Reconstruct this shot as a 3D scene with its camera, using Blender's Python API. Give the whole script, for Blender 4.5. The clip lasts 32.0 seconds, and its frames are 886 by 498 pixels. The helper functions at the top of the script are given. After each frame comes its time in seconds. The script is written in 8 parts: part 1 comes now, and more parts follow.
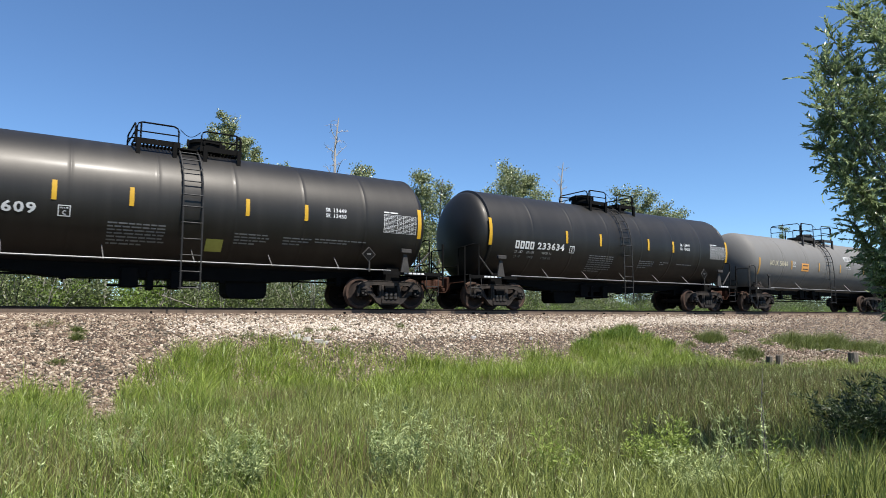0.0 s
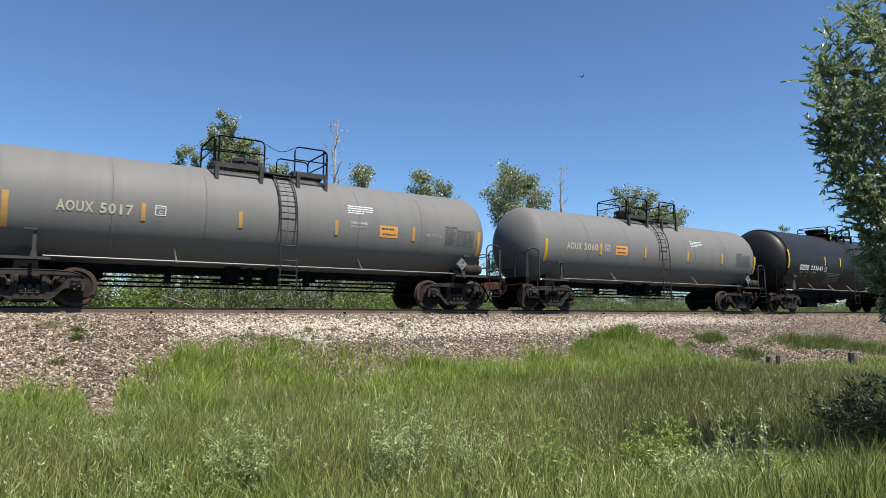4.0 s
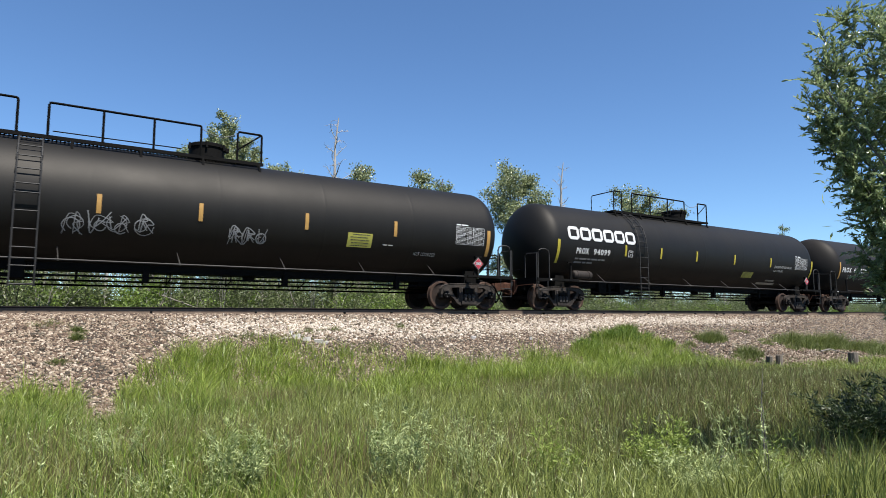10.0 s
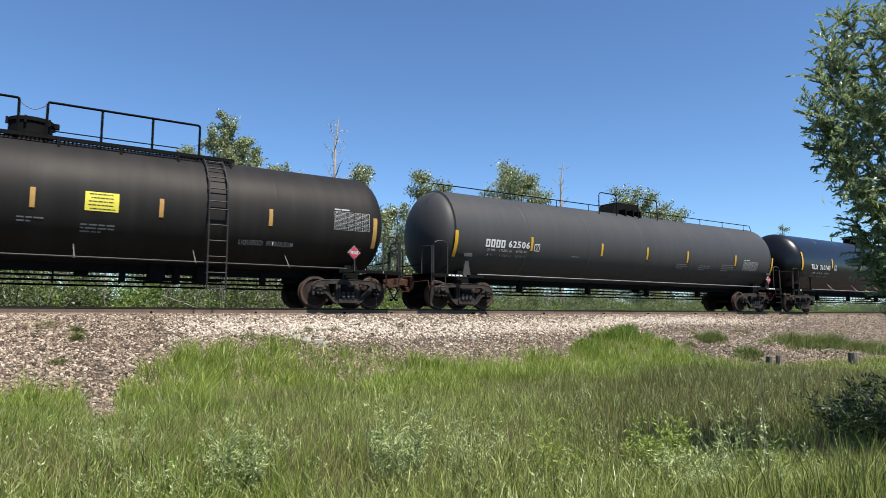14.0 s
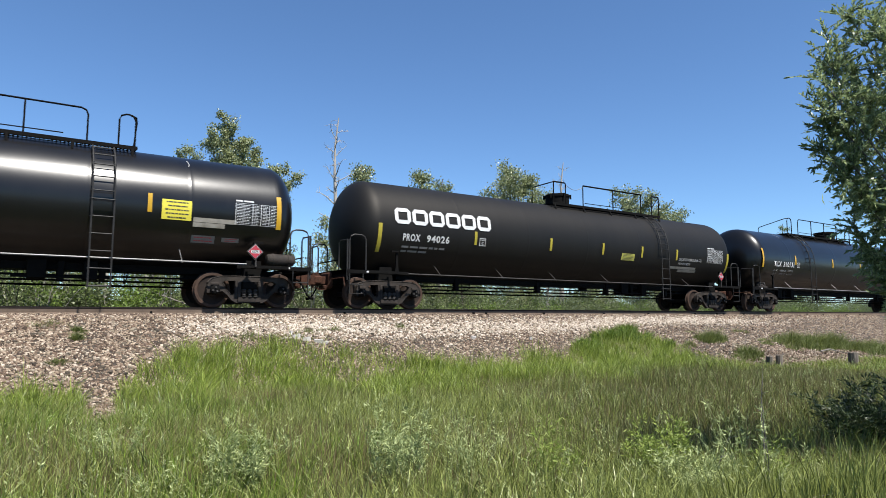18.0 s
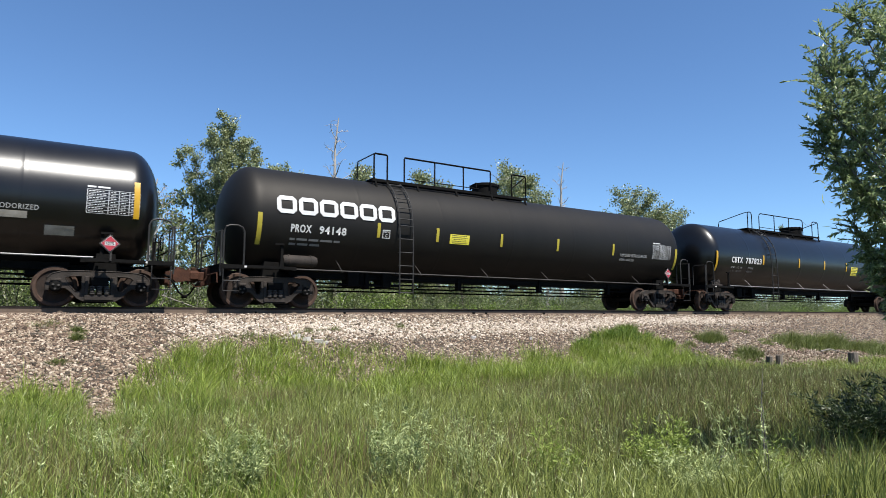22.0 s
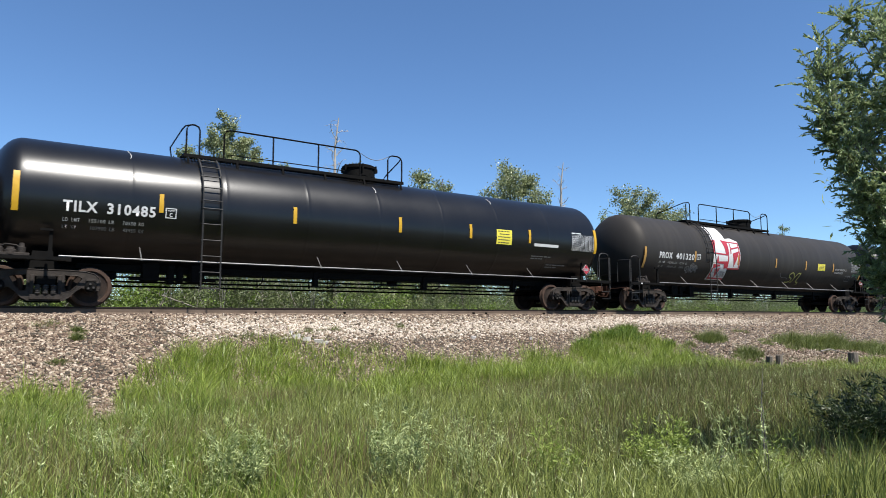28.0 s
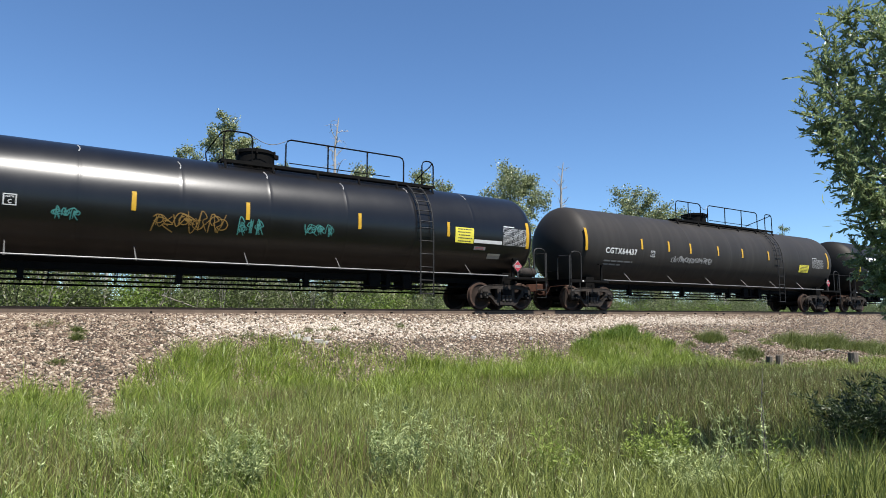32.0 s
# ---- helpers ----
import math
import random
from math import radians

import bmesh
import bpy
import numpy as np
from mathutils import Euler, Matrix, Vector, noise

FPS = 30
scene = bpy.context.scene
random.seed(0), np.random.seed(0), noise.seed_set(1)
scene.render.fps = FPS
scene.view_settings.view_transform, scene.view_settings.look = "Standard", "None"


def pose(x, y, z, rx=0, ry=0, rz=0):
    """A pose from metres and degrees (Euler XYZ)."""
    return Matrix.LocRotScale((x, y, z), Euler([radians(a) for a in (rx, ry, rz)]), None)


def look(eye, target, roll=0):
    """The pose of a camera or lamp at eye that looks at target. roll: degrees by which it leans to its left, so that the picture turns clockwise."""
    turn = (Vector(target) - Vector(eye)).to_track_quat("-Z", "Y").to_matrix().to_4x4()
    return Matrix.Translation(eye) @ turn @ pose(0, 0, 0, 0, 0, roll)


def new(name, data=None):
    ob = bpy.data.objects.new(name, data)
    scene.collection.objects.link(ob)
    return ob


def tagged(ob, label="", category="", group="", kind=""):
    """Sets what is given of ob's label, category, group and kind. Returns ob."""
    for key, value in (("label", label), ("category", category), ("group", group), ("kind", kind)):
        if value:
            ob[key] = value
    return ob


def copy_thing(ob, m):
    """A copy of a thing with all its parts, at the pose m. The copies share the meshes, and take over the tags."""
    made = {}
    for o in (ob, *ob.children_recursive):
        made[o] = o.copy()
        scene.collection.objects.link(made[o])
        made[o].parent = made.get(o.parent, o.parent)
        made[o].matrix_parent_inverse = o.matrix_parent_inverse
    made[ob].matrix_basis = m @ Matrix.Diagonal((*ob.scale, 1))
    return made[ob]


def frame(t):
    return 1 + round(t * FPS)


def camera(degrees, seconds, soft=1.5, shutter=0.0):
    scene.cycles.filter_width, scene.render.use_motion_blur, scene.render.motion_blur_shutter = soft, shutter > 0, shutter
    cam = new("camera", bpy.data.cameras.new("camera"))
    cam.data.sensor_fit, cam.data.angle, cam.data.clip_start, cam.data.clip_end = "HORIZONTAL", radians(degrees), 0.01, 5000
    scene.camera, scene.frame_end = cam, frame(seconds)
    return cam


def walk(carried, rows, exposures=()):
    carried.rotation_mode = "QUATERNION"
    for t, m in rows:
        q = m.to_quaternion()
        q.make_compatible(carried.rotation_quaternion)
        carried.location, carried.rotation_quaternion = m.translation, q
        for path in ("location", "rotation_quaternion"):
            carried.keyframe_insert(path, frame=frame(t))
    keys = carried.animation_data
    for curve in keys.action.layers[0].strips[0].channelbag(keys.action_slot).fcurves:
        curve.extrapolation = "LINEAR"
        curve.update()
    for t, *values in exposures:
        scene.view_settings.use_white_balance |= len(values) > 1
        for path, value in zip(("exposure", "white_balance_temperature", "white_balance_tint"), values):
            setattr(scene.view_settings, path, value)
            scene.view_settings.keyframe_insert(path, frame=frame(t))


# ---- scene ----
# The place: a freight train of tank cars passes on a ballasted track; x runs along the track, y across it,
# z = 0 is the top of the rails. The camera stands still in a meadow south of the track.
TRACK_Y = 17.955
EYE = (0.0, 0.0, -0.22)
PAN, TILT = 56.72, 6.04
FOV = 2 * math.degrees(math.atan(784 / 1120))
cam = camera(FOV, 32.0, soft=0.5, shutter=0.06)
AIM = (math.cos(radians(PAN)), math.sin(radians(PAN)), math.tan(radians(TILT)))
STAND = look(EYE, (EYE[0] + AIM[0] * 10, EYE[1] + AIM[1] * 10, EYE[2] + AIM[2] * 10))
# the picture darkens a little while the pale grey cars fill it
walk(cam, [(0.0, STAND), (32.0, STAND)], [(0.0, 0.89), (1.6, 0.88), (3.0, 0.77), (6.0, 0.76), (7.2, 0.90), (16.0, 0.91), (25.0, 0.92), (28.0, 0.88), (32.0, 0.88)])

# ---------------------------------------------------------------- daylight
SUN_DIR = Vector((0.06, -0.50, 0.86)).normalized()
world = bpy.data.worlds.new("sky")
scene.world = world
world.use_nodes = True
wn = world.node_tree.nodes
sky = wn.new("ShaderNodeTexSky")
sky.sky_type = "NISHITA"
sky.sun_disc = False
sky.sun_elevation = math.asin(SUN_DIR.z)
sky.sun_rotation = math.atan2(SUN_DIR.x, SUN_DIR.y)
sky.altitude = 1100
sky.air_density = 1.0
sky.dust_density = 0.0
sky.ozone_density = 4.0
wn["Background"].inputs["Strength"].default_value = 0.0815
tint = wn.new("ShaderNodeMix")
tint.data_type, tint.blend_type = "RGBA", "MULTIPLY"
tint.inputs[0].default_value = 1.0
tint.inputs[7].default_value = (0.81, 0.98, 1.11, 1)
world.node_tree.links.new(sky.outputs[0], tint.inputs[6])
world.node_tree.links.new(tint.outputs[2], wn["Background"].inputs["Color"])
sun = new("sun", bpy.data.lights.new("sun", "SUN"))
sun.data.energy = 5.0
sun.data.angle = radians(0.53)
sun.data.color = (1.0, 0.96, 0.9)
sun.matrix_world = look(SUN_DIR * 60, (0, 0, 0))


# ---------------------------------------------------------------- materials
ALBEDO_SCALE = 0.79  # darkens all base colours so that shade falls deeper at this exposure


def material(name, colour, colour2=None, rough=0.6, metal=0.0, scale=6.0, fine=60.0, bump=0.1, spread=0.5,
             stretch=(1, 1, 1), island=0.0, per_object=0.0, back=None, spec=0.5):
    """A surface of two colours mixed by coarse and fine noise in the object's own metres, with relief and uneven gloss."""
    m = bpy.data.materials.new(name)
    m.use_nodes = True
    n, link = m.node_tree.nodes, m.node_tree.links.new
    bsdf = n["Principled BSDF"]
    colour2 = colour2 or tuple(min(1, c * 1.35) for c in colour)
    colour, colour2 = (tuple(c * ALBEDO_SCALE for c in k) for k in (colour, colour2))
    coord = n.new("ShaderNodeTexCoord")
    warp = n.new("ShaderNodeMapping")
    warp.inputs["Scale"].default_value = stretch
    link(coord.outputs["Object"], warp.inputs["Vector"])
    big, small = n.new("ShaderNodeTexNoise"), n.new("ShaderNodeTexNoise")
    for node, s, d in ((big, scale, 5), (small, fine, 3)):
        node.inputs["Scale"].default_value = s
        node.inputs["Detail"].default_value = d
        link(warp.outputs[0], node.inputs["Vector"])
    mix = n.new("ShaderNodeMath")
    mix.operation = "MULTIPLY_ADD"
    mix.inputs[1].default_value = 0.7
    link(big.outputs[0], mix.inputs[0])
    half = n.new("ShaderNodeMath")
    half.operation = "MULTIPLY"
    half.inputs[1].default_value = 0.3
    link(small.outputs[0], half.inputs[0])
    link(half.outputs[0], mix.inputs[2])
    fac = mix.outputs[0]
    if island or per_object:
        rnd = n.new("ShaderNodeNewGeometry").outputs["Random Per Island"] if island else n.new("ShaderNodeObjectInfo").outputs["Random"]
        blend = n.new("ShaderNodeMix")
        blend.inputs[0].default_value = island or per_object
        link(fac, blend.inputs[2])
        link(rnd, blend.inputs[3])
        fac = blend.outputs[0]
    ramp = n.new("ShaderNodeValToRGB")
    ramp.color_ramp.elements[0].position = 0.5 - spread / 2
    ramp.color_ramp.elements[1].position = 0.5 + spread / 2
    ramp.color_ramp.elements[0].color = (*colour, 1)
    ramp.color_ramp.elements[1].color = (*colour2, 1)
    link(fac, ramp.inputs[0])
    link(ramp.outputs[0], bsdf.inputs["Base Color"])
    gloss = n.new("ShaderNodeMapRange")
    gloss.inputs["To Min"].default_value = max(0.02, rough - 0.1)
    gloss.inputs["To Max"].default_value = min(1.0, rough + 0.1)
    link(big.outputs[0], gloss.inputs[0])
    link(gloss.outputs[0], bsdf.inputs["Roughness"])
    bsdf.inputs["Metallic"].default_value = metal
    bsdf.inputs["Specular IOR Level"].default_value = spec
    if bump:
        b = n.new("ShaderNodeBump")
        b.inputs["Strength"].default_value = bump
        b.inputs["Distance"].default_value = 0.02
        link(small.outputs[0], b.inputs["Height"])
        link(b.outputs[0], bsdf.inputs["Normal"])
    return m


def leaf_material(name, colour, colour2, back=0.35, rough=0.5):
    """Foliage: a leaf-by-leaf mix of two greens, with light coming through."""
    m = material(name, colour, colour2, rough=rough, scale=2.0, fine=30, bump=0, spread=0.9, island=0.7)
    n, link = m.node_tree.nodes, m.node_tree.links.new
    bsdf, out = n["Principled BSDF"], n["Material Output"]
    thin = n.new("ShaderNodeBsdfTranslucent")
    link(bsdf.inputs["Base Color"].links[0].from_socket, thin.inputs["Color"])
    mix = n.new("ShaderNodeMixShader")
    mix.inputs[0].default_value = back
    link(bsdf.outputs[0], mix.inputs[1])
    link(thin.outputs[0], mix.inputs[2])
    link(mix.outputs[0], out.inputs[0])
    return m


def tank_paint(name, colour, dust, rough, dusty=0.35, coat=0.0, spec=0.26):
    """Weathered tank paint: fine orange peel, dust films, and streaks that run down from the top."""
    m = material(name, colour, tuple(c + (d - c) * 0.25 for c, d in zip(colour, dust)), rough=rough, scale=0.7, fine=9, bump=0.03, spread=0.7)
    n, link = m.node_tree.nodes, m.node_tree.links.new
    bsdf = n["Principled BSDF"]
    coord, warp, streak = n.new("ShaderNodeTexCoord"), n.new("ShaderNodeMapping"), n.new("ShaderNodeTexNoise")
    warp.inputs["Scale"].default_value = (2.2, 0.3, 0.22)
    streak.inputs["Scale"].default_value = 1.6
    streak.inputs["Detail"].default_value = 6
    link(coord.outputs["Object"], warp.inputs[0])
    link(warp.outputs[0], streak.inputs["Vector"])
    ramp = n.new("ShaderNodeMapRange")
    ramp.inputs["From Min"].default_value, ramp.inputs["From Max"].default_value = 0.45, 0.8
    ramp.inputs["To Max"].default_value = dusty
    link(streak.outputs[0], ramp.inputs[0])
    mix = n.new("ShaderNodeMix")
    mix.data_type = "RGBA"
    link(ramp.outputs[0], mix.inputs[0])
    link(bsdf.inputs["Base Color"].links[0].from_socket, mix.inputs[6])
    mix.inputs[7].default_value = (*dust, 1)
    link(mix.outputs[2], bsdf.inputs["Base Color"])
    bsdf.inputs["Specular IOR Level"].default_value = spec
    bsdf.inputs["Specular Tint"].default_value = (1.0, 0.95, 0.88, 1) if coat < 0.1 else (1, 1, 1, 1)  # warm tint set on the sheen to take the sky's blue out of it
    bsdf.inputs["Coat Weight"].default_value = coat
    bsdf.inputs["Coat Roughness"].default_value = 0.22
    return m


PAINT = {
    "satin": tank_paint("satin_black_paint", (0.0062, 0.0058, 0.0056), (0.030, 0.0275, 0.025), 0.51, 0.32, 0.05, 0.42),
    "gloss": tank_paint("glossy_black_paint", (0.0044, 0.0042, 0.0043), (0.014, 0.0130, 0.0124), 0.33, 0.2, 0.28, 0.3),
    "matte": tank_paint("matte_black_paint", (0.0050, 0.0048, 0.0047), (0.013, 0.0123, 0.0116), 0.58, 0.2, 0.0, 0.27),
    "brown": tank_paint("dusty_brown_black_paint", (0.0135, 0.0122, 0.0115), (0.034, 0.0300, 0.027), 0.58, 0.35, 0.0, 0.17),
    "dusty": tank_paint("dull_dusty_black_paint", (0.026, 0.0238, 0.0222), (0.056, 0.0505, 0.046), 0.58, 0.35, 0.0, 0.2),
    "faded": tank_paint("faded_black_paint", (0.045, 0.045, 0.046), (0.075, 0.073, 0.070), 0.55, 0.2),
    "grey": tank_paint("weathered_grey_paint", (0.190, 0.184, 0.174), (0.112, 0.102, 0.090), 0.6, 0.42, 0.0, 0.16),
}
BLACK_STEEL = material("black_steel", (0.0035, 0.0034, 0.0033), (0.010, 0.0092, 0.0085), rough=0.78, scale=4, bump=0.08, spec=0.07)
DARK_STEEL = material("dark_grey_steel", (0.012, 0.0115, 0.011), (0.036, 0.034, 0.032), rough=0.6, scale=5, bump=0.12, spec=0.3)
GREY_STEEL = material("greyed_steel", (0.03, 0.028, 0.026), (0.075, 0.069, 0.064), rough=0.65, scale=5, bump=0.15, spec=0.2)
CAST_STEEL = material("dusty_cast_steel", (0.007, 0.006, 0.0054), (0.062, 0.050, 0.042), rough=0.75, scale=4, bump=0.35, spec=0.2)
RUST = material("rusty_steel", (0.026, 0.0115, 0.0075), (0.095, 0.040, 0.023), rough=0.85, scale=7, bump=0.35, spec=0.2)
WHEEL_RUST = material("rusted_wheel_steel", (0.026, 0.016, 0.0115), (0.105, 0.065, 0.047), rough=0.8, scale=5, bump=0.2, spec=0.2)
WHEEL_DARK = material("dark_wheel_plate", (0.008, 0.0062, 0.0055), (0.045, 0.030, 0.023), rough=0.8, scale=5, bump=0.25, spec=0.2)
# pale steel, which also paints the sun's highlight onto the side rails
PALE_STEEL = material("pale_grey_steel", (0.10, 0.098, 0.094), (0.26, 0.255, 0.245), rough=0.5, scale=5, bump=0.1)
BRIGHT_STEEL = material("polished_steel", (0.45, 0.44, 0.43), (0.6, 0.58, 0.56), rough=0.3, metal=1.0, scale=8, bump=0.02)
# web coloured lighter than the head, as if the sun reached it
RAIL_STEEL = material("sunlit_rail_web", (0.085, 0.060, 0.043), (0.20, 0.150, 0.112), rough=0.9, scale=3, bump=0.2, spec=0.2)
RAIL_HEAD = material("dark_rail_head", (0.012, 0.0085, 0.007), (0.035, 0.024, 0.018), rough=0.7, scale=3, bump=0.2, spec=0.2)
YELLOW = material("yellow_reflector", (0.52, 0.28, 0.010), (0.62, 0.37, 0.02), rough=0.4, scale=9, bump=0.02)
OLD_YELLOW = material("dirty_yellow_reflector", (0.33, 0.265, 0.02), (0.47, 0.39, 0.035), rough=0.6, scale=9, bump=0.02)
OLD_ORANGE = material("faded_orange_reflector", (0.38, 0.20, 0.045), (0.50, 0.29, 0.075), rough=0.6, scale=9, bump=0.02)
SIGN_YELLOW = material("yellow_sticker", (0.72, 0.62, 0.05), (0.80, 0.70, 0.08), rough=0.45, scale=6, bump=0.02)
DULL_YELLOW = material("weathered_yellow_sticker", (0.38, 0.36, 0.06), (0.5, 0.47, 0.1), rough=0.6, scale=6, bump=0.02)
ORANGE = material("orange_sticker", (0.62, 0.27, 0.05), (0.7, 0.33, 0.08), rough=0.5, scale=6, bump=0.02)
WHITE = material("white_lettering", (0.55, 0.55, 0.54), (0.70, 0.70, 0.69), rough=0.5, scale=8, bump=0.02)
GREY_WHITE = material("dirty_white_lettering", (0.30, 0.30, 0.29), (0.46, 0.46, 0.45), rough=0.6, scale=8, bump=0.02)
DIM_WHITE = material("worn_grey_lettering", (0.13, 0.13, 0.13), (0.24, 0.24, 0.235), rough=0.65, scale=8, bump=0.02)
CREAM = material("yellowed_lettering", (0.36, 0.32, 0.22), (0.50, 0.46, 0.34), rough=0.6, scale=8, bump=0.02)
GOLD = material("faded_gold_lettering", (0.27, 0.16, 0.04), (0.46, 0.30, 0.10), rough=0.6, scale=8, bump=0.02)
PALE_STICKER = material("cream_sticker", (0.20, 0.18, 0.145), (0.46, 0.425, 0.36), rough=0.6, scale=5, bump=0.02)
RED = material("red_paint", (0.36, 0.02, 0.035), (0.46, 0.035, 0.055), rough=0.5, scale=6, bump=0.02)
GRIME = material("dark_grime", (0.05, 0.045, 0.038), (0.11, 0.10, 0.085), rough=0.9, scale=6, bump=0.05)
DARK_INK = material("dark_ink", (0.03, 0.03, 0.03), (0.06, 0.055, 0.05), rough=0.6, scale=8, bump=0)
SPRAY_WHITE = material("white_spray_paint", (0.20, 0.20, 0.20), (0.36, 0.36, 0.36), rough=0.6, scale=8, bump=0)
SPRAY_TEAL = material("teal_spray_paint", (0.03, 0.16, 0.15), (0.06, 0.27, 0.24), rough=0.6, scale=8, bump=0)
SPRAY_GOLD = material("gold_spray_paint", (0.16, 0.09, 0.015), (0.28, 0.16, 0.03), rough=0.6, scale=8, bump=0)
SPRAY_GREEN = material("olive_yellow_spray_paint", (0.24, 0.25, 0.06), (0.42, 0.42, 0.12), rough=0.6, scale=8, bump=0)


# ---------------------------------------------------------------- mesh tools
def finish(bm, name, *mats, smooth=True, angle=40):
    me = bpy.data.meshes.new(name)
    bm.normal_update()
    if smooth:
        for f in bm.faces:
            f.smooth = True
        for e in bm.edges:
            if len(e.link_faces) == 2 and e.calc_face_angle(0) > radians(angle):
                e.smooth = False
    bm.to_mesh(me)
    bm.free()
    for m in mats:
        me.materials.append(m)
    return me


def place(name, me, parent, loc=(0, 0, 0), turn=0.0, label=""):
    """One mesh object under a thing or under a part."""
    ob = new(name, me)
    ob.parent = parent
    ob.matrix_basis = pose(*loc, 0, 0, turn)
    return tagged(ob, label)


def part(name, bm, mat, parent, label="", smooth=True, angle=40):
    return place(name, finish(bm, name, mat, smooth=smooth, angle=angle), parent, label=label)


def box(bm, x0, x1, y0, y1, z0, z1, bevel=0.0, mat=0):
    v = [bm.verts.new((x, y, z)) for x in (x0, x1) for y in (y0, y1) for z in (z0, z1)]
    fs = [bm.faces.new([v[i] for i in q]) for q in ((0, 1, 3, 2), (4, 6, 7, 5), (0, 4, 5, 1), (2, 3, 7, 6), (0, 2, 6, 4), (1, 5, 7, 3))]
    for f in fs:
        f.material_index = mat
    if bevel:
        es = {e for f in fs for e in f.edges}
        bmesh.ops.bevel(bm, geom=list(es), offset=bevel, segments=1, affect="EDGES")


def tube(bm, pts, r, n=6, mat=0, caps=True):
    """A round bar along a line of points."""
    pts = [Vector(p) for p in pts]
    rings = []
    for i, p in enumerate(pts):
        a = pts[max(i - 1, 0)]
        b = pts[min(i + 1, len(pts) - 1)]
        d = (b - a).normalized()
        side = d.cross(Vector((0, 0, 1)) if abs(d.z) < 0.9 else Vector((1, 0, 0))).normalized()
        up = side.cross(d)
        rr = r[i] if isinstance(r, (list, tuple)) else r
        rings.append([bm.verts.new(p + rr * (math.cos(k * math.tau / n) * side + math.sin(k * math.tau / n) * up)) for k in range(n)])
    for a, b in zip(rings, rings[1:]):
        for k in range(n):
            bm.faces.new((a[k], a[(k + 1) % n], b[(k + 1) % n], b[k])).material_index = mat
    if caps:
        bm.faces.new(rings[0][::-1]).material_index = mat
        bm.faces.new(rings[-1]).material_index = mat


def lathe(bm, prof, n=48, axis="x", centre=(0, 0, 0), mat=0, cap=True):
    """Turns a profile of (along, radius) about an axis."""
    c = Vector(centre)
    rings = []
    for a, r in prof:
        ring = []
        for k in range(n):
            w = k * math.tau / n
            p = {"x": (a, r * math.cos(w), r * math.sin(w)), "y": (r * math.sin(w), a, r * math.cos(w)), "z": (r * math.cos(w), r * math.sin(w), a)}[axis]
            ring.append(bm.verts.new(c + Vector(p)))
        rings.append(ring)
    for a, b in zip(rings, rings[1:]):
        for k in range(n):
            bm.faces.new((a[k], b[k], b[(k + 1) % n], a[(k + 1) % n])).material_index = mat
    if cap:
        bm.faces.new(rings[0]).material_index = mat
        bm.faces.new(rings[-1][::-1]).material_index = mat


def slab(bm, poly, y0, y1, mat=0):
    """A polygon in the x-z plane given a thickness in y."""
    a = [bm.verts.new((x, y0, z)) for x, z in poly]
    b = [bm.verts.new((x, y1, z)) for x, z in poly]
    k = len(poly)
    bm.faces.new(a).material_index = mat
    bm.faces.new(b[::-1]).material_index = mat
    for i in range(k):
        bm.faces.new((a[i], b[i], b[(i + 1) % k], a[(i + 1) % k])).material_index = mat


def from_arrays(name, verts, faces, *mats, smooth=False):
    """A mesh from arrays whose faces all have the same number of corners."""
    me = bpy.data.meshes.new(name)
    faces = np.asarray(faces, dtype=np.int32)
    me.vertices.add(len(verts))
    me.vertices.foreach_set("co", np.asarray(verts, dtype=np.float32).ravel())
    me.loops.add(faces.size)
    me.loops.foreach_set("vertex_index", faces.ravel())
    me.polygons.add(len(faces))
    me.polygons.foreach_set("loop_start", np.arange(0, faces.size, faces.shape[1], dtype=np.int32))
    if smooth:
        me.polygons.foreach_set("use_smooth", np.ones(len(faces), dtype=bool))
    for m in mats:
        me.materials.append(m)
    me.update(calc_edges=True)
    return me


MESHES = {}


def shared(key, build, *mats, smooth=True, angle=40):
    """The mesh of that key, built once."""
    if key not in MESHES:
        bm = bmesh.new()
        build(bm)
        MESHES[key] = finish(bm, key[0], *mats, smooth=smooth, angle=angle)
    return MESHES[key]


# ---------------------------------------------------------------- the land
def land_height(x, y):
    """The meadow, the embankment of the track and the land behind it."""
    x, y = np.asarray(x, float), np.asarray(y, float)
    flare = np.clip((x - 13) / 7, 0, 1)
    toe = 12.3 + 0.2 * np.sin(x * 0.23) - 1.4 * flare * flare * (3 - 2 * flare)
    rise = np.clip((y - toe) / (15.65 - toe), 0, 1)
    wob = 0.05 * np.sin(x * 0.61 + 1.0) + 0.04 * np.sin(x * 1.13 + y * 0.9)
    front = -1.72 + wob * (1 - rise) + 1.43 * rise
    fall = np.clip((y - 20.3) / 3.2, 0, 1)
    return np.where(y < 15.65, front, -0.29 - 1.35 * fall)


def ground_at(x, y):
    return float(land_height(x, y))


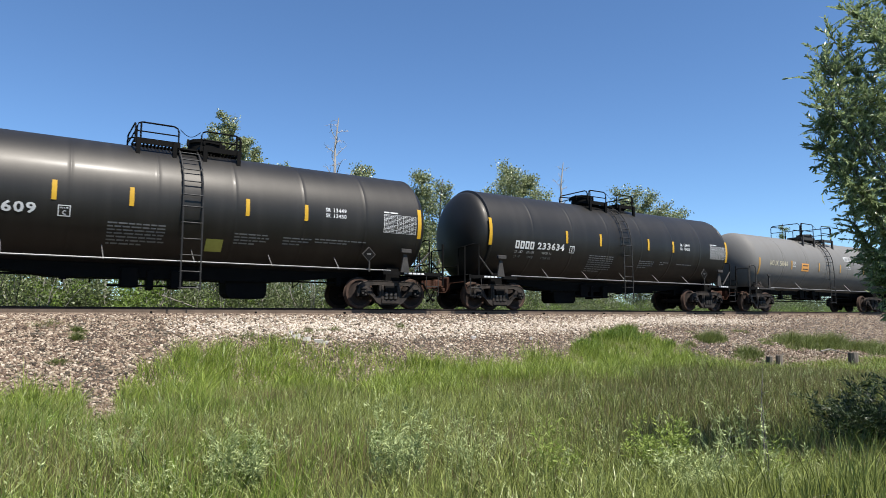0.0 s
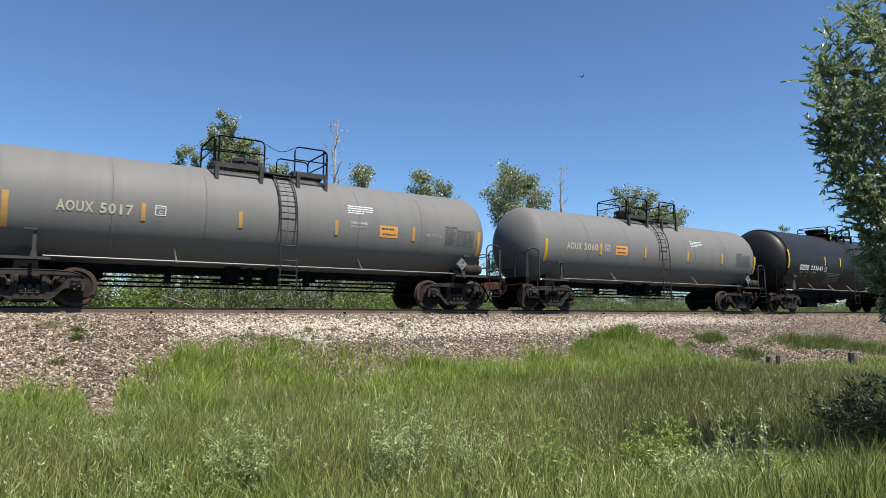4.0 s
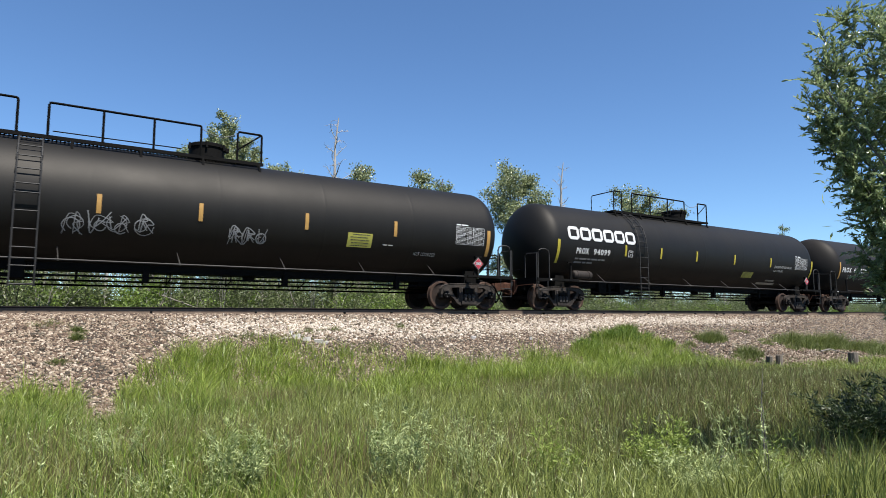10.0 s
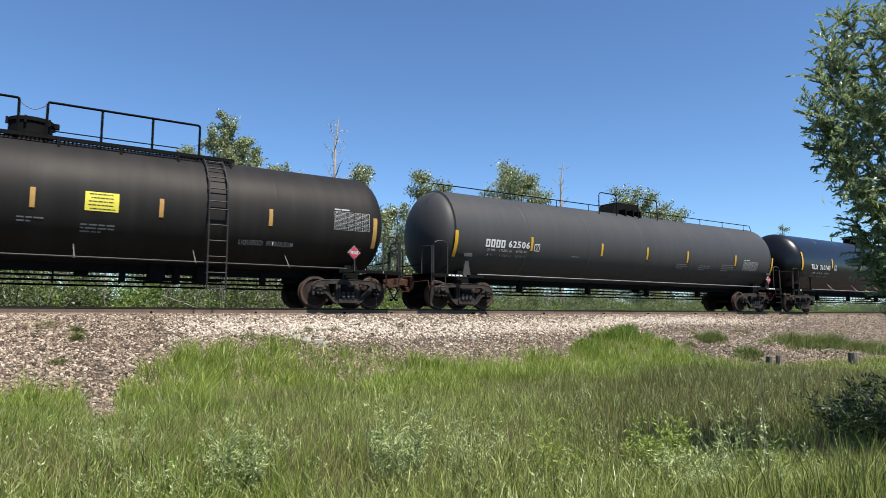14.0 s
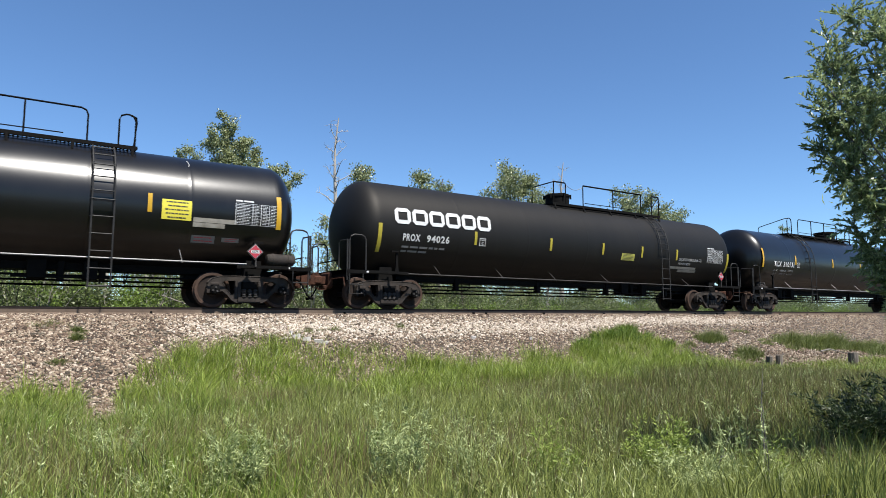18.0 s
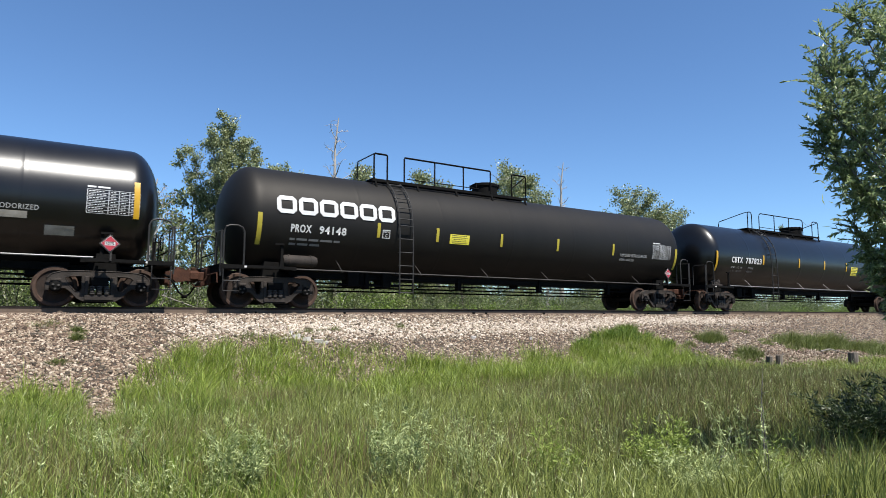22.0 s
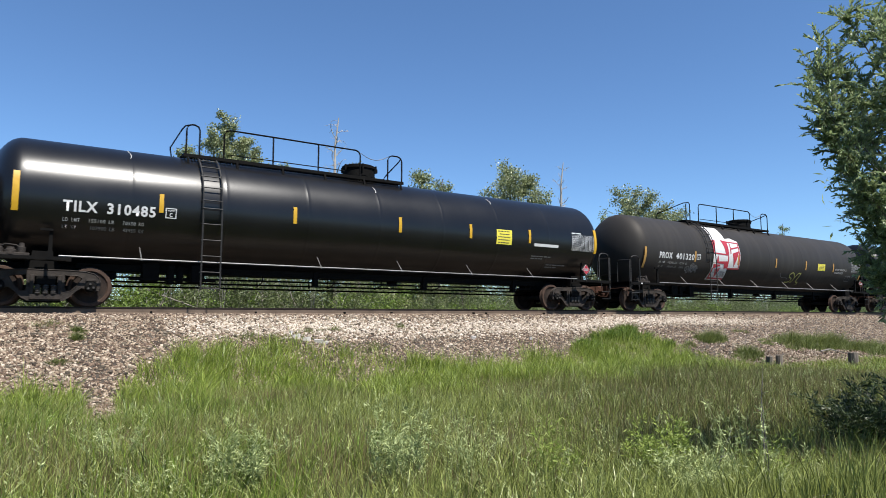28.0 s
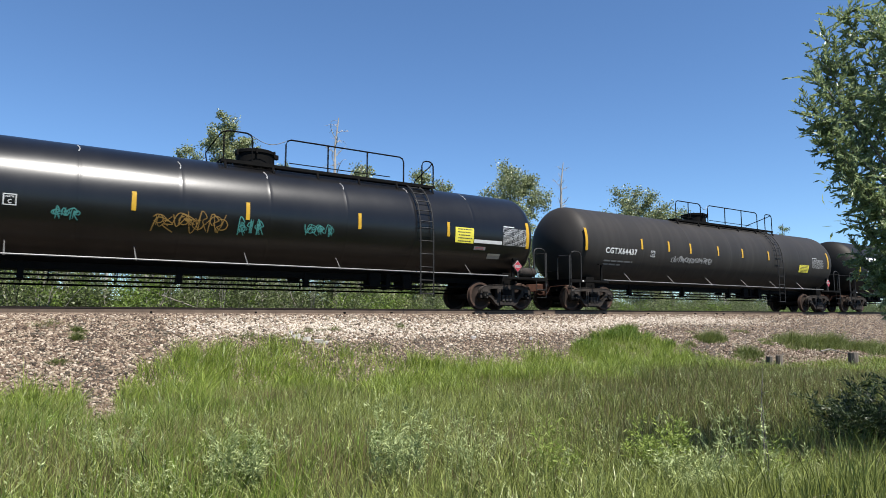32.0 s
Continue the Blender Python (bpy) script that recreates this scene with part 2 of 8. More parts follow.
def build_ground():
    ground_mat = material("meadow_soil", (0.026, 0.034, 0.010), (0.066, 0.072, 0.026), rough=0.95, scale=0.9, fine=14, bump=0.5)
    xs = np.concatenate([[-3000, -1200, -500, -200, -90, -40, -20], np.arange(-8, 60, 0.5), [65, 80, 110, 160, 260, 500, 1200, 3000]])
    ys = np.concatenate([[-3000, -1000, -300, -100, -40, -15, -6, -2, 0, 2], np.arange(3, 12, 0.5), np.arange(12, 17, 0.25), [18.2, 20.0, 20.5, 21.2, 22, 22.8, 23.7, 25, 30, 40, 60, 100, 200, 500, 1200, 3000]])
    X, Y = np.meshgrid(xs, ys)
    Z = land_height(X, Y)
    v = np.stack([X, Y, Z], -1).reshape(-1, 3)
    i = np.arange(len(ys) * len(xs)).reshape(len(ys), len(xs))
    f = np.stack([i[:-1, :-1], i[:-1, 1:], i[1:, 1:], i[1:, :-1]], -1).reshape(-1, 4)
    tagged(new("ground", from_arrays("ground", v, f, ground_mat, smooth=True)), "meadow ground rising to a railway embankment", "ground", kind="structure")


build_ground()


def build_track():
    # bed coloured darker than its stones, for the shade in the gaps
    ballast = material("ballast_bed", (0.025, 0.019, 0.014), (0.085, 0.067, 0.049), rough=0.95, scale=5, fine=22, bump=1.0)
    bed = []
    xs = np.concatenate([[-500, -100, -20], np.arange(-6, 56, 0.5), [70, 120, 500]])
    ys = np.array([11.0, 11.6, 12.0, 12.5, 13.0, 13.6, 14.3, 15.0, 15.45, 15.6, 15.85, 16.05, 16.95, 17.95, 19.05, 20.05, 20.65, 21.55, 22.8])
    X, Y = np.meshgrid(xs, ys)
    Z = land_height(X, Y) + 0.05
    Z[:3] -= np.where(X[:3] < 17, 0.12, 0.02)
    Z[0] -= 0.06
    Z[-1] -= 0.08
    Z = np.where((Y > 15.6) & (Y < 20.2), np.where(Y < 17.0, np.interp(Y, [15.6, 15.85], [-0.262, -0.215]), -0.225), Z)
    v = np.stack([X, Y, Z], -1).reshape(-1, 3)
    i = np.arange(len(ys) * len(xs)).reshape(len(ys), len(xs))
    f = np.stack([i[:-1, :-1], i[:-1, 1:], i[1:, 1:], i[1:, :-1]], -1).reshape(-1, 4)
    tagged(new("ballast_bed", from_arrays("ballast_bed", v, f, ballast, smooth=True)), "grey-brown crushed stone ballast shoulder of the track", "ballast", kind="structure")
    # rails: a T section drawn along the track, web thickened to catch more sun
    section = [(-0.07, -0.17), (0.07, -0.17), (0.07, -0.155), (0.024, -0.135), (0.024, -0.045), (0.036, -0.038), (0.036, -0.004), (0.030, 0.0),
               (-0.030, 0.0), (-0.036, -0.004), (-0.036, -0.038), (-0.024, -0.045), (-0.024, -0.135), (-0.07, -0.155)]
    for side in (-0.7525, 0.7525):
        bm = bmesh.new()
        rings = [[bm.verts.new((x, TRACK_Y + side + a, b)) for a, b in section] for x in (-500, -60, -10, 20, 60, 500)]
        for a, b in zip(rings, rings[1:]):
            for k in range(len(section)):
                f = bm.faces.new((a[k], a[(k + 1) % 14], b[(k + 1) % 14], b[k]))
                f.material_index = 1 if k == 7 else 2 if k in (4, 5, 6, 8, 9, 10) else 0
        tagged(new("rail", finish(bm, "rail", RAIL_STEEL, BRIGHT_STEEL, RAIL_HEAD, smooth=False)), "steel rail with a dark head, web coloured as if sunlit and polished running surface", "rail", group="rails", kind="structure")


build_track()
# ---------------------------------------------------------------- running gear
WHEEL_R = 0.457


def build_wheelset(bm):
    for s in (-1, 1):
        prof = [(0.62, 0.10), (0.66, 0.17), (0.70, 0.19), (0.705, 0.34), (0.685, 0.36), (0.685, 0.40), (0.683, 0.478), (0.700, 0.482), (0.715, 0.460), (0.80, 0.455), (0.815, 0.445),
                (0.815, 0.385), (0.785, 0.365), (0.765, 0.26), (0.80, 0.17), (0.84, 0.16), (0.85, 0.10)]
        lathe(bm, [(s * a, r) for a, r in prof], n=36, axis="y")
        lathe(bm, [(s * 0.85, 0.075), (s * 0.90, 0.075), (s * 0.90, 0.125), (s * 1.10, 0.125), (s * 1.12, 0.115), (s * 1.13, 0.10)], n=20, axis="y", mat=1)
        for k in range(3):
            w = k * math.tau / 3 + 0.4
            lathe(bm, [(s * 1.12, 0.026), (s * 1.155, 0.026)], n=6, axis="y", centre=(0.062 * math.sin(w), 0, 0.062 * math.cos(w)), mat=2)
    lathe(bm, [(-0.9, 0.08), (0.9, 0.08)], n=14, axis="y")
    # plate inside the rim coloured darker, for the shade in its hollow
    for f in bm.faces:
        p = f.calc_center_median()
        if f.material_index == 0 and math.hypot(p.x, p.z) < 0.372:
            f.material_index = 3


def build_sideframe(bm):
    """A cast truck side: one arched plate with two three-cornered windows, jaws over the bearings, raised rims and a spring seat."""
    half = [(0.42, 0.82), (0.78, 0.80), (0.96, 0.75), (1.06, 0.65), (1.09, 0.50), (1.075, 0.37), (1.0, 0.37), (0.995, 0.54), (0.94, 0.60), (0.84, 0.60), (0.785, 0.54), (0.775, 0.41), (0.70, 0.43), (0.585, 0.345), (0.46, 0.20), (0.34, 0.13)]
    outer = half + [(-x, z) for x, z in half[::-1]]
    window = [(0.37, 0.71), (0.62, 0.70), (0.705, 0.65), (0.60, 0.465), (0.49, 0.345), (0.40, 0.34), (0.36, 0.42)]
    middle = [(0.22, 0.255), (0.22, 0.68), (-0.22, 0.68), (-0.22, 0.255)]
    y0, y1 = -0.065, 0.065
    loops = []
    for pts in (outer, window, [(-x, z) for x, z in window[::-1]], middle):
        ring = [bm.verts.new((x, y0, z)) for x, z in pts]
        loops.append(ring)
        for i in range(len(ring)):
            bm.edges.new((ring[i], ring[(i + 1) % len(ring)]))
    filled = bmesh.ops.triangle_fill(bm, edges=bm.edges[:], use_beauty=True)
    faces = [f for f in filled["geom"] if isinstance(f, bmesh.types.BMFace)]
    solid = bmesh.ops.extrude_face_region(bm, geom=faces)
    bmesh.ops.translate(bm, vec=(0, y1 - y0, 0), verts=[v for v in solid["geom"] if isinstance(v, bmesh.types.BMVert)])
    bmesh.ops.recalc_face_normals(bm, faces=bm.faces[:])
    for y in (y0, y1):
        for k, pts in enumerate((outer, window, [(-x, z) for x, z in window])):
            tube(bm, [(x, y, z) for x, z in pts + pts[:2]], 0.014 if k == 0 else 0.012, 5, caps=False)
    for s in (-1, 1):
        box(bm, s * 0.889 - 0.11, s * 0.889 + 0.11, -0.09, 0.09, 0.575, 0.64, 0.01)
        box(bm, s * 0.27 - 0.04, s * 0.27 + 0.04, -0.09, 0.09, 0.26, 0.70, 0.01)
    slab(bm, [(-0.30, 0.155), (0.30, 0.155), (0.30, 0.265), (-0.30, 0.265)], -0.115, 0.115)


def build_spring(bm):
    """One coil of the truck's suspension."""
    prof = [(0.265, 0.02)]
    for k in range(5):
        z = 0.275 + k * 0.041
        prof += [(z, 0.046), (z + 0.010, 0.064), (z + 0.024, 0.064), (z + 0.034, 0.046)]
    prof += [(0.485, 0.02)]
    lathe(bm, prof, n=8, axis="z")


def build_bolster(bm):
    box(bm, -0.19, 0.19, -1.12, 1.12, 0.48, 0.68, 0.02)
    box(bm, -0.24, 0.24, -0.5, 0.5, 0.52, 0.80, 0.03)
    for s in (-1, 1):
        # brake beams behind the wheels
        tube(bm, [(s * 0.36, -0.78, 0.36), (s * 0.36, 0.78, 0.36)], 0.035, 6)
        box(bm, s * 0.40 - 0.035, s * 0.40 + 0.035, -0.80, -0.66, 0.25, 0.48)
        box(bm, s * 0.40 - 0.035, s * 0.40 + 0.035, 0.66, 0.80, 0.25, 0.48)


WHEELSETS = []


def add_truck(car, s, number):
    truck = place("truck", shared(("bolster",), build_bolster, BLACK_STEEL), car, (s, 0, 0), label="black bolster of a four-wheeled freight truck")
    for side in (-1, 1):
        place("side_frame", shared(("side_frame",), build_sideframe, CAST_STEEL, angle=35), truck, (0, side * 1.0, 0), label="dusty cast-steel side frame")
        for x in (-0.15, 0.0, 0.15):
            for y in (-0.09, 0.09):
                place("spring", shared(("spring",), build_spring, GREY_STEEL), truck, (x, side * 1.0 + y, 0), label="grey coil spring")
    for d in (-0.889, 0.889):
        w = place("wheelset", shared(("wheelset",), build_wheelset, WHEEL_RUST, BLACK_STEEL, GREY_STEEL, WHEEL_DARK), truck, (d, 0, WHEEL_R), label="rusty steel wheels on an axle")
        WHEELSETS.append((w, number, d))
    return truck


def build_coupler(bm):
    """Knuckle coupler with its shank and uncoupling lever; it faces -x and its pulling face lies at x = 0."""
    box(bm, 0.28, 1.0, -0.11, 0.11, 0.72, 0.96, 0.02)
    box(bm, 0.46, 0.60, -0.34, 0.34, 0.60, 1.08, 0.04)
    box(bm, 0.36, 0.47, -0.20, 0.20, 0.58, 0.70, 0.02)
    slab(bm, [(0.0, 0.74), (0.07, 0.69), (0.26, 0.67), (0.34, 0.74), (0.34, 0.96), (0.26, 1.03), (0.07, 1.01), (0.0, 0.96)], -0.05, 0.19)
    slab(bm, [(-0.11, 0.74), (-0.06, 0.71), (0.10, 0.71), (0.10, 0.99), (-0.06, 0.99), (-0.11, 0.96)], -0.19, -0.05)
    box(bm, 0.05, 0.32, -0.21, 0.06, 0.73, 0.97, 0.04)
    box(bm, 0.14, 0.26, -0.05, 0.10, 1.01, 1.08, 0.02)
    tube(bm, [(0.05, -0.12, 0.62), (0.05, -0.12, 1.06)], 0.034, 8)
    tube(bm, [(0.16, -0.02, 0.66), (0.20, -0.20, 0.56), (0.32, -0.42, 0.55), (0.46, -0.52, 0.86), (0.50, -1.30, 0.88), (0.50, -1.38, 0.62)], 0.017, 6)


def build_hose(bm):
    pts = [Vector(p) for p in ((0.60, 0.32, 0.84), (0.46, 0.33, 0.80), (0.34, 0.32, 0.62), (0.20, 0.28, 0.40), (0.07, 0.22, 0.30), (-0.02, 0.18, 0.29))]
    tube(bm, pts, 0.026, 7)
    tube(bm, [pts[0] + Vector((0.02, 0, 0)), pts[1] + Vector((-0.01, 0, 0))], 0.036, 7)
    tube(bm, [pts[-2], pts[-1]], [0.036, 0.046], 7)


# ---------------------------------------------------------------- tank car bodies
def tank_profile(s0, s1, r, head, seams, flanged, rise):
    """Half outline of the tank from end to end: an elliptic head, the barrel with weld seams, and the other head."""
    n = 14
    out = []
    for i in range(n + 1):
        a = math.pi / 2 * i / n
        k = 0.955 if flanged else 1.0
        out.append((s0 + head * (1 - math.cos(a)), max(k * r * math.sin(a), 0.004)))
    if flanged:
        out += [(s0 + head + 0.02, r * 0.985), (s0 + head + 0.03, r + 0.006), (s0 + head + 0.10, r + 0.006), (s0 + head + 0.11, r)]
    mid = []
    for q in seams:
        mid += [(q - 0.09, r), (q - 0.022, r), (q - 0.012, r + rise), (q + 0.012, r + rise), (q + 0.022, r), (q + 0.09, r)]
    out.append((s0 + head + (0.20 if flanged else 0.09), r))
    back = [(s0 + s1 - a, b) for a, b in out[::-1]]
    return out + mid + back


def add_tank(car, c):
    bm = bmesh.new()
    s0, s1 = c["tank"]
    count = c.get("rings", 6)
    seams = [s0 + c["head"] + (s1 - s0 - 2 * c["head"]) * k / count for k in range(1, count)]
    lathe(bm, tank_profile(s0, s1, c["r"], c["head"], seams, c.get("flanged", False), {"matte": 0.0008, "brown": 0.0008, "dusty": 0.0008, "gloss": 0.0014}.get(c["paint"], 0.003)), n=80, axis="x", centre=(0, 0, c["zc"]))
    part("tank", bm, PAINT[c["paint"]], car, angle=30)


TANK_LIFT = 0.063  # lifts tanks and marks above the heights in the table of cars, to fit the camera's view


def on_tank(c, s, z, off=0.006):
    """The point of the near side of the tank at that height."""
    z += TANK_LIFT
    dz = z - c["zc"]
    rr = c["r"] + off
    return (s, -math.sqrt(max(rr * rr - dz * dz, 0.0001)), z)


def patch(bm, c, s0, s1, z0, z1, off=0.006, rows=4, mat=0):
    """A thin sheet that lies on the near side of the tank."""
    prev = None
    for k in range(rows + 1):
        z = z0 + (z1 - z0) * k / rows
        a, b = bm.verts.new(on_tank(c, s0, z, off)), bm.verts.new(on_tank(c, s1, z, off))
        if prev:
            bm.faces.new((prev[0], prev[1], b, a)).material_index = mat
        prev = (a, b)


def stroke(bm, c, pts, w, off=0.008):
    """A painted line along points (s, z) on the near side of the tank."""
    n = len(pts)
    prev = None
    for i in range(n):
        ax, az = pts[max(i - 1, 0)]
        bx, bz = pts[min(i + 1, n - 1)]
        dx, dz = bx - ax, bz - az
        ln = math.hypot(dx, dz) or 1
        ox, oz = -dz / ln * w / 2, dx / ln * w / 2
        a = bm.verts.new(on_tank(c, pts[i][0] + ox, pts[i][1] + oz, off))
        b = bm.verts.new(on_tank(c, pts[i][0] - ox, pts[i][1] - oz, off))
        if prev:
            bm.faces.new((prev[0], a, b, prev[1]))
        prev = (a, b)


def smooth_line(pts, steps=6):
    """A rounded line through the points."""
    out = []
    for i in range(len(pts) - 1):
        p0, p1, p2, p3 = pts[max(i - 1, 0)], pts[i], pts[i + 1], pts[min(i + 2, len(pts) - 1)]
        for k in range(steps):
            t = k / steps
            out.append(tuple(0.5 * (2 * b + (d - a) * t + (2 * a - 5 * b + 4 * d - e) * t * t + (3 * b - a - 3 * d + e) * t ** 3) for a, b, d, e in zip(p0, p1, p2, p3)))
    return out + [pts[-1]]


def letters(c, text, s, z, height, width=None, mat=None, car=None, name="lettering", bold=0.040, off=0.011):
    """Stencilled words on the near side of the tank; z is the foot of the letters, width stretches them to fit."""
    cu = bpy.data.curves.new(name, "FONT")
    cu.body = text
    cu.size = 1.0
    cu.offset = bold * 0.7
    cu.space_character = 1.14
    cu.resolution_u = 2
    ob = bpy.data.objects.new(name, cu)
    me = bpy.data.meshes.new_from_object(ob)
    bpy.data.objects.remove(ob)
    bpy.data.curves.remove(cu)
    co = np.empty(len(me.vertices) * 3)
    me.vertices.foreach_get("co", co)
    co = co.reshape(-1, 3)
    x, y = co[:, 0] - co[:, 0].min(), co[:, 1]
    sy = height / 0.83
    sx = sy if width is None else width / x.max()
    zz = np.clip(z + TANK_LIFT + y * sy, c["zc"] - c["r"], c["zc"] + c["r"])
    yy = -np.sqrt(np.maximum((c["r"] + off) ** 2 - (zz - c["zc"]) ** 2, 1e-4))
    me.vertices.foreach_set("co", np.stack([s + x * sx, yy, zz], -1).ravel())
    me.name = name
    me.materials.append(mat or WHITE)
    me.update()
    return place(name, me, car)


def spread_words(c, text, s, z, height, width, mat, car, name, bold):
    """A line of stencilled words, each one a part of its own."""
    step = width / len(text)
    at = 0
    for word in text.split(" "):
        if word:
            letters(c, word, s + step * at, z, height, step * (len(word) - 0.25), mat, car, name, bold)
        at += len(word) + 1


def add_ladder(car, c, s, half=0.23):
    """A side ladder that bends over the shoulder of the tank up to the platform."""
    bm = bmesh.new()
    zc, r = c["zc"], c["r"] + 0.10
    line = [(-r - 0.03, 0.42), (-r - 0.03, zc - 0.3)]
    for k in range(0, 9):
        a = radians(180 - k * 8.2)
        line.append((r * math.cos(a) if k else -r, zc + r * math.sin(a)))
    for d in (-half, half):
        tube(bm, [(s + d, y, z) for y, z in line], 0.021, 6)
    rungs = []
    z = 0.46
    while z < zc:
        rungs.append((-r - 0.03, z))
        z += 0.40
    for k in range(0, 6):
        a = radians(180 - 6 - k * 12.5)
        rungs.append((r * math.cos(a), zc + r * math.sin(a)))
    for y, z in rungs:
        tube(bm, [(s - half, y, z), (s + half, y, z)], 0.016, 6)
        tube(bm, [(s - half - 0.02, y, z), (s - half - 0.02, y + 0.10, z)], 0.012, 5)
    part("ladder", bm, DARK_STEEL, car, "dark grey steel ladder")


def loop_rail(bm, p, q, z0, z1, r=0.022, bend=0.12, sides=6):
    """A rail of two uprights joined by a rounded top bar."""
    p, q = Vector((*p, 0)), Vector((*q, 0))
    d = (q - p).normalized()
    up = Vector((0, 0, 1))
    pts = [p + up * z0, p + up * (z1 - bend), p + up * (z1 - bend * 0.3) + d * bend * 0.3, p + up * z1 + d * bend,
           q + up * z1 - d * bend, q + up * (z1 - bend * 0.3) - d * bend * 0.3, q + up * (z1 - bend), q + up * z0]
    tube(bm, pts, r, sides)


def grating(bm, s0, s1, y0, y1, z, lip=0.0):
    """An open walkway in one piece: a lattice of edge bars and cross bars with depth, and a turned-down lip along its edges."""
    n = max(2, int((s1 - s0) / 0.085))
    step = (s1 - s0) / n
    xs = [s0 + step * k + d for k in range(n + 1) for d in (-0.013, 0.013)]
    ys = [y0 - 0.02, y0 + 0.02, (y0 + y1) / 2 - 0.012, (y0 + y1) / 2 + 0.012, y1 - 0.02, y1 + 0.02]
    top = [[bm.verts.new((x, y, z + 0.012)) for y in ys] for x in xs]
    low = [[bm.verts.new((x, y, z - (0.075 + lip if j in (0, 1, 4, 5) else 0.03))) for j, y in enumerate(ys)] for x in xs]
    solid = {(i, j) for i in range(len(xs) - 1) for j in range(5) if i % 2 == 0 or j % 2 == 0}
    for i, j in solid:
        bm.faces.new((top[i][j], top[i + 1][j], top[i + 1][j + 1], top[i][j + 1]))
        bm.faces.new((low[i][j], low[i][j + 1], low[i + 1][j + 1], low[i + 1][j]))
        for (di, dj), (p, q) in (((-1, 0), ((i, j), (i, j + 1))), ((1, 0), ((i + 1, j + 1), (i + 1, j))), ((0, -1), ((i + 1, j), (i, j))), ((0, 1), ((i, j + 1), (i + 1, j + 1)))):
            if (i + di, j + dj) not in solid:
                bm.faces.new((top[p[0]][p[1]], top[q[0]][q[1]], low[q[0]][q[1]], low[p[0]][p[1]]))


def add_dome(car, c, s, r=0.42, h=0.42, square=False, mat=BLACK_STEEL):
    top = c["zc"] + c["r"]
    bm = bmesh.new()
    if square:
        slab(bm, [(s - r - 0.25, top - 0.25), (s + r + 0.25, top - 0.25), (s + r, top + h * 0.6), (s + r - 0.1, top + h), (s - r + 0.1, top + h), (s - r, top + h * 0.6)], -0.42, 0.42)
        for d in (-0.45, 0.0, 0.45):
            slab(bm, [(s + d - 0.03, top - 0.3), (s + d + 0.03, top - 0.3), (s + d + 0.03, top + 0.1), (s + d - 0.03, top + 0.1)], -0.75, -0.4)
    else:
        lathe(bm, [(top - 0.12, r), (top + 0.04, r), (top + 0.05, r + 0.03), (top + 0.08, r + 0.03), (top + 0.09, r), (top + h - 0.1, r)], n=28, axis="z", centre=(s, 0, 0))
    dome = part("dome", bm, mat, car, "steel valve housing on the tank top")
    if not square:
        bm = bmesh.new()
        lathe(bm, [(top + h - 0.11, r + 0.035), (top + h - 0.03, r + 0.035), (top + h, r - 0.02), (top + h + 0.012, r * 0.6)], n=28, axis="z", centre=(s, 0, 0))
        box(bm, s + r, s + r + 0.13, -0.07, 0.07, top + h - 0.14, top + h - 0.01, 0.01)
        for k in range(6):
            w = k * math.tau / 6 + 0.3
            x, y = s + (r + 0.05) * math.cos(w), (r + 0.05) * math.sin(w)
            box(bm, x - 0.025, x + 0.025, y - 0.025, y + 0.025, top + h - 0.18, top + h - 0.01)
        part("lid", bm, mat, dome)


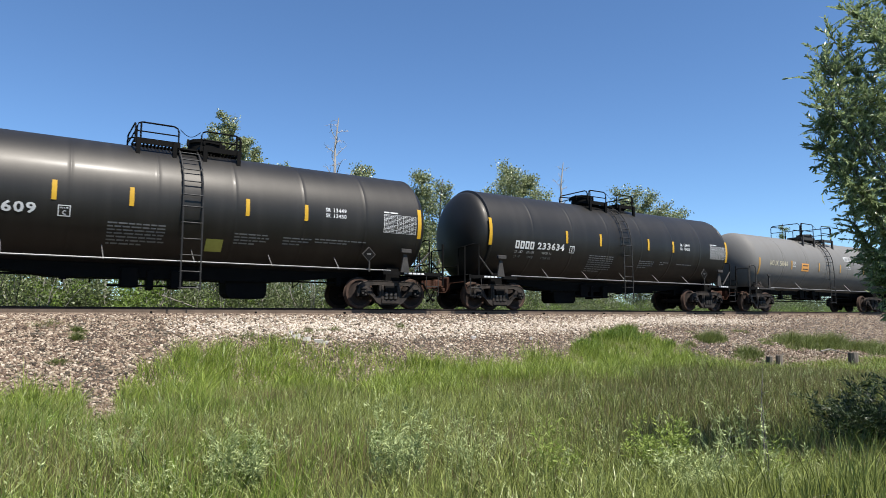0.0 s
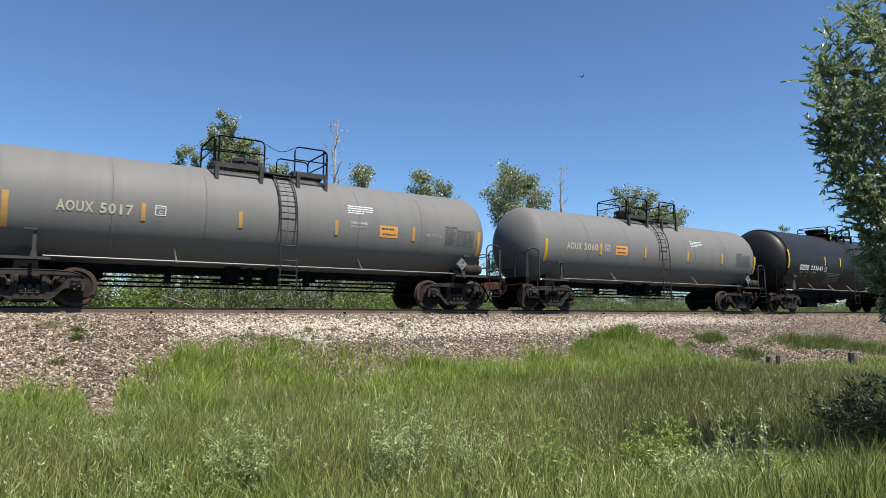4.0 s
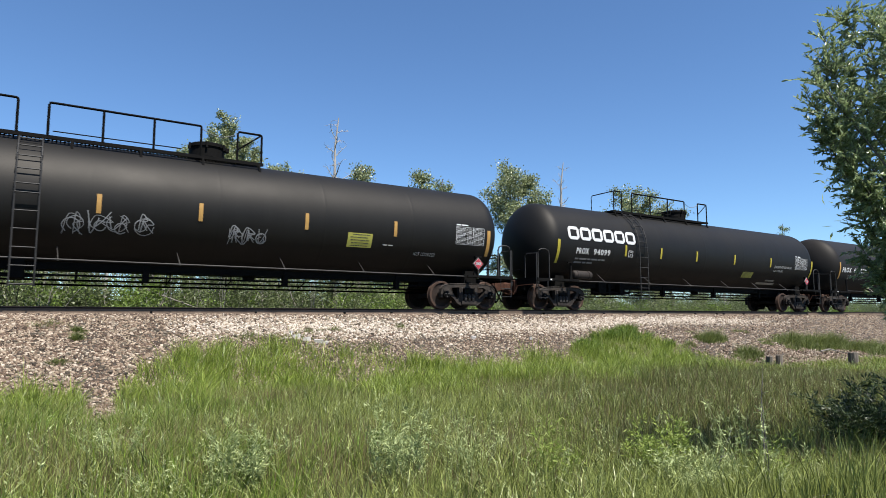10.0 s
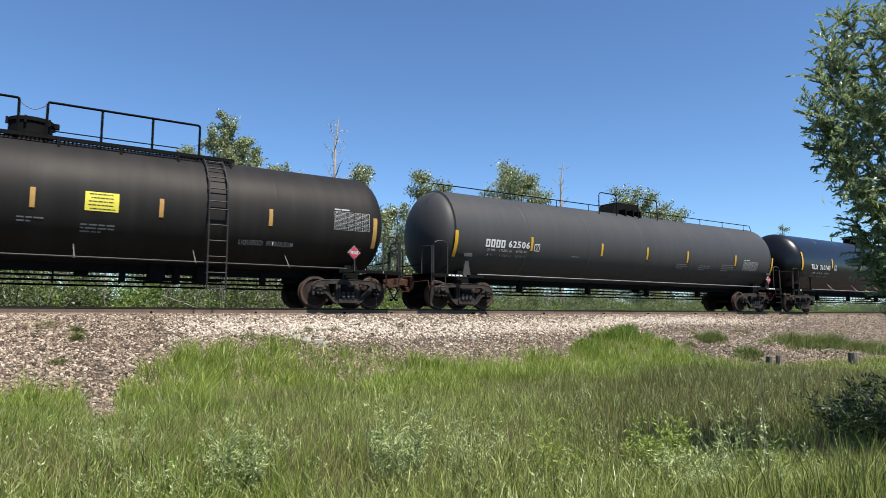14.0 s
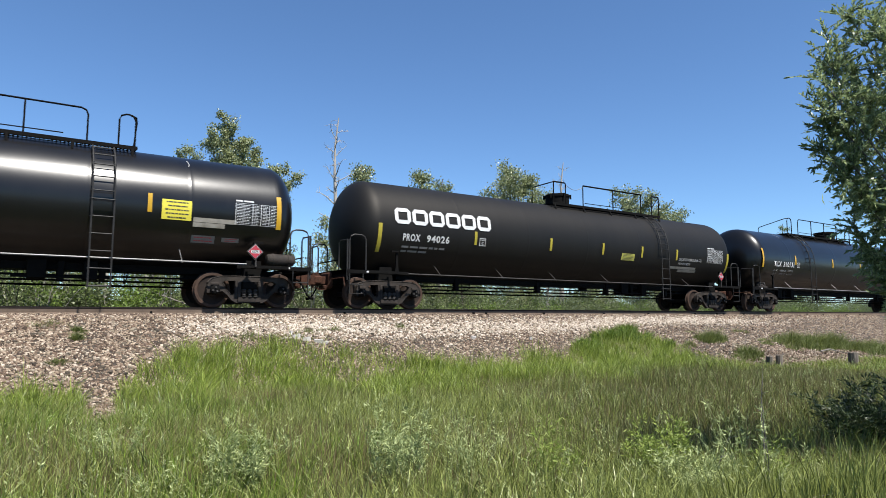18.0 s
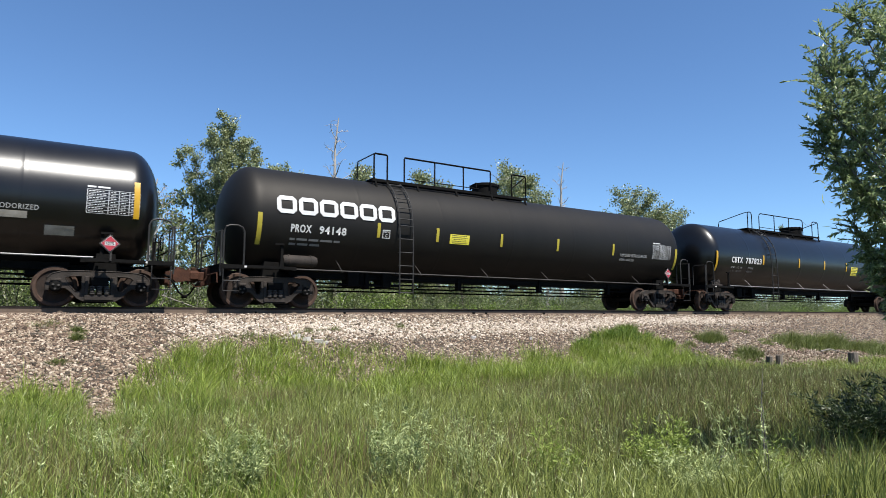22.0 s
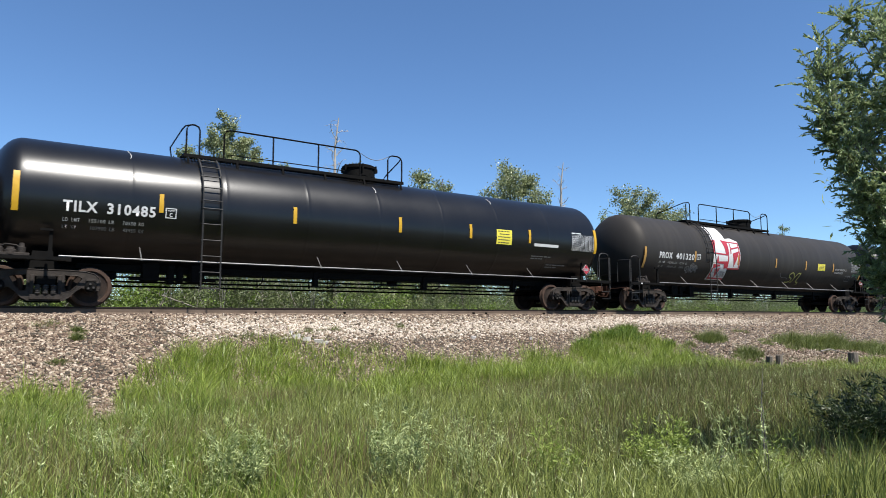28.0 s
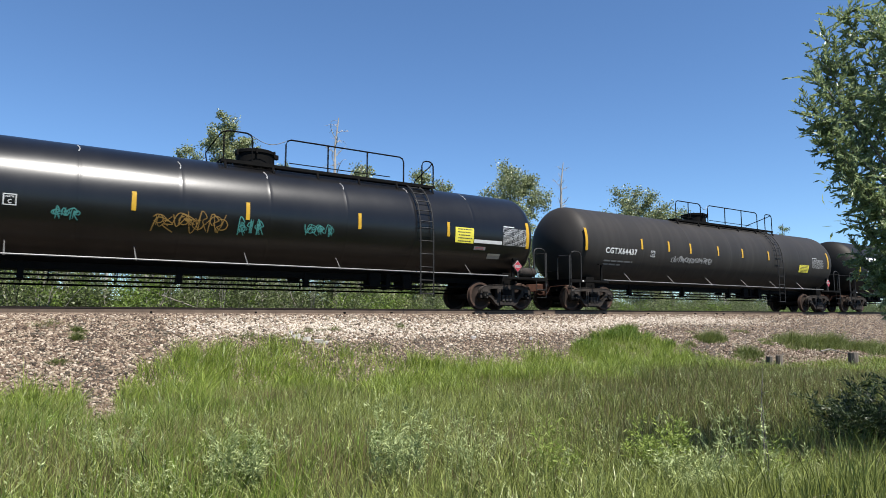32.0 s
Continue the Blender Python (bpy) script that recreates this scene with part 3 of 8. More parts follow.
def add_long_platform(car, c, s0, s1, ladder, dome, gate):
    """Walkway beside the valve housing with a long hand rail, as on the pressure cars. gate: the run left open above the ladder."""
    top = c["zc"] + c["r"]
    z = top - 0.02
    y = -0.78
    bm = bmesh.new()
    grating(bm, s0, s1, y, y + 0.5, z)
    plat = part("platform", bm, BLACK_STEEL, car, "black open-grate walkway on the tank top", smooth=False)
    n = int((s1 - s0) / 1.3)
    for k in range(n + 1):
        s = s0 + 0.1 + (s1 - s0 - 0.2) * k / n
        bm = bmesh.new()
        tube(bm, [(s, y + 0.02, z - 0.02), (s, y - 0.08, c["zc"] + math.sqrt(max(c["r"] ** 2 - (y - 0.08) ** 2, 0)) - 0.02)], 0.035, 6)
        part("platform_leg", bm, BLACK_STEEL, car)
    zr = top + 0.78
    square = c["paint"] in ("matte", "brown")
    r, sides, bend = (0.030, 4, 0.04) if square else (0.023, 6, 0.15)
    # two gaps in the rail: one above the ladder, one beside the valve housing
    if abs((gate[0] + gate[1]) / 2 - ladder) < 1:
        gaps = [gate, (dome - 0.33, dome + 0.62)]
    else:
        gaps = [gate, (ladder - 0.36, ladder + 0.32)]
    gaps.sort()
    cuts = [s0 + 0.05, *gaps[0], *gaps[1], s1 - 0.05]
    for a, b in zip(cuts[::2], cuts[1::2]):
        if b - a < 0.2:
            continue
        bm = bmesh.new()
        loop_rail(bm, (a, y), (b, y), z, zr, r, min(bend, (b - a) * 0.4), sides)
        if b - a > 1.2:
            k = max(2, round((b - a) / 1.35))
            for i in range(1, k):
                q = a + (b - a) * i / k
                tube(bm, [(q, y, z), (q, y, zr)], r, sides)
            part("hand_rail", bm, BLACK_STEEL, car)
            bm = bmesh.new()
            tube(bm, [(a + 0.1, y, z + 0.12), (b - 0.5, y, z + 0.12)], 0.015, 5)
            part("toe_rail", bm, BLACK_STEEL, car)
        else:
            # short end hoop with a raked brace or an outward bow
            outer, inner = (a, b) if a - s0 < s1 - b else (b, a)
            d = 1 if outer > inner else -1
            if square and d > 0:
                tube(bm, [(outer, y, zr), (inner, y, z + 0.30)], 0.022, 4)
            elif square:
                tube(bm, [(outer, y, zr - 0.01), (outer, y + 1.15, zr - 0.03), (outer, y + 1.2, zr - 0.10), (outer, y + 1.2, z - 0.05)], 0.022, 4)
            else:
                tube(bm, [(outer - d * 0.10, y, zr - 0.01), (outer + d * 0.02, y + 0.10, zr - 0.03), (outer + d * 0.06, y + 0.30, zr - 0.08), (outer + d * 0.15, y + 1.40, zr - 0.34), (outer + d * 0.13, y + 1.46, zr - 0.44), (outer + d * 0.05, y + 1.48, z - 0.05)], 0.020, 6)
            part("end_hoop", bm, BLACK_STEEL, car, "short braced hoop at the end of the walkway")
    # slack chain across the gap beside the valve housing
    g0, g1 = min(gaps, key=lambda g: abs((g[0] + g[1]) / 2 - dome))
    bm = bmesh.new()
    pts = [(g0 + (g1 - g0) * k / 8, y, zr - 0.06 - 0.16 * math.sin(math.pi * k / 8)) for k in range(9)]
    tube(bm, pts, 0.010, 4)
    part("chain", bm, PALE_STEEL, car, "pale slack safety chain")


def add_twin_platform(car, c, mid, left, right, dome_at):
    """Two short railed platforms either side of the ladder, as on the general-service cars."""
    top = c["zc"] + c["r"]
    z = top - 0.06
    zr = (4.55 if c["paint"] == "satin" else 4.51) + TANK_LIFT
    mat = GREY_STEEL if c["paint"] == "grey" else BLACK_STEEL
    for s0, s1 in (left, right):
        bm = bmesh.new()
        grating(bm, s0, s1, -0.95, -0.25, z + 0.10, 0.05)
        part("platform", bm, mat, car, "railed grated platform on the tank top", smooth=False)
        e, d = (s0, 1) if (s0 + s1) / 2 < mid else (s1, -1)
        for s in (e + d * 0.07, e + d * (s1 - s0 - 0.12)):
            bm = bmesh.new()
            box(bm, s - 0.05, s + 0.05, -1.02, -0.94, c["zc"] + math.sqrt(c["r"] ** 2 - 1.0) - 0.03, z + 0.10)
            part("platform_leg", bm, mat, car, smooth=False)
        bm = bmesh.new()
        loop_rail(bm, (s0 + 0.03, -0.93), (s1 - 0.03, -0.93), z, zr)
        tube(bm, [(e + d * 0.12, -0.93, z), (e + d * 0.12, -0.93, zr)], 0.024, 6)
        tube(bm, [(s0 + 0.03, -0.93, z + (zr - z) * 0.55), (s1 - 0.03, -0.93, z + (zr - z) * 0.55)], 0.018, 6)
        part("hand_rail", bm, BLACK_STEEL, car)
        bm = bmesh.new()
        loop_rail(bm, (e, -0.90), (e, 0.62), z, zr - 0.01)
        tube(bm, [(e, -0.90, z + (zr - z) * 0.55), (e, 0.62, z + (zr - z) * 0.55)], 0.018, 6)
        part("end_rail", bm, BLACK_STEEL, car)
        bm = bmesh.new()
        inner = s1 if d > 0 else s0
        loop_rail(bm, (inner, 0.55), (e, 0.62), z, zr - 0.03)
        part("back_rail", bm, BLACK_STEEL, car)
    bm = bmesh.new()
    box(bm, left[1] - 0.05, right[0] + 0.05, -0.80, -0.30, z - 0.01, z + 0.03)
    part("foot_plate", bm, mat, car, smooth=False)
    bm = bmesh.new()
    g0, g1 = left[1], right[0]
    tube(bm, [(g0 + (g1 - g0) * k / 8, -0.93, zr - 0.05 - 0.16 * math.sin(math.pi * k / 8)) for k in range(9)], 0.009, 4)
    part("chain", bm, BLACK_STEEL, car)


def add_side_rail(car, c, s0, s1, z=1.12, brackets=(), stakes=0.27):
    """The grab rail along the foot of the tank with its raked brackets."""
    bm = bmesh.new()
    y = -min(c["r"] * 0.945, 1.44)
    tube(bm, [(s0, y, z), (s1, y, z)], 0.022, 6)
    # the paler steel puts the sun's bright line into the rail's colour
    part("side_rail", bm, GREY_STEEL if c["paint"] in ("matte", "brown") else PALE_STEEL, car, "thin grey grab rail along the tank's foot")
    dark = c["paint"] == "matte"
    for s in brackets:
        bm = bmesh.new()
        s += 0.09
        a, b = (s + 0.01, y - 0.02, z - 0.03), on_tank(c, s - 0.01, z + stakes, 0.01)
        tube(bm, [a, b], [0.015, 0.009], 4)
        part("rail_bracket", bm, GREY_STEEL if dark else PALE_STEEL, car, "pale raked rail bracket", smooth=False)


def build_end(bm, style):
    """Stub sill, end deck and step of the end that faces -x; the pulling face is at x = 0."""
    box(bm, 0.62, 3.6, -0.30, 0.30, 0.70, 1.02, 0.02)
    slab(bm, [(0.55, 0.98), (0.95, 0.98), (0.95, 1.10), (0.55, 1.10)], -1.45, 1.45)
    box(bm, 0.55, 0.60, -1.45, 1.45, 0.92, 1.12)
    for s in (-1, 1):
        box(bm, 0.55, 2.55, s * 1.43 - 0.03, s * 1.43 + 0.03, 1.00, 1.10)
        # body bolster arms that carry the tank
        slab(bm, [(1.75, 0.80), (2.25, 0.80), (2.2, 1.25), (1.8, 1.25)], s * 0.92 - 0.10, s * 0.92 + 0.10)
    slab(bm, [(1.6, 0.80), (2.4, 0.80), (2.3, 1.10), (1.7, 1.10)], -0.72, 0.72)


def build_step(bm, y):
    tube(bm, [(0.62, y, 1.0), (0.62, y, 0.42), (1.05, y, 0.42), (1.05, y, 1.0)], 0.016, 5)
    tube(bm, [(0.62, y, 0.68), (1.05, y, 0.68)], 0.016, 5)


def add_end(car, c, s, turn):
    """Coupler, hose, deck, steps, rails and brackets of one end of a car."""
    place("coupler", shared(("coupler",), build_coupler, RUST, smooth=False), car, (s, 0, 0), turn, "rusty knuckle coupler")
    place("air_hose", shared(("air_hose",), build_hose, BLACK_STEEL), car, (s, 0, 0), turn, "hanging black rubber air hose")
    place("end_deck", shared(("end_deck",), lambda bm: build_end(bm, 0), BLACK_STEEL, smooth=False), car, (s, 0, 0), turn)
    for y in (-1.44, 1.44):
        place("step", shared(("step", y), lambda bm: build_step(bm, y), DARK_STEEL), car, (s, 0, 0), turn)
        if c["kind"] == "short" and c.get("flanged"):
            place("end_post", shared(("end_post", y), lambda bm: (tube(bm, [(0.42, y * 0.97, 0.72), (0.42, y * 0.97, 2.02)], 0.03, 6), tube(bm, [(0.42, y * 0.97, 1.10), (0.66, y * 0.97, 1.10)], 0.02, 6)), BLACK_STEEL), car, (s, 0, 0), turn)
            place("end_hand_rail", shared(("braced_rail", y), lambda bm: tube(bm, [(0.95, y, 1.08), (0.95, y, 2.10), (0.93, y * 0.8, 2.14), (0.80, y * 0.35, 2.05), (0.80, y * 0.33, 1.10)], 0.024, 6), BLACK_STEEL), car, (s, 0, 0), turn)
            place("brace", shared(("brace", y), lambda bm: tube(bm, [(0.96, y, 1.72), (1.50, y, 1.14)], 0.028, 6), GREY_STEEL), car, (s, 0, 0), turn)
        else:
            rail_mat = GREY_STEEL if c["paint"] == "grey" else DARK_STEEL
            place("end_hand_rail", shared(("end_rail_side", y, c["paint"] == "grey"), lambda bm: loop_rail(bm, (0.62, y * 0.985), (1.14, y * 0.985), 1.08, 2.12, 0.024, 0.16), rail_mat), car, (s, 0, 0), turn)
            place("end_post", shared(("end_post_low", y), lambda bm: (tube(bm, [(0.56, y * 0.98, 0.80), (0.56, y * 0.98, 1.98)], 0.026, 6), tube(bm, [(0.56, y * 0.98, 1.96), (0.57, y * 0.62, 1.98), (0.57, y * 0.55, 1.90), (0.57, y * 0.55, 1.08)], 0.022, 6)), DARK_STEEL), car, (s, 0, 0), turn)
    place("end_sill_rail", shared(("end_sill_rail",), lambda bm: tube(bm, [(0.56, -0.80, 1.42), (0.56, 0.80, 1.42)], 0.02, 6), BLACK_STEEL), car, (s, 0, 0), turn)
    near = -1 if turn == 0 else 1
    stand = "short" if c.get("flanged") else "long"
    place("jacking_bracket", shared(("jacking_bracket", stand, near, c["paint"] == "grey"), lambda bm: build_stand(bm, near, stand), GREY_STEEL if stand == "short" or c["paint"] == "grey" else BLACK_STEEL, smooth=False), car, (s, 0, 0), turn, "jacking bracket above the truck")
    place("warning_print", shared(("warning_print", near), lambda bm: build_warning(bm, near), WHITE, smooth=False), car, (s, 0, 0), turn, "white small print along the sill")


def build_stand(bm, near, kind):
    y = near * 1.50
    a, b = min(y, y - near * 0.05), max(y, y - near * 0.05)
    if kind == "short":
        slab(bm, [(1.68, 1.08), (1.98, 1.08), (1.93, 1.35), (1.88, 1.62), (1.78, 1.62), (1.73, 1.35)], a, b)
        box(bm, 1.66, 2.0, min(y, y + near * 0.08), max(y, y + near * 0.08), 1.66, 1.78, 0.01)
    else:
        slab(bm, [(2.06, 1.06), (2.20, 1.06), (2.17, 1.25), (2.16, 1.70), (2.10, 1.70), (2.09, 1.25)], a, b)
        box(bm, 1.92, 2.17, min(y, y + near * 0.05), max(y, y + near * 0.05), 1.66, 1.71)
        box(bm, 1.20, 2.45, min(y, y + near * 0.03), max(y, y + near * 0.03), 1.02, 1.08)


def build_warning(bm, near):
    rng = random.Random(5)
    x = 1.15
    y = near * 1.465
    while x < 1.85:
        ln = rng.uniform(0.04, 0.14)
        box(bm, x, x + ln, y - 0.004, y + 0.004, 1.03, 1.08)
        x += ln + 0.03


def build_brake_wheel(bm):
    n = 20
    pts = [(0, 0.22 * math.cos(k * math.tau / n), 0.22 * math.sin(k * math.tau / n)) for k in range(n)]
    tube(bm, pts + [pts[0], pts[1]], 0.016, 6, caps=False)
    for k in range(3):
        w = k * math.tau / 3
        tube(bm, [(0.03, 0, 0), (0, 0.22 * math.cos(w), 0.22 * math.sin(w))], 0.012, 5)
    tube(bm, [(0.0, 0, 0), (0.2, 0, 0), (0.2, 0, -0.6)], 0.025, 6)


def add_under_gear(car, c, a, b, rods=3):
    """Brake rods and pipes that hang below the tank between the trucks."""
    z = c["zc"] - c["r"] - 0.02
    for k in range(rods):
        bm = bmesh.new()
        zz = z - 0.23 - 0.10 * k
        tube(bm, [(a - 0.6, -0.35 + 0.35 * k, zz), (b + 0.6, -0.35 + 0.35 * k, zz)], 0.026, 5)
        part("brake_rod", bm, BLACK_STEEL, car)
    n = int((b - a) / 1.15)
    for k in range(n + 1):
        s = a + (b - a) * (k + 0.3 * math.sin(k * 2.1)) / n
        s = min(max(s, a), b)
        bm = bmesh.new()
        tube(bm, [(s, -0.35, z + 0.18), (s, -0.35, z - 0.26), (s, 0.15, z - 0.38), (s, 0.15, z + 0.15)], 0.018, 5)
        if k % 3 == 1:
            box(bm, s - 0.07, s + 0.07, -0.44, -0.26, z - 0.34, z + 0.1)
        part("hanger", bm, BLACK_STEEL, car)
    bm = bmesh.new()
    m = (a + b) / 2
    if c["paint"] == "satin":
        # the belly slopes down to the middle
        slab(bm, [(a - 0.6, z + 0.15), (a - 0.6, z - 0.02), (m - 3.0, z - 0.27), (m + 2.2, z - 0.27), (b + 0.6, z - 0.02), (b + 0.6, z + 0.15)], -0.45, 0.45)
    else:
        slab(bm, [(a - 0.8, z + 0.15), (a - 0.8, z - 0.04), (a - 0.3, z - 0.10), (b + 0.3, z - 0.10), (b + 0.8, z - 0.04), (b + 0.8, z + 0.15)], -0.40, 0.40)
    part("belly_plate", bm, BLACK_STEEL, car, "black plating along the tank's belly", smooth=False)
    bm = bmesh.new()
    lathe(bm, [(z - 0.22, 0.10), (z - 0.20, 0.16), (z - 0.05, 0.18), (z + 0.1, 0.30)], n=16, axis="z", centre=(m + 1.2, 0, 0))
    part("outlet_valve", bm, BLACK_STEEL, car)
    if c.get("flanged") and c["ladder"]:
        q = c["ladder"] + (1.6 if c["dome"][0] > c["ladder"] else -2.2)
        bm = bmesh.new()
        slab(bm, [(q - 0.42, z - 0.25), (q - 0.40, z - 0.62), (q - 0.28, z - 0.73), (q + 0.62, z - 0.73), (q + 0.70, z - 0.62), (q + 0.72, z - 0.25)], -0.35, 0.35)
        part("outlet_guard", bm, BLACK_STEEL, car, "black skid plate guarding the bottom outlet", smooth=False)
    if c["ladder"]:
        bm = bmesh.new()
        q = c["ladder"] - 1.2
        z -= 0.26 if c["paint"] == "satin" else 0.08
        box(bm, q - 0.20, q + 0.20, -0.55, -0.10, z - 0.24, z + 0.25, 0.02)
        box(bm, q + 0.40, q + 0.56, -0.50, -0.15, z - 0.30, z + 0.2, 0.02)
        box(bm, q + 0.95, q + 1.25, -0.60, 0.0, z - 0.26, z + 0.2, 0.02)
        tube(bm, [(q - 0.5, -0.5, z - 0.2), (q + 1.6, -0.5, z - 0.2)], 0.03, 6)
        part("brake_rigging", bm, BLACK_STEEL, car, "black brake cylinder and levers under the tank")


def add_stripes(car, c, stripes, mat, label):
    for s, z0, z1, w in stripes:
        bm = bmesh.new()
        patch(bm, c, s - w / 2, s + w / 2, z0, z1, 0.014, rows=10)
        part("reflector", bm, mat, car, label)


def spec_table(car, c, s, z, w, h, mat=WHITE):
    """A stencilled table of small print: a frame with rows of bars."""
    bm = bmesh.new()
    rows = 7
    for k in range(rows + 1):
        zz = z + h * k / rows
        patch(bm, c, s, s + w, zz - 0.004, zz + 0.004, 0.007, 1)
    for q in (0, 0.40, 0.60, 0.80, 1):
        patch(bm, c, s + w * q - 0.007, s + w * q + 0.007, z, z + h, 0.009, 3)
    rng = random.Random(int(s * 100))
    for k in range(rows):
        for q0, q1 in ((0.03, 0.36), (0.44, 0.57), (0.64, 0.77), (0.84, 0.96)):
            zz = z + h * (k + 0.36) / rows
            x, end = s + w * q0, s + w * (q1 - rng.random() * 0.05)
            while x < end:
                ln = w * rng.uniform(0.02, 0.06)
                patch(bm, c, x, min(end, x + ln), zz, zz + h / rows * 0.27, 0.008, 1)
                x += ln + w * 0.018
    for a, b in ((0.0, 0.16), (0.19, 0.42)):
        patch(bm, c, s + w * a, s + w * b, z + h + 0.045, z + h + 0.085, 0.008, 1)
    part("stencilled_table", bm, mat, car, "white stencilled table of small print")


def fine_print(car, c, s, z, w, lines, size=0.06, mat=GREY_WHITE, seed=1):
    """Lines of print too small to read."""
    bm = bmesh.new()
    rng = random.Random(seed)
    for k in range(lines):
        x, zz = s, z - k * size * 1.7
        end = s + w * (1 if k < lines - 1 else 0.6)
        while x < end - size:
            ln = size * rng.uniform(1.5, 5)
            patch(bm, c, x, min(x + ln, end), zz, zz + size * 0.75, 0.007, 1)
            x += ln + size * 0.7
    part("fine_print", bm, mat, car, "lines of small stencilled print")


def sticker(car, c, s0, s1, z0, z1, mat, print_mat=None, lines=3, label="", name="sticker"):
    bm = bmesh.new()
    patch(bm, c, s0, s1, z0, z1, 0.006, 4)
    ob = part(name, bm, mat, car, label)
    if print_mat:
        bm = bmesh.new()
        rng = random.Random(int(s0 * 77))
        for k in range(lines):
            zz = z1 - (z1 - z0) * (k + 0.75) / (lines + 0.2)
            a = s0 + (s1 - s0) * rng.uniform(0.08, 0.2)
            b = s1 - (s1 - s0) * rng.uniform(0.08, 0.2)
            x = a
            hh = (z1 - z0) / (lines + 0.2) * 0.30
            while x < b:
                e = min(b, x + hh * rng.uniform(1, 4))
                patch(bm, c, x, e, zz, zz + hh, 0.009, 1)
                x = e + hh * 0.5
        part("print", bm, print_mat, ob)
    return ob


def frame_mark(car, c, s, z, w=0.34, mat=WHITE):
    """The framed plate mark with its letter."""
    bm = bmesh.new()
    t = 0.022
    patch(bm, c, s, s + w, z, z + t, 0.007, 1)
    patch(bm, c, s, s + w, z + w - t, z + w, 0.007, 1)
    patch(bm, c, s, s + t, z + t, z + w - t, 0.007, 3)
    patch(bm, c, s + w - t, s + w, z + t, z + w - t, 0.007, 3)
    part("plate_frame", bm, mat, car)
    letters(c, "PLATE", s + 0.05, z + w * 0.68, w * 0.17, w - 0.1, mat, car, "plate_mark")
    letters(c, "C", s + w * 0.36, z + w * 0.16, w * 0.42, w * 0.28, mat, car, "plate_mark")


def logo_blocks(car, c, s, z, w, h, count=6):
    """The maker's mark as plain rounded ring shapes in white."""
    cell = w / count
    for k in range(count):
        bm = bmesh.new()
        a, b = s + cell * k + 0.03, s + cell * (k + 1) - 0.03
        t = h * 0.24
        cut = h * 0.2
        outer = [(a + cut, z), (b - cut, z), (b, z + cut), (b, z + h - cut), (b - cut, z + h), (a + cut, z + h), (a, z + h - cut), (a, z + cut)]
        inner = [(a + cut, z + t), (b - cut, z + t), (b - t, z + cut + 0.02), (b - t, z + h - cut - 0.02), (b - cut, z + h - t), (a + cut, z + h - t), (a + t, z + h - cut - 0.02), (a + t, z + cut + 0.02)]
        vo = [bm.verts.new(on_tank(c, *p, 0.02)) for p in outer]
        vi = [bm.verts.new(on_tank(c, *p, 0.02)) for p in inner]
        for i in range(8):
            bm.faces.new((vo[i], vo[(i + 1) % 8], vi[(i + 1) % 8], vi[i]))
        part("logo_shape", bm, WHITE, car, "white block of a painted logo")


def mark_blocks(car, c, s, z, w, h, count=4, mat=WHITE):
    """An owner's mark as plain blocks."""
    cell = w / count
    for k in range(count):
        bm = bmesh.new()
        a, b = s + cell * k + 0.012, s + cell * (k + 1) - 0.03
        t = h * 0.22
        patch(bm, c, a, a + t, z, z + h, 0.009, 2)
        patch(bm, c, b - t, b, z, z + h, 0.009, 2)
        patch(bm, c, a + t, b - t, z, z + t, 0.009, 1)
        patch(bm, c, a + t, b - t, z + h - t, z + h, 0.009, 1)
        part("owner_mark", bm, mat, car, "plain stencilled block of an owner's mark")
def tag_scrawl(car, c, s0, s1, z0, z1, mat, seed, loops=7, width=0.035, label="scrawled spray-paint tag"):
    """A sprayed tag: one looping line that fills a patch of the tank's side, with a few loose strokes."""
    rng = random.Random(seed)
    bm = bmesh.new()
    cells = max(3, loops // 2)
    w = (s1 - s0) / cells
    for k in range(cells):
        x, h = s0 + w * k, z1 - z0
        z = z0 + h * rng.uniform(-0.06, 0.12)
        for _ in range(4):
            kind = rng.random()
            a, b = x + w * rng.uniform(-0.15, 0.5), x + w * rng.uniform(0.5, 1.25)
            lo, hi = z + h * rng.uniform(0.0, 0.35), z + h * rng.uniform(0.6, 0.95)
            if kind < 0.4:
                pts = [(a, lo), (a + (b - a) * 0.3, hi), (b, hi - h * 0.25), (a + (b - a) * 0.5, (lo + hi) / 2), (b, lo)]
            elif kind < 0.75:
                c0, c1, r = (a + b) / 2, (lo + hi) / 2, min(w, h) * rng.uniform(0.25, 0.45)
                st = rng.random() * 6
                pts = [(c0 + r * math.cos(st + q * 0.9), c1 + r * 0.9 * math.sin(st + q * 0.9)) for q in range(7)]
            else:
                pts = [(a, hi), (a + (b - a) * 0.2, lo), (a + (b - a) * 0.6, lo + h * 0.2), (b, hi)]
            stroke(bm, c, smooth_line(pts, 5), width * rng.uniform(0.45, 0.8), 0.010)
    tagged(part("spray_tag", bm, mat, car, label), kind="stuff")


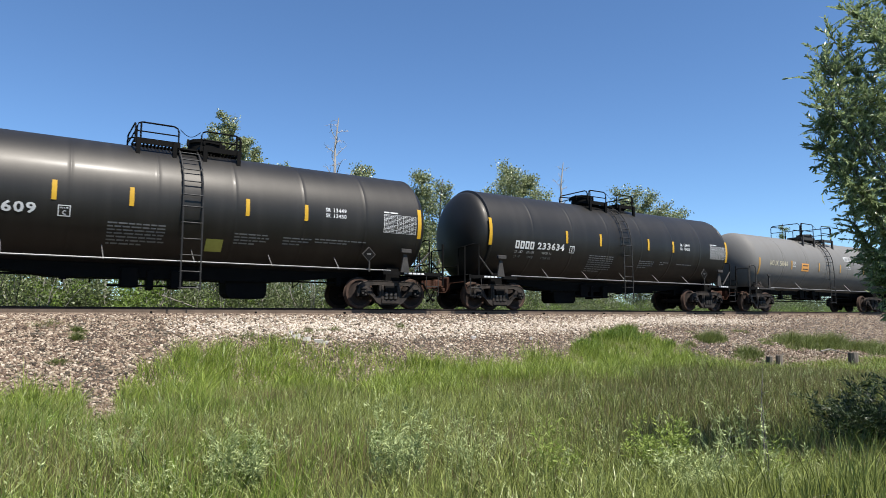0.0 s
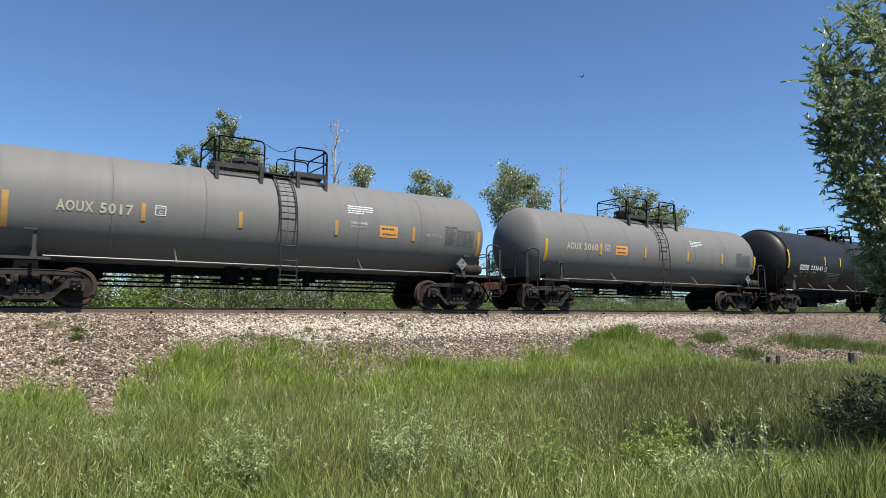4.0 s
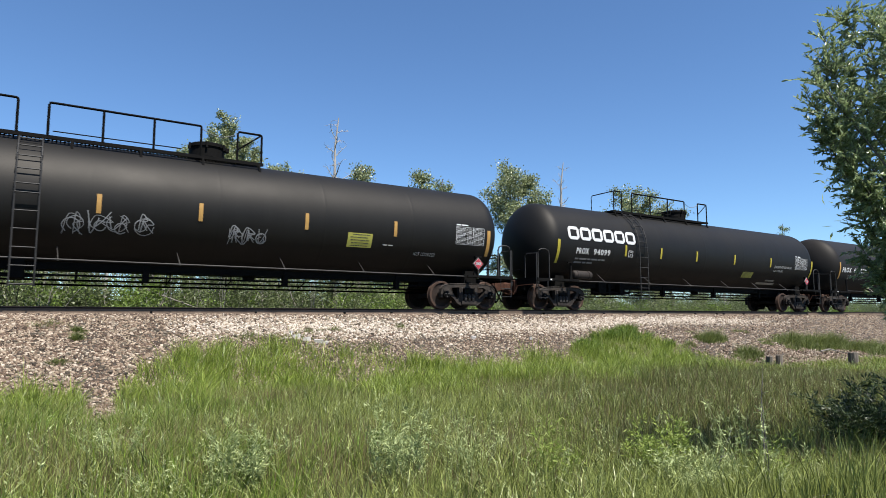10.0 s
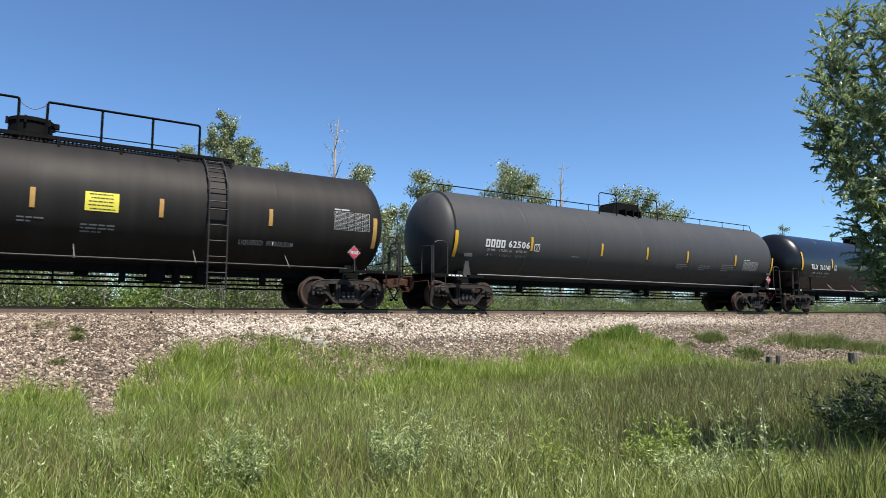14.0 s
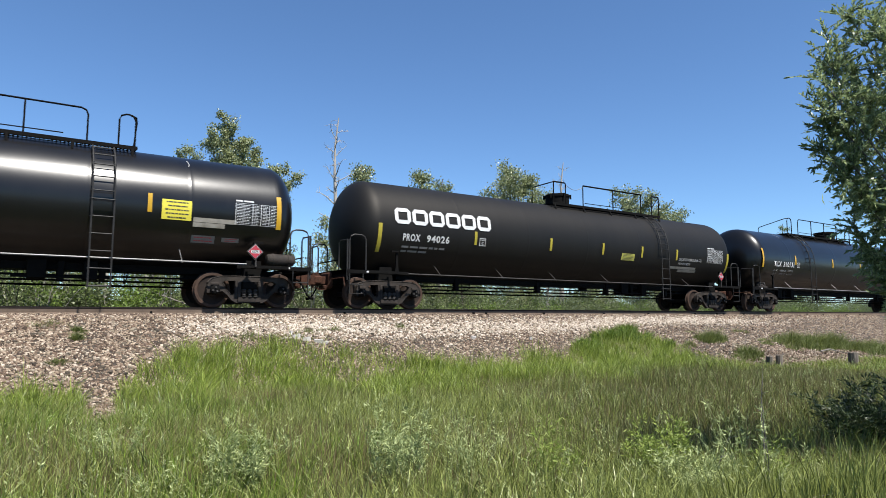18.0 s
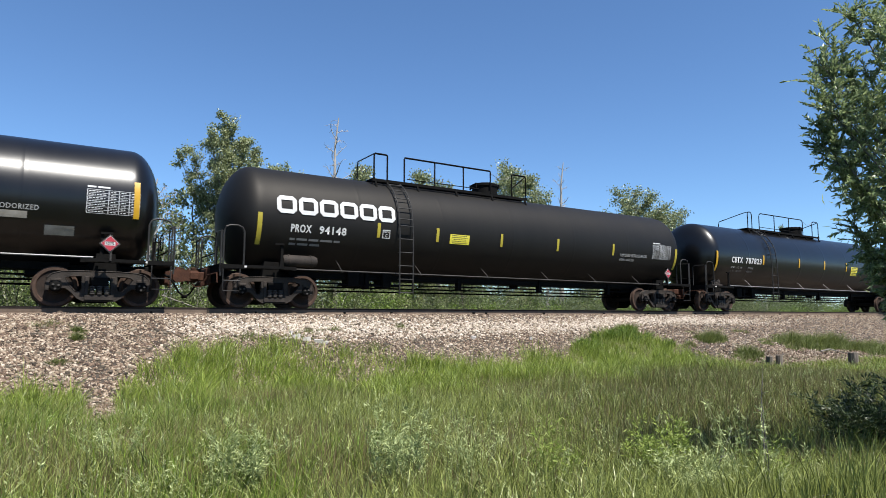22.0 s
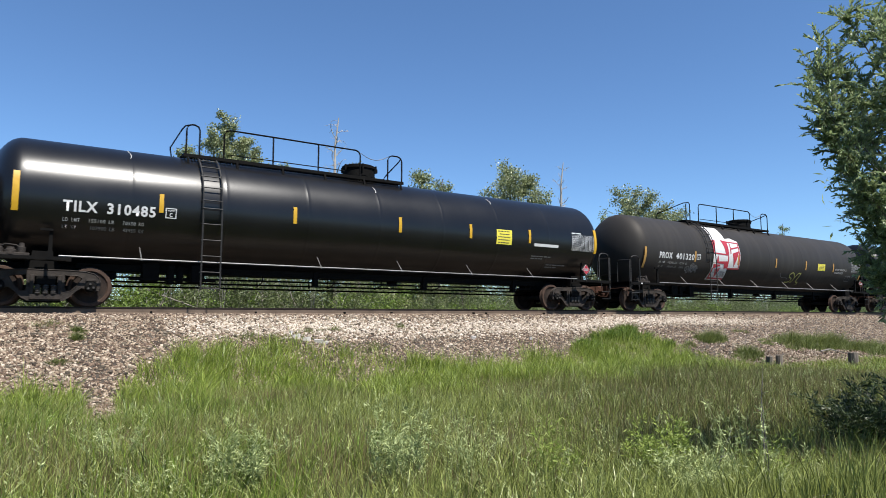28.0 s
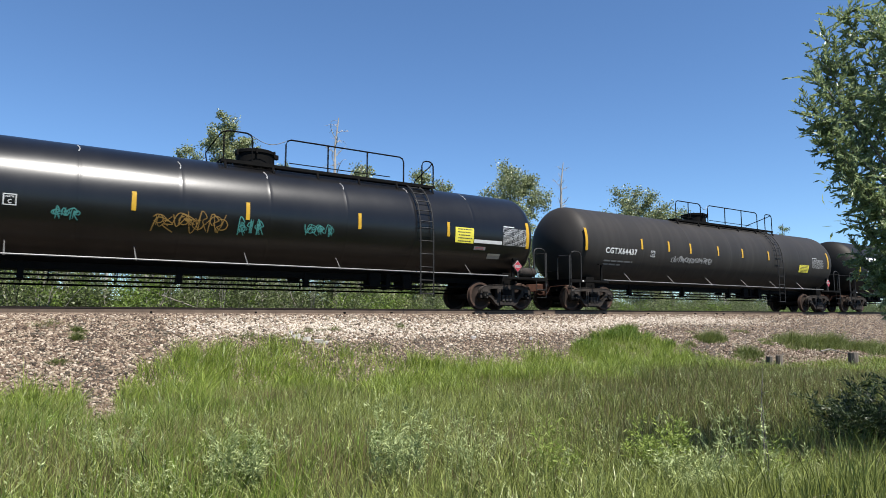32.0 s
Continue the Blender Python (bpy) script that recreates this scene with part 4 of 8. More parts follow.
def looped_tag(car, c, a, b, z0, z1):
    """Three fat looping strokes with a thin tail, sprayed in olive yellow."""
    def at(u, v):
        return (a + (b - a) * u, z0 + (z1 - z0) * v)
    for pts in ([(0.40, 0.90), (0.27, 0.97), (0.12, 0.80), (0.15, 0.60), (0.33, 0.50), (0.35, 0.30), (0.20, 0.18), (0.02, 0.18)],
                [(0.36, 0.93), (0.48, 0.70), (0.52, 0.50), (0.48, 0.16)],
                [(0.84, 0.92), (0.70, 0.94), (0.56, 0.62), (0.50, 0.34), (0.44, 0.14)],
                [(0.88, 1.0), (0.78, 0.45), (0.80, 0.24), (0.98, 0.18), (0.96, 0.0)]):
        bm = bmesh.new()
        stroke(bm, c, smooth_line([at(*p) for p in pts], 5), 0.055, 0.010)
        part("spray_stroke", bm, SPRAY_GREEN, car, "looping olive-yellow sprayed stroke")
    bm = bmesh.new()
    stroke(bm, c, smooth_line([at(-0.62, 0.88), at(-0.42, 0.55), at(0.0, 0.50), at(0.02, 0.25)], 5), 0.016, 0.010)
    part("spray_stroke", bm, DIM_WHITE, car, "thin grey sprayed tail")


def block_piece(car, c, shapes, mat, name="spray_shape", off=0.012, label=""):
    """Filled sprayed shapes: quads given as (s0, s1, z0, z1, lean)."""
    for s0, s1, z0, z1, lean in shapes:
        bm = bmesh.new()
        prev = None
        rows = max(2, int((z1 - z0) / 0.15))
        for k in range(rows + 1):
            z = z0 + (z1 - z0) * k / rows
            d = lean * (k / rows - 0.5)
            a, b = bm.verts.new(on_tank(c, s0 + d, z, off)), bm.verts.new(on_tank(c, s1 + d, z, off))
            if prev:
                bm.faces.new((prev[0], prev[1], b, a))
            prev = (a, b)
        part(name, bm, mat, car, label)


def head_scrawl(car, c, mat, seed):
    """A tag sprayed on the front head of the tank."""
    rng = random.Random(seed)
    s0 = c["tank"][0]
    bm = bmesh.new()

    def put(y, z):
        q = min(((y * y + (z - c["zc"]) ** 2) / c["r"] ** 2), 0.97)
        return (s0 + c["head"] * (1 - math.sqrt(1 - q)) - 0.012, y, z)
    for k in range(44):
        y, z = -rng.uniform(0.55, 1.0), c["zc"] + rng.uniform(-0.35, 0.75)
        pts = smooth_line([(y + rng.uniform(-0.16, 0.16), z + rng.uniform(-0.16, 0.16)) for _ in range(4)], 4)
        prev = None
        for i, (a, b) in enumerate(pts):
            p, q = bm.verts.new(put(a, b)), bm.verts.new(put(a + 0.024, b + 0.024))
            if prev:
                bm.faces.new((prev[0], p, q, prev[1]))
            prev = (p, q)
    tagged(part("spray_tag", bm, mat, car, "white tag sprayed on the tank's end"), kind="stuff")


def add_placard(car, c, s, z, style):
    """A diamond placard on its holder."""
    y = -1.58
    d = 0.185
    z += TANK_LIFT

    def diamond(bm, r, y0, y1):
        v = [bm.verts.new((s + x * r, y0, z + h * r)) for x, h in ((0, -1), (1, 0), (0, 1), (-1, 0))]
        w = [bm.verts.new((a.co.x, y1, a.co.z)) for a in v]
        bm.faces.new(v)
        bm.faces.new(w[::-1])
        for i in range(4):
            bm.faces.new((v[i], w[i], w[(i + 1) % 4], v[(i + 1) % 4]))
    bm = bmesh.new()
    tube(bm, [(s + 0.03, y + 0.03, 1.05), (s + 0.03, y + 0.03, z + 0.2)], 0.022, 6)
    diamond(bm, d + 0.035, y, y + 0.02)
    holder = part("placard_holder", bm, GREY_STEEL, car, smooth=False)
    if style == "red":
        bm = bmesh.new()
        diamond(bm, d, y - 0.010, y - 0.004)
        part("placard", bm, WHITE, holder, "red and white diamond hazard placard")
        bm = bmesh.new()
        r = d - 0.008
        for sgn in (-1, 1):
            v = [(0, sgn * r), (-(r - 0.045), sgn * 0.045), (r - 0.045, sgn * 0.045)]
            f = [bm.verts.new((s + a, y - 0.014, z + b)) for a, b in v]
            bm.faces.new(f if sgn < 0 else f[::-1])
            for e in (-1, 1):
                v = [(e * r, 0.0), (e * (r - 0.045), sgn * 0.045), (e * 0.108, sgn * 0.045), (e * 0.108, 0.0)]
                f = [bm.verts.new((s + a, y - 0.014, z + b)) for a, b in v]
                bm.faces.new(f if sgn * e > 0 else f[::-1])
        part("red_field", bm, RED, holder)
        cu = bpy.data.curves.new("placard_number", "FONT")
        cu.body, cu.offset, cu.resolution_u = "1075", 0.02, 2
        ob = bpy.data.objects.new("placard_number", cu)
        me = bpy.data.meshes.new_from_object(ob)
        bpy.data.objects.remove(ob)
        me.transform(Matrix.Translation((s - 0.105, y - 0.016, z - 0.034)) @ Matrix.Rotation(radians(90), 4, "X") @ Matrix.Scale(0.095, 4))
        me.materials.append(DARK_INK)
        place("placard_number", me, holder)
    elif style == "grey":
        bm = bmesh.new()
        diamond(bm, d, y - 0.010, y - 0.004)
        part("placard", bm, BLACK_STEEL, holder, "blank black folded placard")
        bm = bmesh.new()
        for k in range(4):
            x = s - 0.07 + 0.035 * k
            box(bm, x, x + 0.02, y - 0.016, y - 0.012, z - 0.01, z + 0.02)
        part("print", bm, DIM_WHITE, holder)
    elif style == "white":
        bm = bmesh.new()
        diamond(bm, d, y - 0.010, y - 0.004)
        part("placard", bm, DIM_WHITE, holder, "pale diamond placard")
        bm = bmesh.new()
        for k in range(3):
            x = s - 0.06 + 0.05 * k
            box(bm, x, x + 0.025, y - 0.016, y - 0.012, z + 0.01, z + 0.10)
        box(bm, s - 0.05, s + 0.05, y - 0.016, y - 0.012, z - 0.09, z - 0.05)
        part("print", bm, DARK_INK, holder)


def add_reservoir(car, c, s0, s1):
    bm = bmesh.new()
    m, r = (s0 + s1) / 2, 0.16
    lathe(bm, [(s0, 0.04), (s0 + 0.03, r - 0.03), (s0 + 0.1, r), (s1 - 0.1, r), (s1 - 0.03, r - 0.03), (s1, 0.04)], n=18, axis="x", centre=(0, -1.34, 1.27))
    for s in (s0 + 0.2, s1 - 0.2):
        lathe(bm, [(s - 0.03, r + 0.012), (s + 0.03, r + 0.012)], n=18, axis="x", centre=(0, -1.34, 1.27))
    part("air_reservoir", bm, CAST_STEEL, car, "dusty grey cylindrical air reservoir")


def add_brake_gear(car, c, s, turn):
    place("brake_valve", shared(("brake_valve",), build_valve, CAST_STEEL), car, (s, 0, 0), turn, "grey brake valves on the end deck")


def build_valve(bm):
    for x, z, r, h in ((1.18, 1.12, 0.10, 0.22), (1.40, 1.12, 0.12, 0.16), (1.60, 1.12, 0.08, 0.26)):
        lathe(bm, [(z, r), (z + h * 0.6, r), (z + h * 0.7, r * 0.7), (z + h, r * 0.6)], n=12, axis="z", centre=(x, -1.32, 0))
    box(bm, 1.05, 1.75, -1.42, -1.2, 1.08, 1.16, 0.01)
    tube(bm, [(1.18, -1.32, 1.26), (1.3, -1.36, 1.34), (1.5, -1.36, 1.32), (1.66, -1.33, 1.2)], 0.02, 6)
# ---------------------------------------------------------------- the train
SPEED = 11.1558
PULSE = (0.0014663, 0.00257128, -0.00150117)
STARTS = [-4.21, 11.38, 27.33, 43.15, 58.87, 74.6, 89.87, 106.2, 126.47, 146.56, 166.64, 187.4, 208.59, 228.7, 249.65, 269.92, 290.83, 311.48, 332.43, 352.87, 373.76, 394.59, 414.76]

# shifts each coupling and car end from STARTS to fit the camera's view
END_SHIFT = [-0.15, -0.10, -0.27, -0.25, -0.2, -0.12, 0.33, -0.34, -0.25, -0.02, -0.11, 0.05, -0.28, -0.05, -0.18, -0.16, 0.13, -0.15, -0.37, -0.08, -0.10, -0.1, -0.1]


def rolled(t):
    """How far the train has run after t seconds, in metres; it keeps an almost even speed."""
    def s(t):
        a = t / 16 - 1
        return 16 * (a + PULSE[0] * a ** 2 + PULSE[1] * a ** 3 + PULSE[2] * a ** 4)
    return SPEED * (s(t) - s(0.0))


CARS = [
    dict(r=1.57, zc=2.52, head=0.55, paint='satin', kind='short', inset=0.79, flanged=True, rings=7, z=(2.3, 2.75), ends=(2.05, 2.95), yellow=YELLOW,
         ladder=7.52, platforms=((6.24, 7.28), (7.78, 8.84)), dome=(8.09, 0.43), brackets=(3.57, 5.54, 7.55, 9.52, 11.44), table=(12.9, 2.17, 1.08, 0.53),
         placard=(12.4, 1.49, 'grey'), label='satin black tank car with a twin platform and stencilled number', stripes=(1.06, 4.59, 6.16, 8.89, 10.49, 14.11),
         number=('233609', 2.95, 4.27, 1.98, 0.26), blocks=(1.95, 2.81), plate=(4.68, 1.95),
         prints=((5.69, 1.88, 1.26, 7), (8.62, 1.82, 0.9, 4), (9.91, 1.8, 0.8, 3), (10.82, 1.82, 1.6, 2)), sticker=(7.94, 8.36, 1.37, 1.67), serial=(11.06, 2.46)),
    dict(r=1.57, zc=2.52, head=0.55, paint='satin', kind='short', inset=0.79, flanged=True, rings=7, z=(2.3, 2.75), ends=(2.05, 2.95), yellow=YELLOW,
         ladder=7.76, platforms=((6.46, 7.49), (8.06, 9.08)), dome=(7.06, 0.4), brackets=(3.8, 5.77, 7.79, 9.77, 11.69), table=(13.18, 2.17, 1.1, 0.53),
         placard=(12.66, 1.49, 'grey'), label='satin black tank car with a twin platform and stencilled number', stripes=(1.26, 4.69, 6.42, 9.13, 10.66, 14.34),
         number=('233634', 3.33, 4.59, 2.03, 0.26), blocks=(2.33, 3.2), plate=(4.85, 1.97),
         weights=('LD LMT   211100      95750 KG', 'LT WT     74900      33950 KG', 2.36, 4.04),
         prints=((5.92, 1.92, 1.3, 8), (8.69, 1.85, 0.9, 4), (9.97, 1.85, 0.5, 2), (11.03, 1.82, 1.6, 1)), serial=(11.12, 2.43)),
    dict(r=1.4, zc=2.34, head=0.7, paint='grey', kind='short', inset=0.79, rings=6, z=(2.0, 2.43), ends=(1.66, 2.45), yellow=OLD_ORANGE, ladder=7.73,
         platforms=((6.0, 7.31), (8.08, 9.18)), dome=(8.21, 0.33), brackets=(4.87, 9.93), table=(12.87, 1.93, 1.07, 0.52), placard=(13.38, 1.35, 'white'),
         label='weathered grey tank car with faded orange stripes', stripes=(1.29, 4.09, 6.73, 8.94, 11.57, 14.12), number=('AOUX 5046', 2.15, 3.74, 2.13, 0.28),
         plate=(4.21, 2.13), orange=(5.03, 5.71, 1.95, 2.34), white=((9.47, 2.7, 0.85, 4),), consult=(9.53, 2.2), gear=0),
    dict(r=1.4, zc=2.34, head=0.7, paint='grey', kind='short', inset=0.79, rings=6, z=(2.0, 2.43), ends=(1.66, 2.45), yellow=OLD_ORANGE, ladder=7.63,
         platforms=((5.74, 7.11), (7.92, 8.94)), dome=(6.8, 0.38), brackets=(4.76, 9.82), table=(12.78, 1.93, 1.08, 0.52), placard=(13.27, 1.35, 'white'),
         label='weathered grey tank car with faded orange stripes', stripes=(1.29, 4.04, 6.36, 9.06, 11.6, 14.07), number=('AOUX 5017', 2.24, 3.83, 2.11, 0.28),
         plate=(4.3, 2.15), orange=(10.44, 11.04, 2.04, 2.39), white=((9.43, 2.72, 0.83, 4),), consult=(9.5, 2.27), cargo=('GLYCOL', 12.06, 12.61, 2.16, 0.11),
         tank_air=(13.36, 14.17)),
    dict(r=1.4, zc=2.34, head=0.7, paint='grey', kind='short', inset=0.79, rings=6, z=(2.0, 2.43), ends=(1.66, 2.45), yellow=YELLOW, ladder=7.73,
         platforms=((6.11, 7.4), (8.1, 9.24)), dome=(7.08, 0.36), brackets=(4.87, 9.92), table=(12.85, 1.93, 1.05, 0.52), placard=(13.36, 1.35, 'white'),
         label='weathered grey tank car with yellow reflective stripes', stripes=(1.33, 4.08, 6.6, 9.32, 11.73, 14.27), number=('AOUX 5060', 2.32, 3.92, 2.15, 0.28),
         plate=(4.32, 2.16), orange=(4.91, 5.56, 2.05, 2.41), white=((9.58, 2.69, 0.82, 4),), tank_air=(13.66, 14.47)),
    dict(r=1.57, zc=2.52, head=0.55, paint='satin', kind='short', inset=0.79, flanged=True, rings=7, z=(2.3, 2.75), ends=(2.05, 2.95), yellow=YELLOW,
         ladder=7.64, platforms=((6.39, 7.44), (8.0, 9.0)), dome=(7.06, 0.44), brackets=(3.67, 5.64, 7.67, 9.64, 11.56), table=(13.05, 2.17, 1.1, 0.53),
         placard=(12.53, 1.49, 'grey'), label='satin black tank car with a twin platform and stencilled number', stripes=(1.24, 4.68, 6.28, 9.0, 10.54, 14.29),
         number=('233641', 3.33, 4.48, 2.03, 0.26), blocks=(2.3, 3.15), plate=(4.67, 1.98),
         weights=('LD LMT   211100      95750 KG', 'LT WT     74900      33950 KG', 2.33, 3.98),
         prints=((5.1, 1.9, 1.3, 7), (8.87, 1.84, 0.85, 4), (10.01, 1.84, 0.5, 2), (11.06, 1.78, 1.4, 1)), serial=(11.25, 2.4)),
    dict(r=1.44, zc=2.38, head=0.8, paint='brown', kind='short', inset=0.79, rings=6, z=(2.22, 2.67), ends=(1.98, 2.9), yellow=OLD_ORANGE, ladder=8.17,
         platforms=((6.63, 7.91), (8.4, 9.61)), dome=(8.73, 0.52), brackets=(4.77, 9.83), table=(13.32, 2.01, 1.07, 0.57),
         label='dusty brownish-black tank car with gold lettering', frame_box=(12.45, 12.92, 1.62, 1.88), stripes=(1.84, 5.12, 6.67, 9.83, 11.33, 14.59), number=('UTLX 674477', 2.89, 5.04, 2.1, 0.26),
         ink=GOLD, plate=(5.84, 2.04), white=((6.85, 2.99, 0.66, 4),), tank_air=(13.97, 14.88), gear=16.34),
    dict(r=1.504, zc=2.438, head=0.8, paint='matte', kind='long', inset=0.78, rings=6, z=(2.08, 2.53), ends=(1.67, 2.5), yellow=OLD_ORANGE, ladder=5.71,
         platform=(4.93, 11.11), gate=(5.41, 6.02), dome=(9.78, 0.5), table=(17.15, 2.0, 1.09, 0.55), placard=(17.94, 1.39, 'red'),
         brackets=(3.64, 6.27, 8.85, 11.51, 13.88, 16.29), logo=(1.64, 2.58, 3.5, 0.47), label='matte black pressure tank car with a white logo and sprayed tags',
         stripes=(1.23, 4.77, 7.11, 9.37, 12.16, 14.94, 18.43), number=('PROX  36128', 2.08, 3.64, 2.08, 0.24), plate=(4.94, 2.06),
         weights=('LD LMT   163800 LB   74 300 KG', 'LT WT     90200 LB   45 500 KG', 2.08, 3.6), yellow_box=(13.42, 14.2, 1.7, 2.1), white=((14.58, 1.76, 0.66, 1),),
         cargo=('NOT ODORIZED', 15.69, 16.46, 1.57, 0.12), tags=((3.76, 4.65, 1.69, 2.22, 'w'), (6.4, 8.32, 1.56, 2.12, 'w'), (10.14, 11.09, 1.52, 2.07, 'w')), gear=0),
    dict(r=1.504, zc=2.438, head=0.8, paint='matte', kind='long', inset=0.78, rings=6, z=(2.01, 2.44), ends=(1.61, 2.45), yellow=OLD_YELLOW, ladder=5.69,
         platform=(4.97, 11.18), gate=(5.48, 6.09), dome=(9.86, 0.5), table=(17.15, 2.0, 1.08, 0.55), placard=(17.92, 1.42, 'red'),
         brackets=(3.62, 6.25, 8.83, 11.49, 13.87, 16.28), logo=(1.74, 2.48, 3.67, 0.49), label='matte black pressure tank car with a large white logo',
         stripes=(1.31, 4.83, 6.94, 9.28, 12.03, 14.95, 18.67), number=('PROX  94099', 2.2, 3.97, 1.99, 0.24), plate=(4.99, 1.99), yellow_box=(12.91, 13.73, 1.48, 1.73),
         cargo=('LIQUEFIED PETROLEUM GAS', 15.31, 16.81, 1.99, 0.13), cargo_low=('NON-ODORIZED', 15.31, 16.12, 1.82, 0.1), pale=((15.05, 15.80, 1.37, 1.44), (14.49, 16.02, 1.22, 1.31)),
         tank_air=(2.06, 3.02)),
    dict(r=1.504, zc=2.438, head=0.8, paint='brown', kind='long', inset=0.78, rings=6, z=(2.1, 2.55), ends=(1.69, 2.56), yellow=OLD_ORANGE, ladder=14.03,
         platform=(9.1, 14.58), gate=(9.69, 10.25), dome=(9.94, 0.5), table=(17.24, 2.15, 1.08, 0.51), placard=(17.81, 1.51, 'red'),
         brackets=(5.16, 8.05, 10.84, 13.47, 15.87), label='dull black pressure tank car with a chalked outline', stripes=(1.53, 4.69, 7.37, 10.07, 12.71, 15.41, 18.51),
         number=('PROX  696008', 1.8, 4.51, 2.06, 0.28), plate=(5.0, 2.05), weights=('LD LMT   182700 LB   73800 KG', 'LT WT     100300 LB   45500 KG', 2.49, 4.25),
         yellow_box=(11.08, 11.78, 2.13, 2.57), bright=True, cargo=('LIQUEFIED  PETROLEUM', 14.64, 16.1, 1.59, 0.14), prints=((9.8, 1.87, 0.5, 2), (11.02, 1.8, 0.7, 3)),
         chalk=(6.12, 7.44, 1.37, 1.96)),
    dict(r=1.504, zc=2.438, head=0.62, flanged=True, paint='faded', kind='full', inset=0.78, rings=6, z=(1.95, 2.42), ends=(1.61, 2.44), yellow=YELLOW, ladder=None,
         dome=(10.67, 0.75), table=(17.18, 1.8, 1.14, 0.37), placard=(18.95, 1.4, 'red'), brackets=(), label='faded black jacketed tank car with a full-length top rail',
         stripes=(1.34, 4.5, 7.97, 10.55, 13.11, 16.54, 19.51), number=('62506', 3.47, 4.41, 2.02, 0.25), blocks=(2.51, 3.36), plate=(4.62, 1.95),
         weights=('LD LMT   152500 LB   69150 KG', 'LT WT     110500 LB   50100 KG', 2.6, 4.31),
         prints=((6.45, 1.84, 0.6, 1), (12.47, 1.84, 0.7, 3), (13.97, 1.84, 0.8, 3), (15.57, 1.94, 0.9, 4))),
    dict(r=1.504, zc=2.438, head=0.72, paint='gloss', kind='long', inset=0.78, rings=8, z=(2.21, 2.67), ends=(2.01, 2.9), yellow=YELLOW, ladder=15.23,
         platform=(9.29, 15.97), gate=(10.12, 11.02), dome=(10.35, 0.56), table=(18.27, 2.08, 1.1, 0.55), placard=(18.78, 1.38, 'red'),
         brackets=(4.53, 7.14, 9.8, 12.4, 16.93), label='glossy black pressure tank car with bright yellow stripes',
         stripes=(1.51, 4.45, 7.56, 9.96, 13.02, 16.23, 19.41), number=('TILX  310143', 2.34, 4.24, 2.09, 0.27), plate=(4.69, 2.1),
         weights=('LD LMT   155000 LB   70300 KG', 'LT WT     108000 LB   49000 KG', 2.46, 4.18), yellow_box=(16.5, 17.19, 2.07, 2.56), bright=True,
         pale=((17.24, 18.31, 2.06, 2.17), (17.24, 18.02, 1.94, 2.05)), pinkish=((17.24, 17.81, 1.56, 1.74), (17.98, 18.42, 1.61, 1.72)), tank_air=(19.12, 19.93)),
    dict(r=1.504, zc=2.438, head=0.8, paint='matte', kind='long', inset=0.78, rings=6, z=(2.01, 2.44), ends=(1.61, 2.45), yellow=OLD_YELLOW, ladder=14.13,
         platform=(8.84, 14.96), gate=(9.5, 10.42), dome=(9.81, 0.5), table=(17.15, 2.0, 1.08, 0.55), placard=(17.92, 1.42, 'red'),
         brackets=(3.37, 5.85, 8.25, 10.93, 15.82), logo=(1.74, 2.48, 3.67, 0.49), label='matte black pressure tank car with a large white logo',
         stripes=(1.28, 4.77, 8.06, 10.7, 12.9, 15.06, 18.59), number=('PROX  94026', 2.07, 3.75, 1.99, 0.24), plate=(4.93, 1.99), yellow_box=(11.75, 12.49, 1.86, 2.12),
         pale=((14.77, 16.48, 1.66, 1.76), (15.35, 16.55, 1.55, 1.65)), cargo=('LIQUEFIED PETROLEUM GAS', 15.23, 16.74, 2.0, 0.13), cargo_low=('NON-ODORIZED', 15.23, 16.04, 1.84, 0.1)),
    dict(r=1.504, zc=2.438, head=0.72, paint='gloss', kind='long', inset=0.78, rings=8, z=(2.21, 2.67), ends=(2.01, 2.9), yellow=YELLOW, ladder=5.54,
         platform=(4.88, 11.5), gate=(5.33, 5.95), dome=(10.31, 0.54), table=(18.28, 2.08, 1.1, 0.55), placard=(18.79, 1.38, 'red'),
         brackets=(3.73, 8.29, 10.87, 13.47, 16.06), label='glossy black pressure tank car with bright yellow stripes',
         stripes=(1.33, 4.17, 7.83, 10.84, 13.4, 16.14, 19.32), number=('TILX  310131', 2.26, 4.04, 2.09, 0.27), plate=(4.33, 2.08),
         weights=('LD LMT   154800 LB   70200 KG', 'LT WT     108200 LB   49100 KG', 2.32, 4.01), yellow_box=(14.62, 15.33, 2.06, 2.52), bright=True,
         pale=((16.25, 17.15, 1.86, 2.01), (17.49, 18.07, 1.54, 1.75)), cargo=('NON-ODORIZED', 16.26, 17.36, 2.05, 0.13), gear=0),
    dict(r=1.504, zc=2.438, head=0.8, paint='matte', kind='long', inset=0.78, rings=6, z=(2.01, 2.44), ends=(1.61, 2.45), yellow=OLD_YELLOW, ladder=5.71,
         platform=(4.98, 11.19), gate=(5.49, 6.1), dome=(9.87, 0.5), table=(17.16, 2.0, 1.08, 0.55), placard=(17.93, 1.42, 'red'),
         brackets=(3.64, 6.27, 8.85, 11.51, 13.88, 16.3), logo=(1.75, 2.48, 3.67, 0.49), label='matte black pressure tank car with a large white logo',
         stripes=(1.33, 4.85, 6.91, 9.45, 12.0, 14.86, 18.6), number=('PROX  94148', 2.19, 3.82, 2.0, 0.24), plate=(4.98, 2.0), yellow_box=(7.38, 8.13, 1.99, 2.29),
         bright=True, cargo=('LIQUEFIED PETROLEUM GAS', 15.28, 16.81, 2.0, 0.13), cargo_low=('NON-ODORIZED', 15.28, 16.09, 1.84, 0.1), tank_air=(1.98, 3.0)),
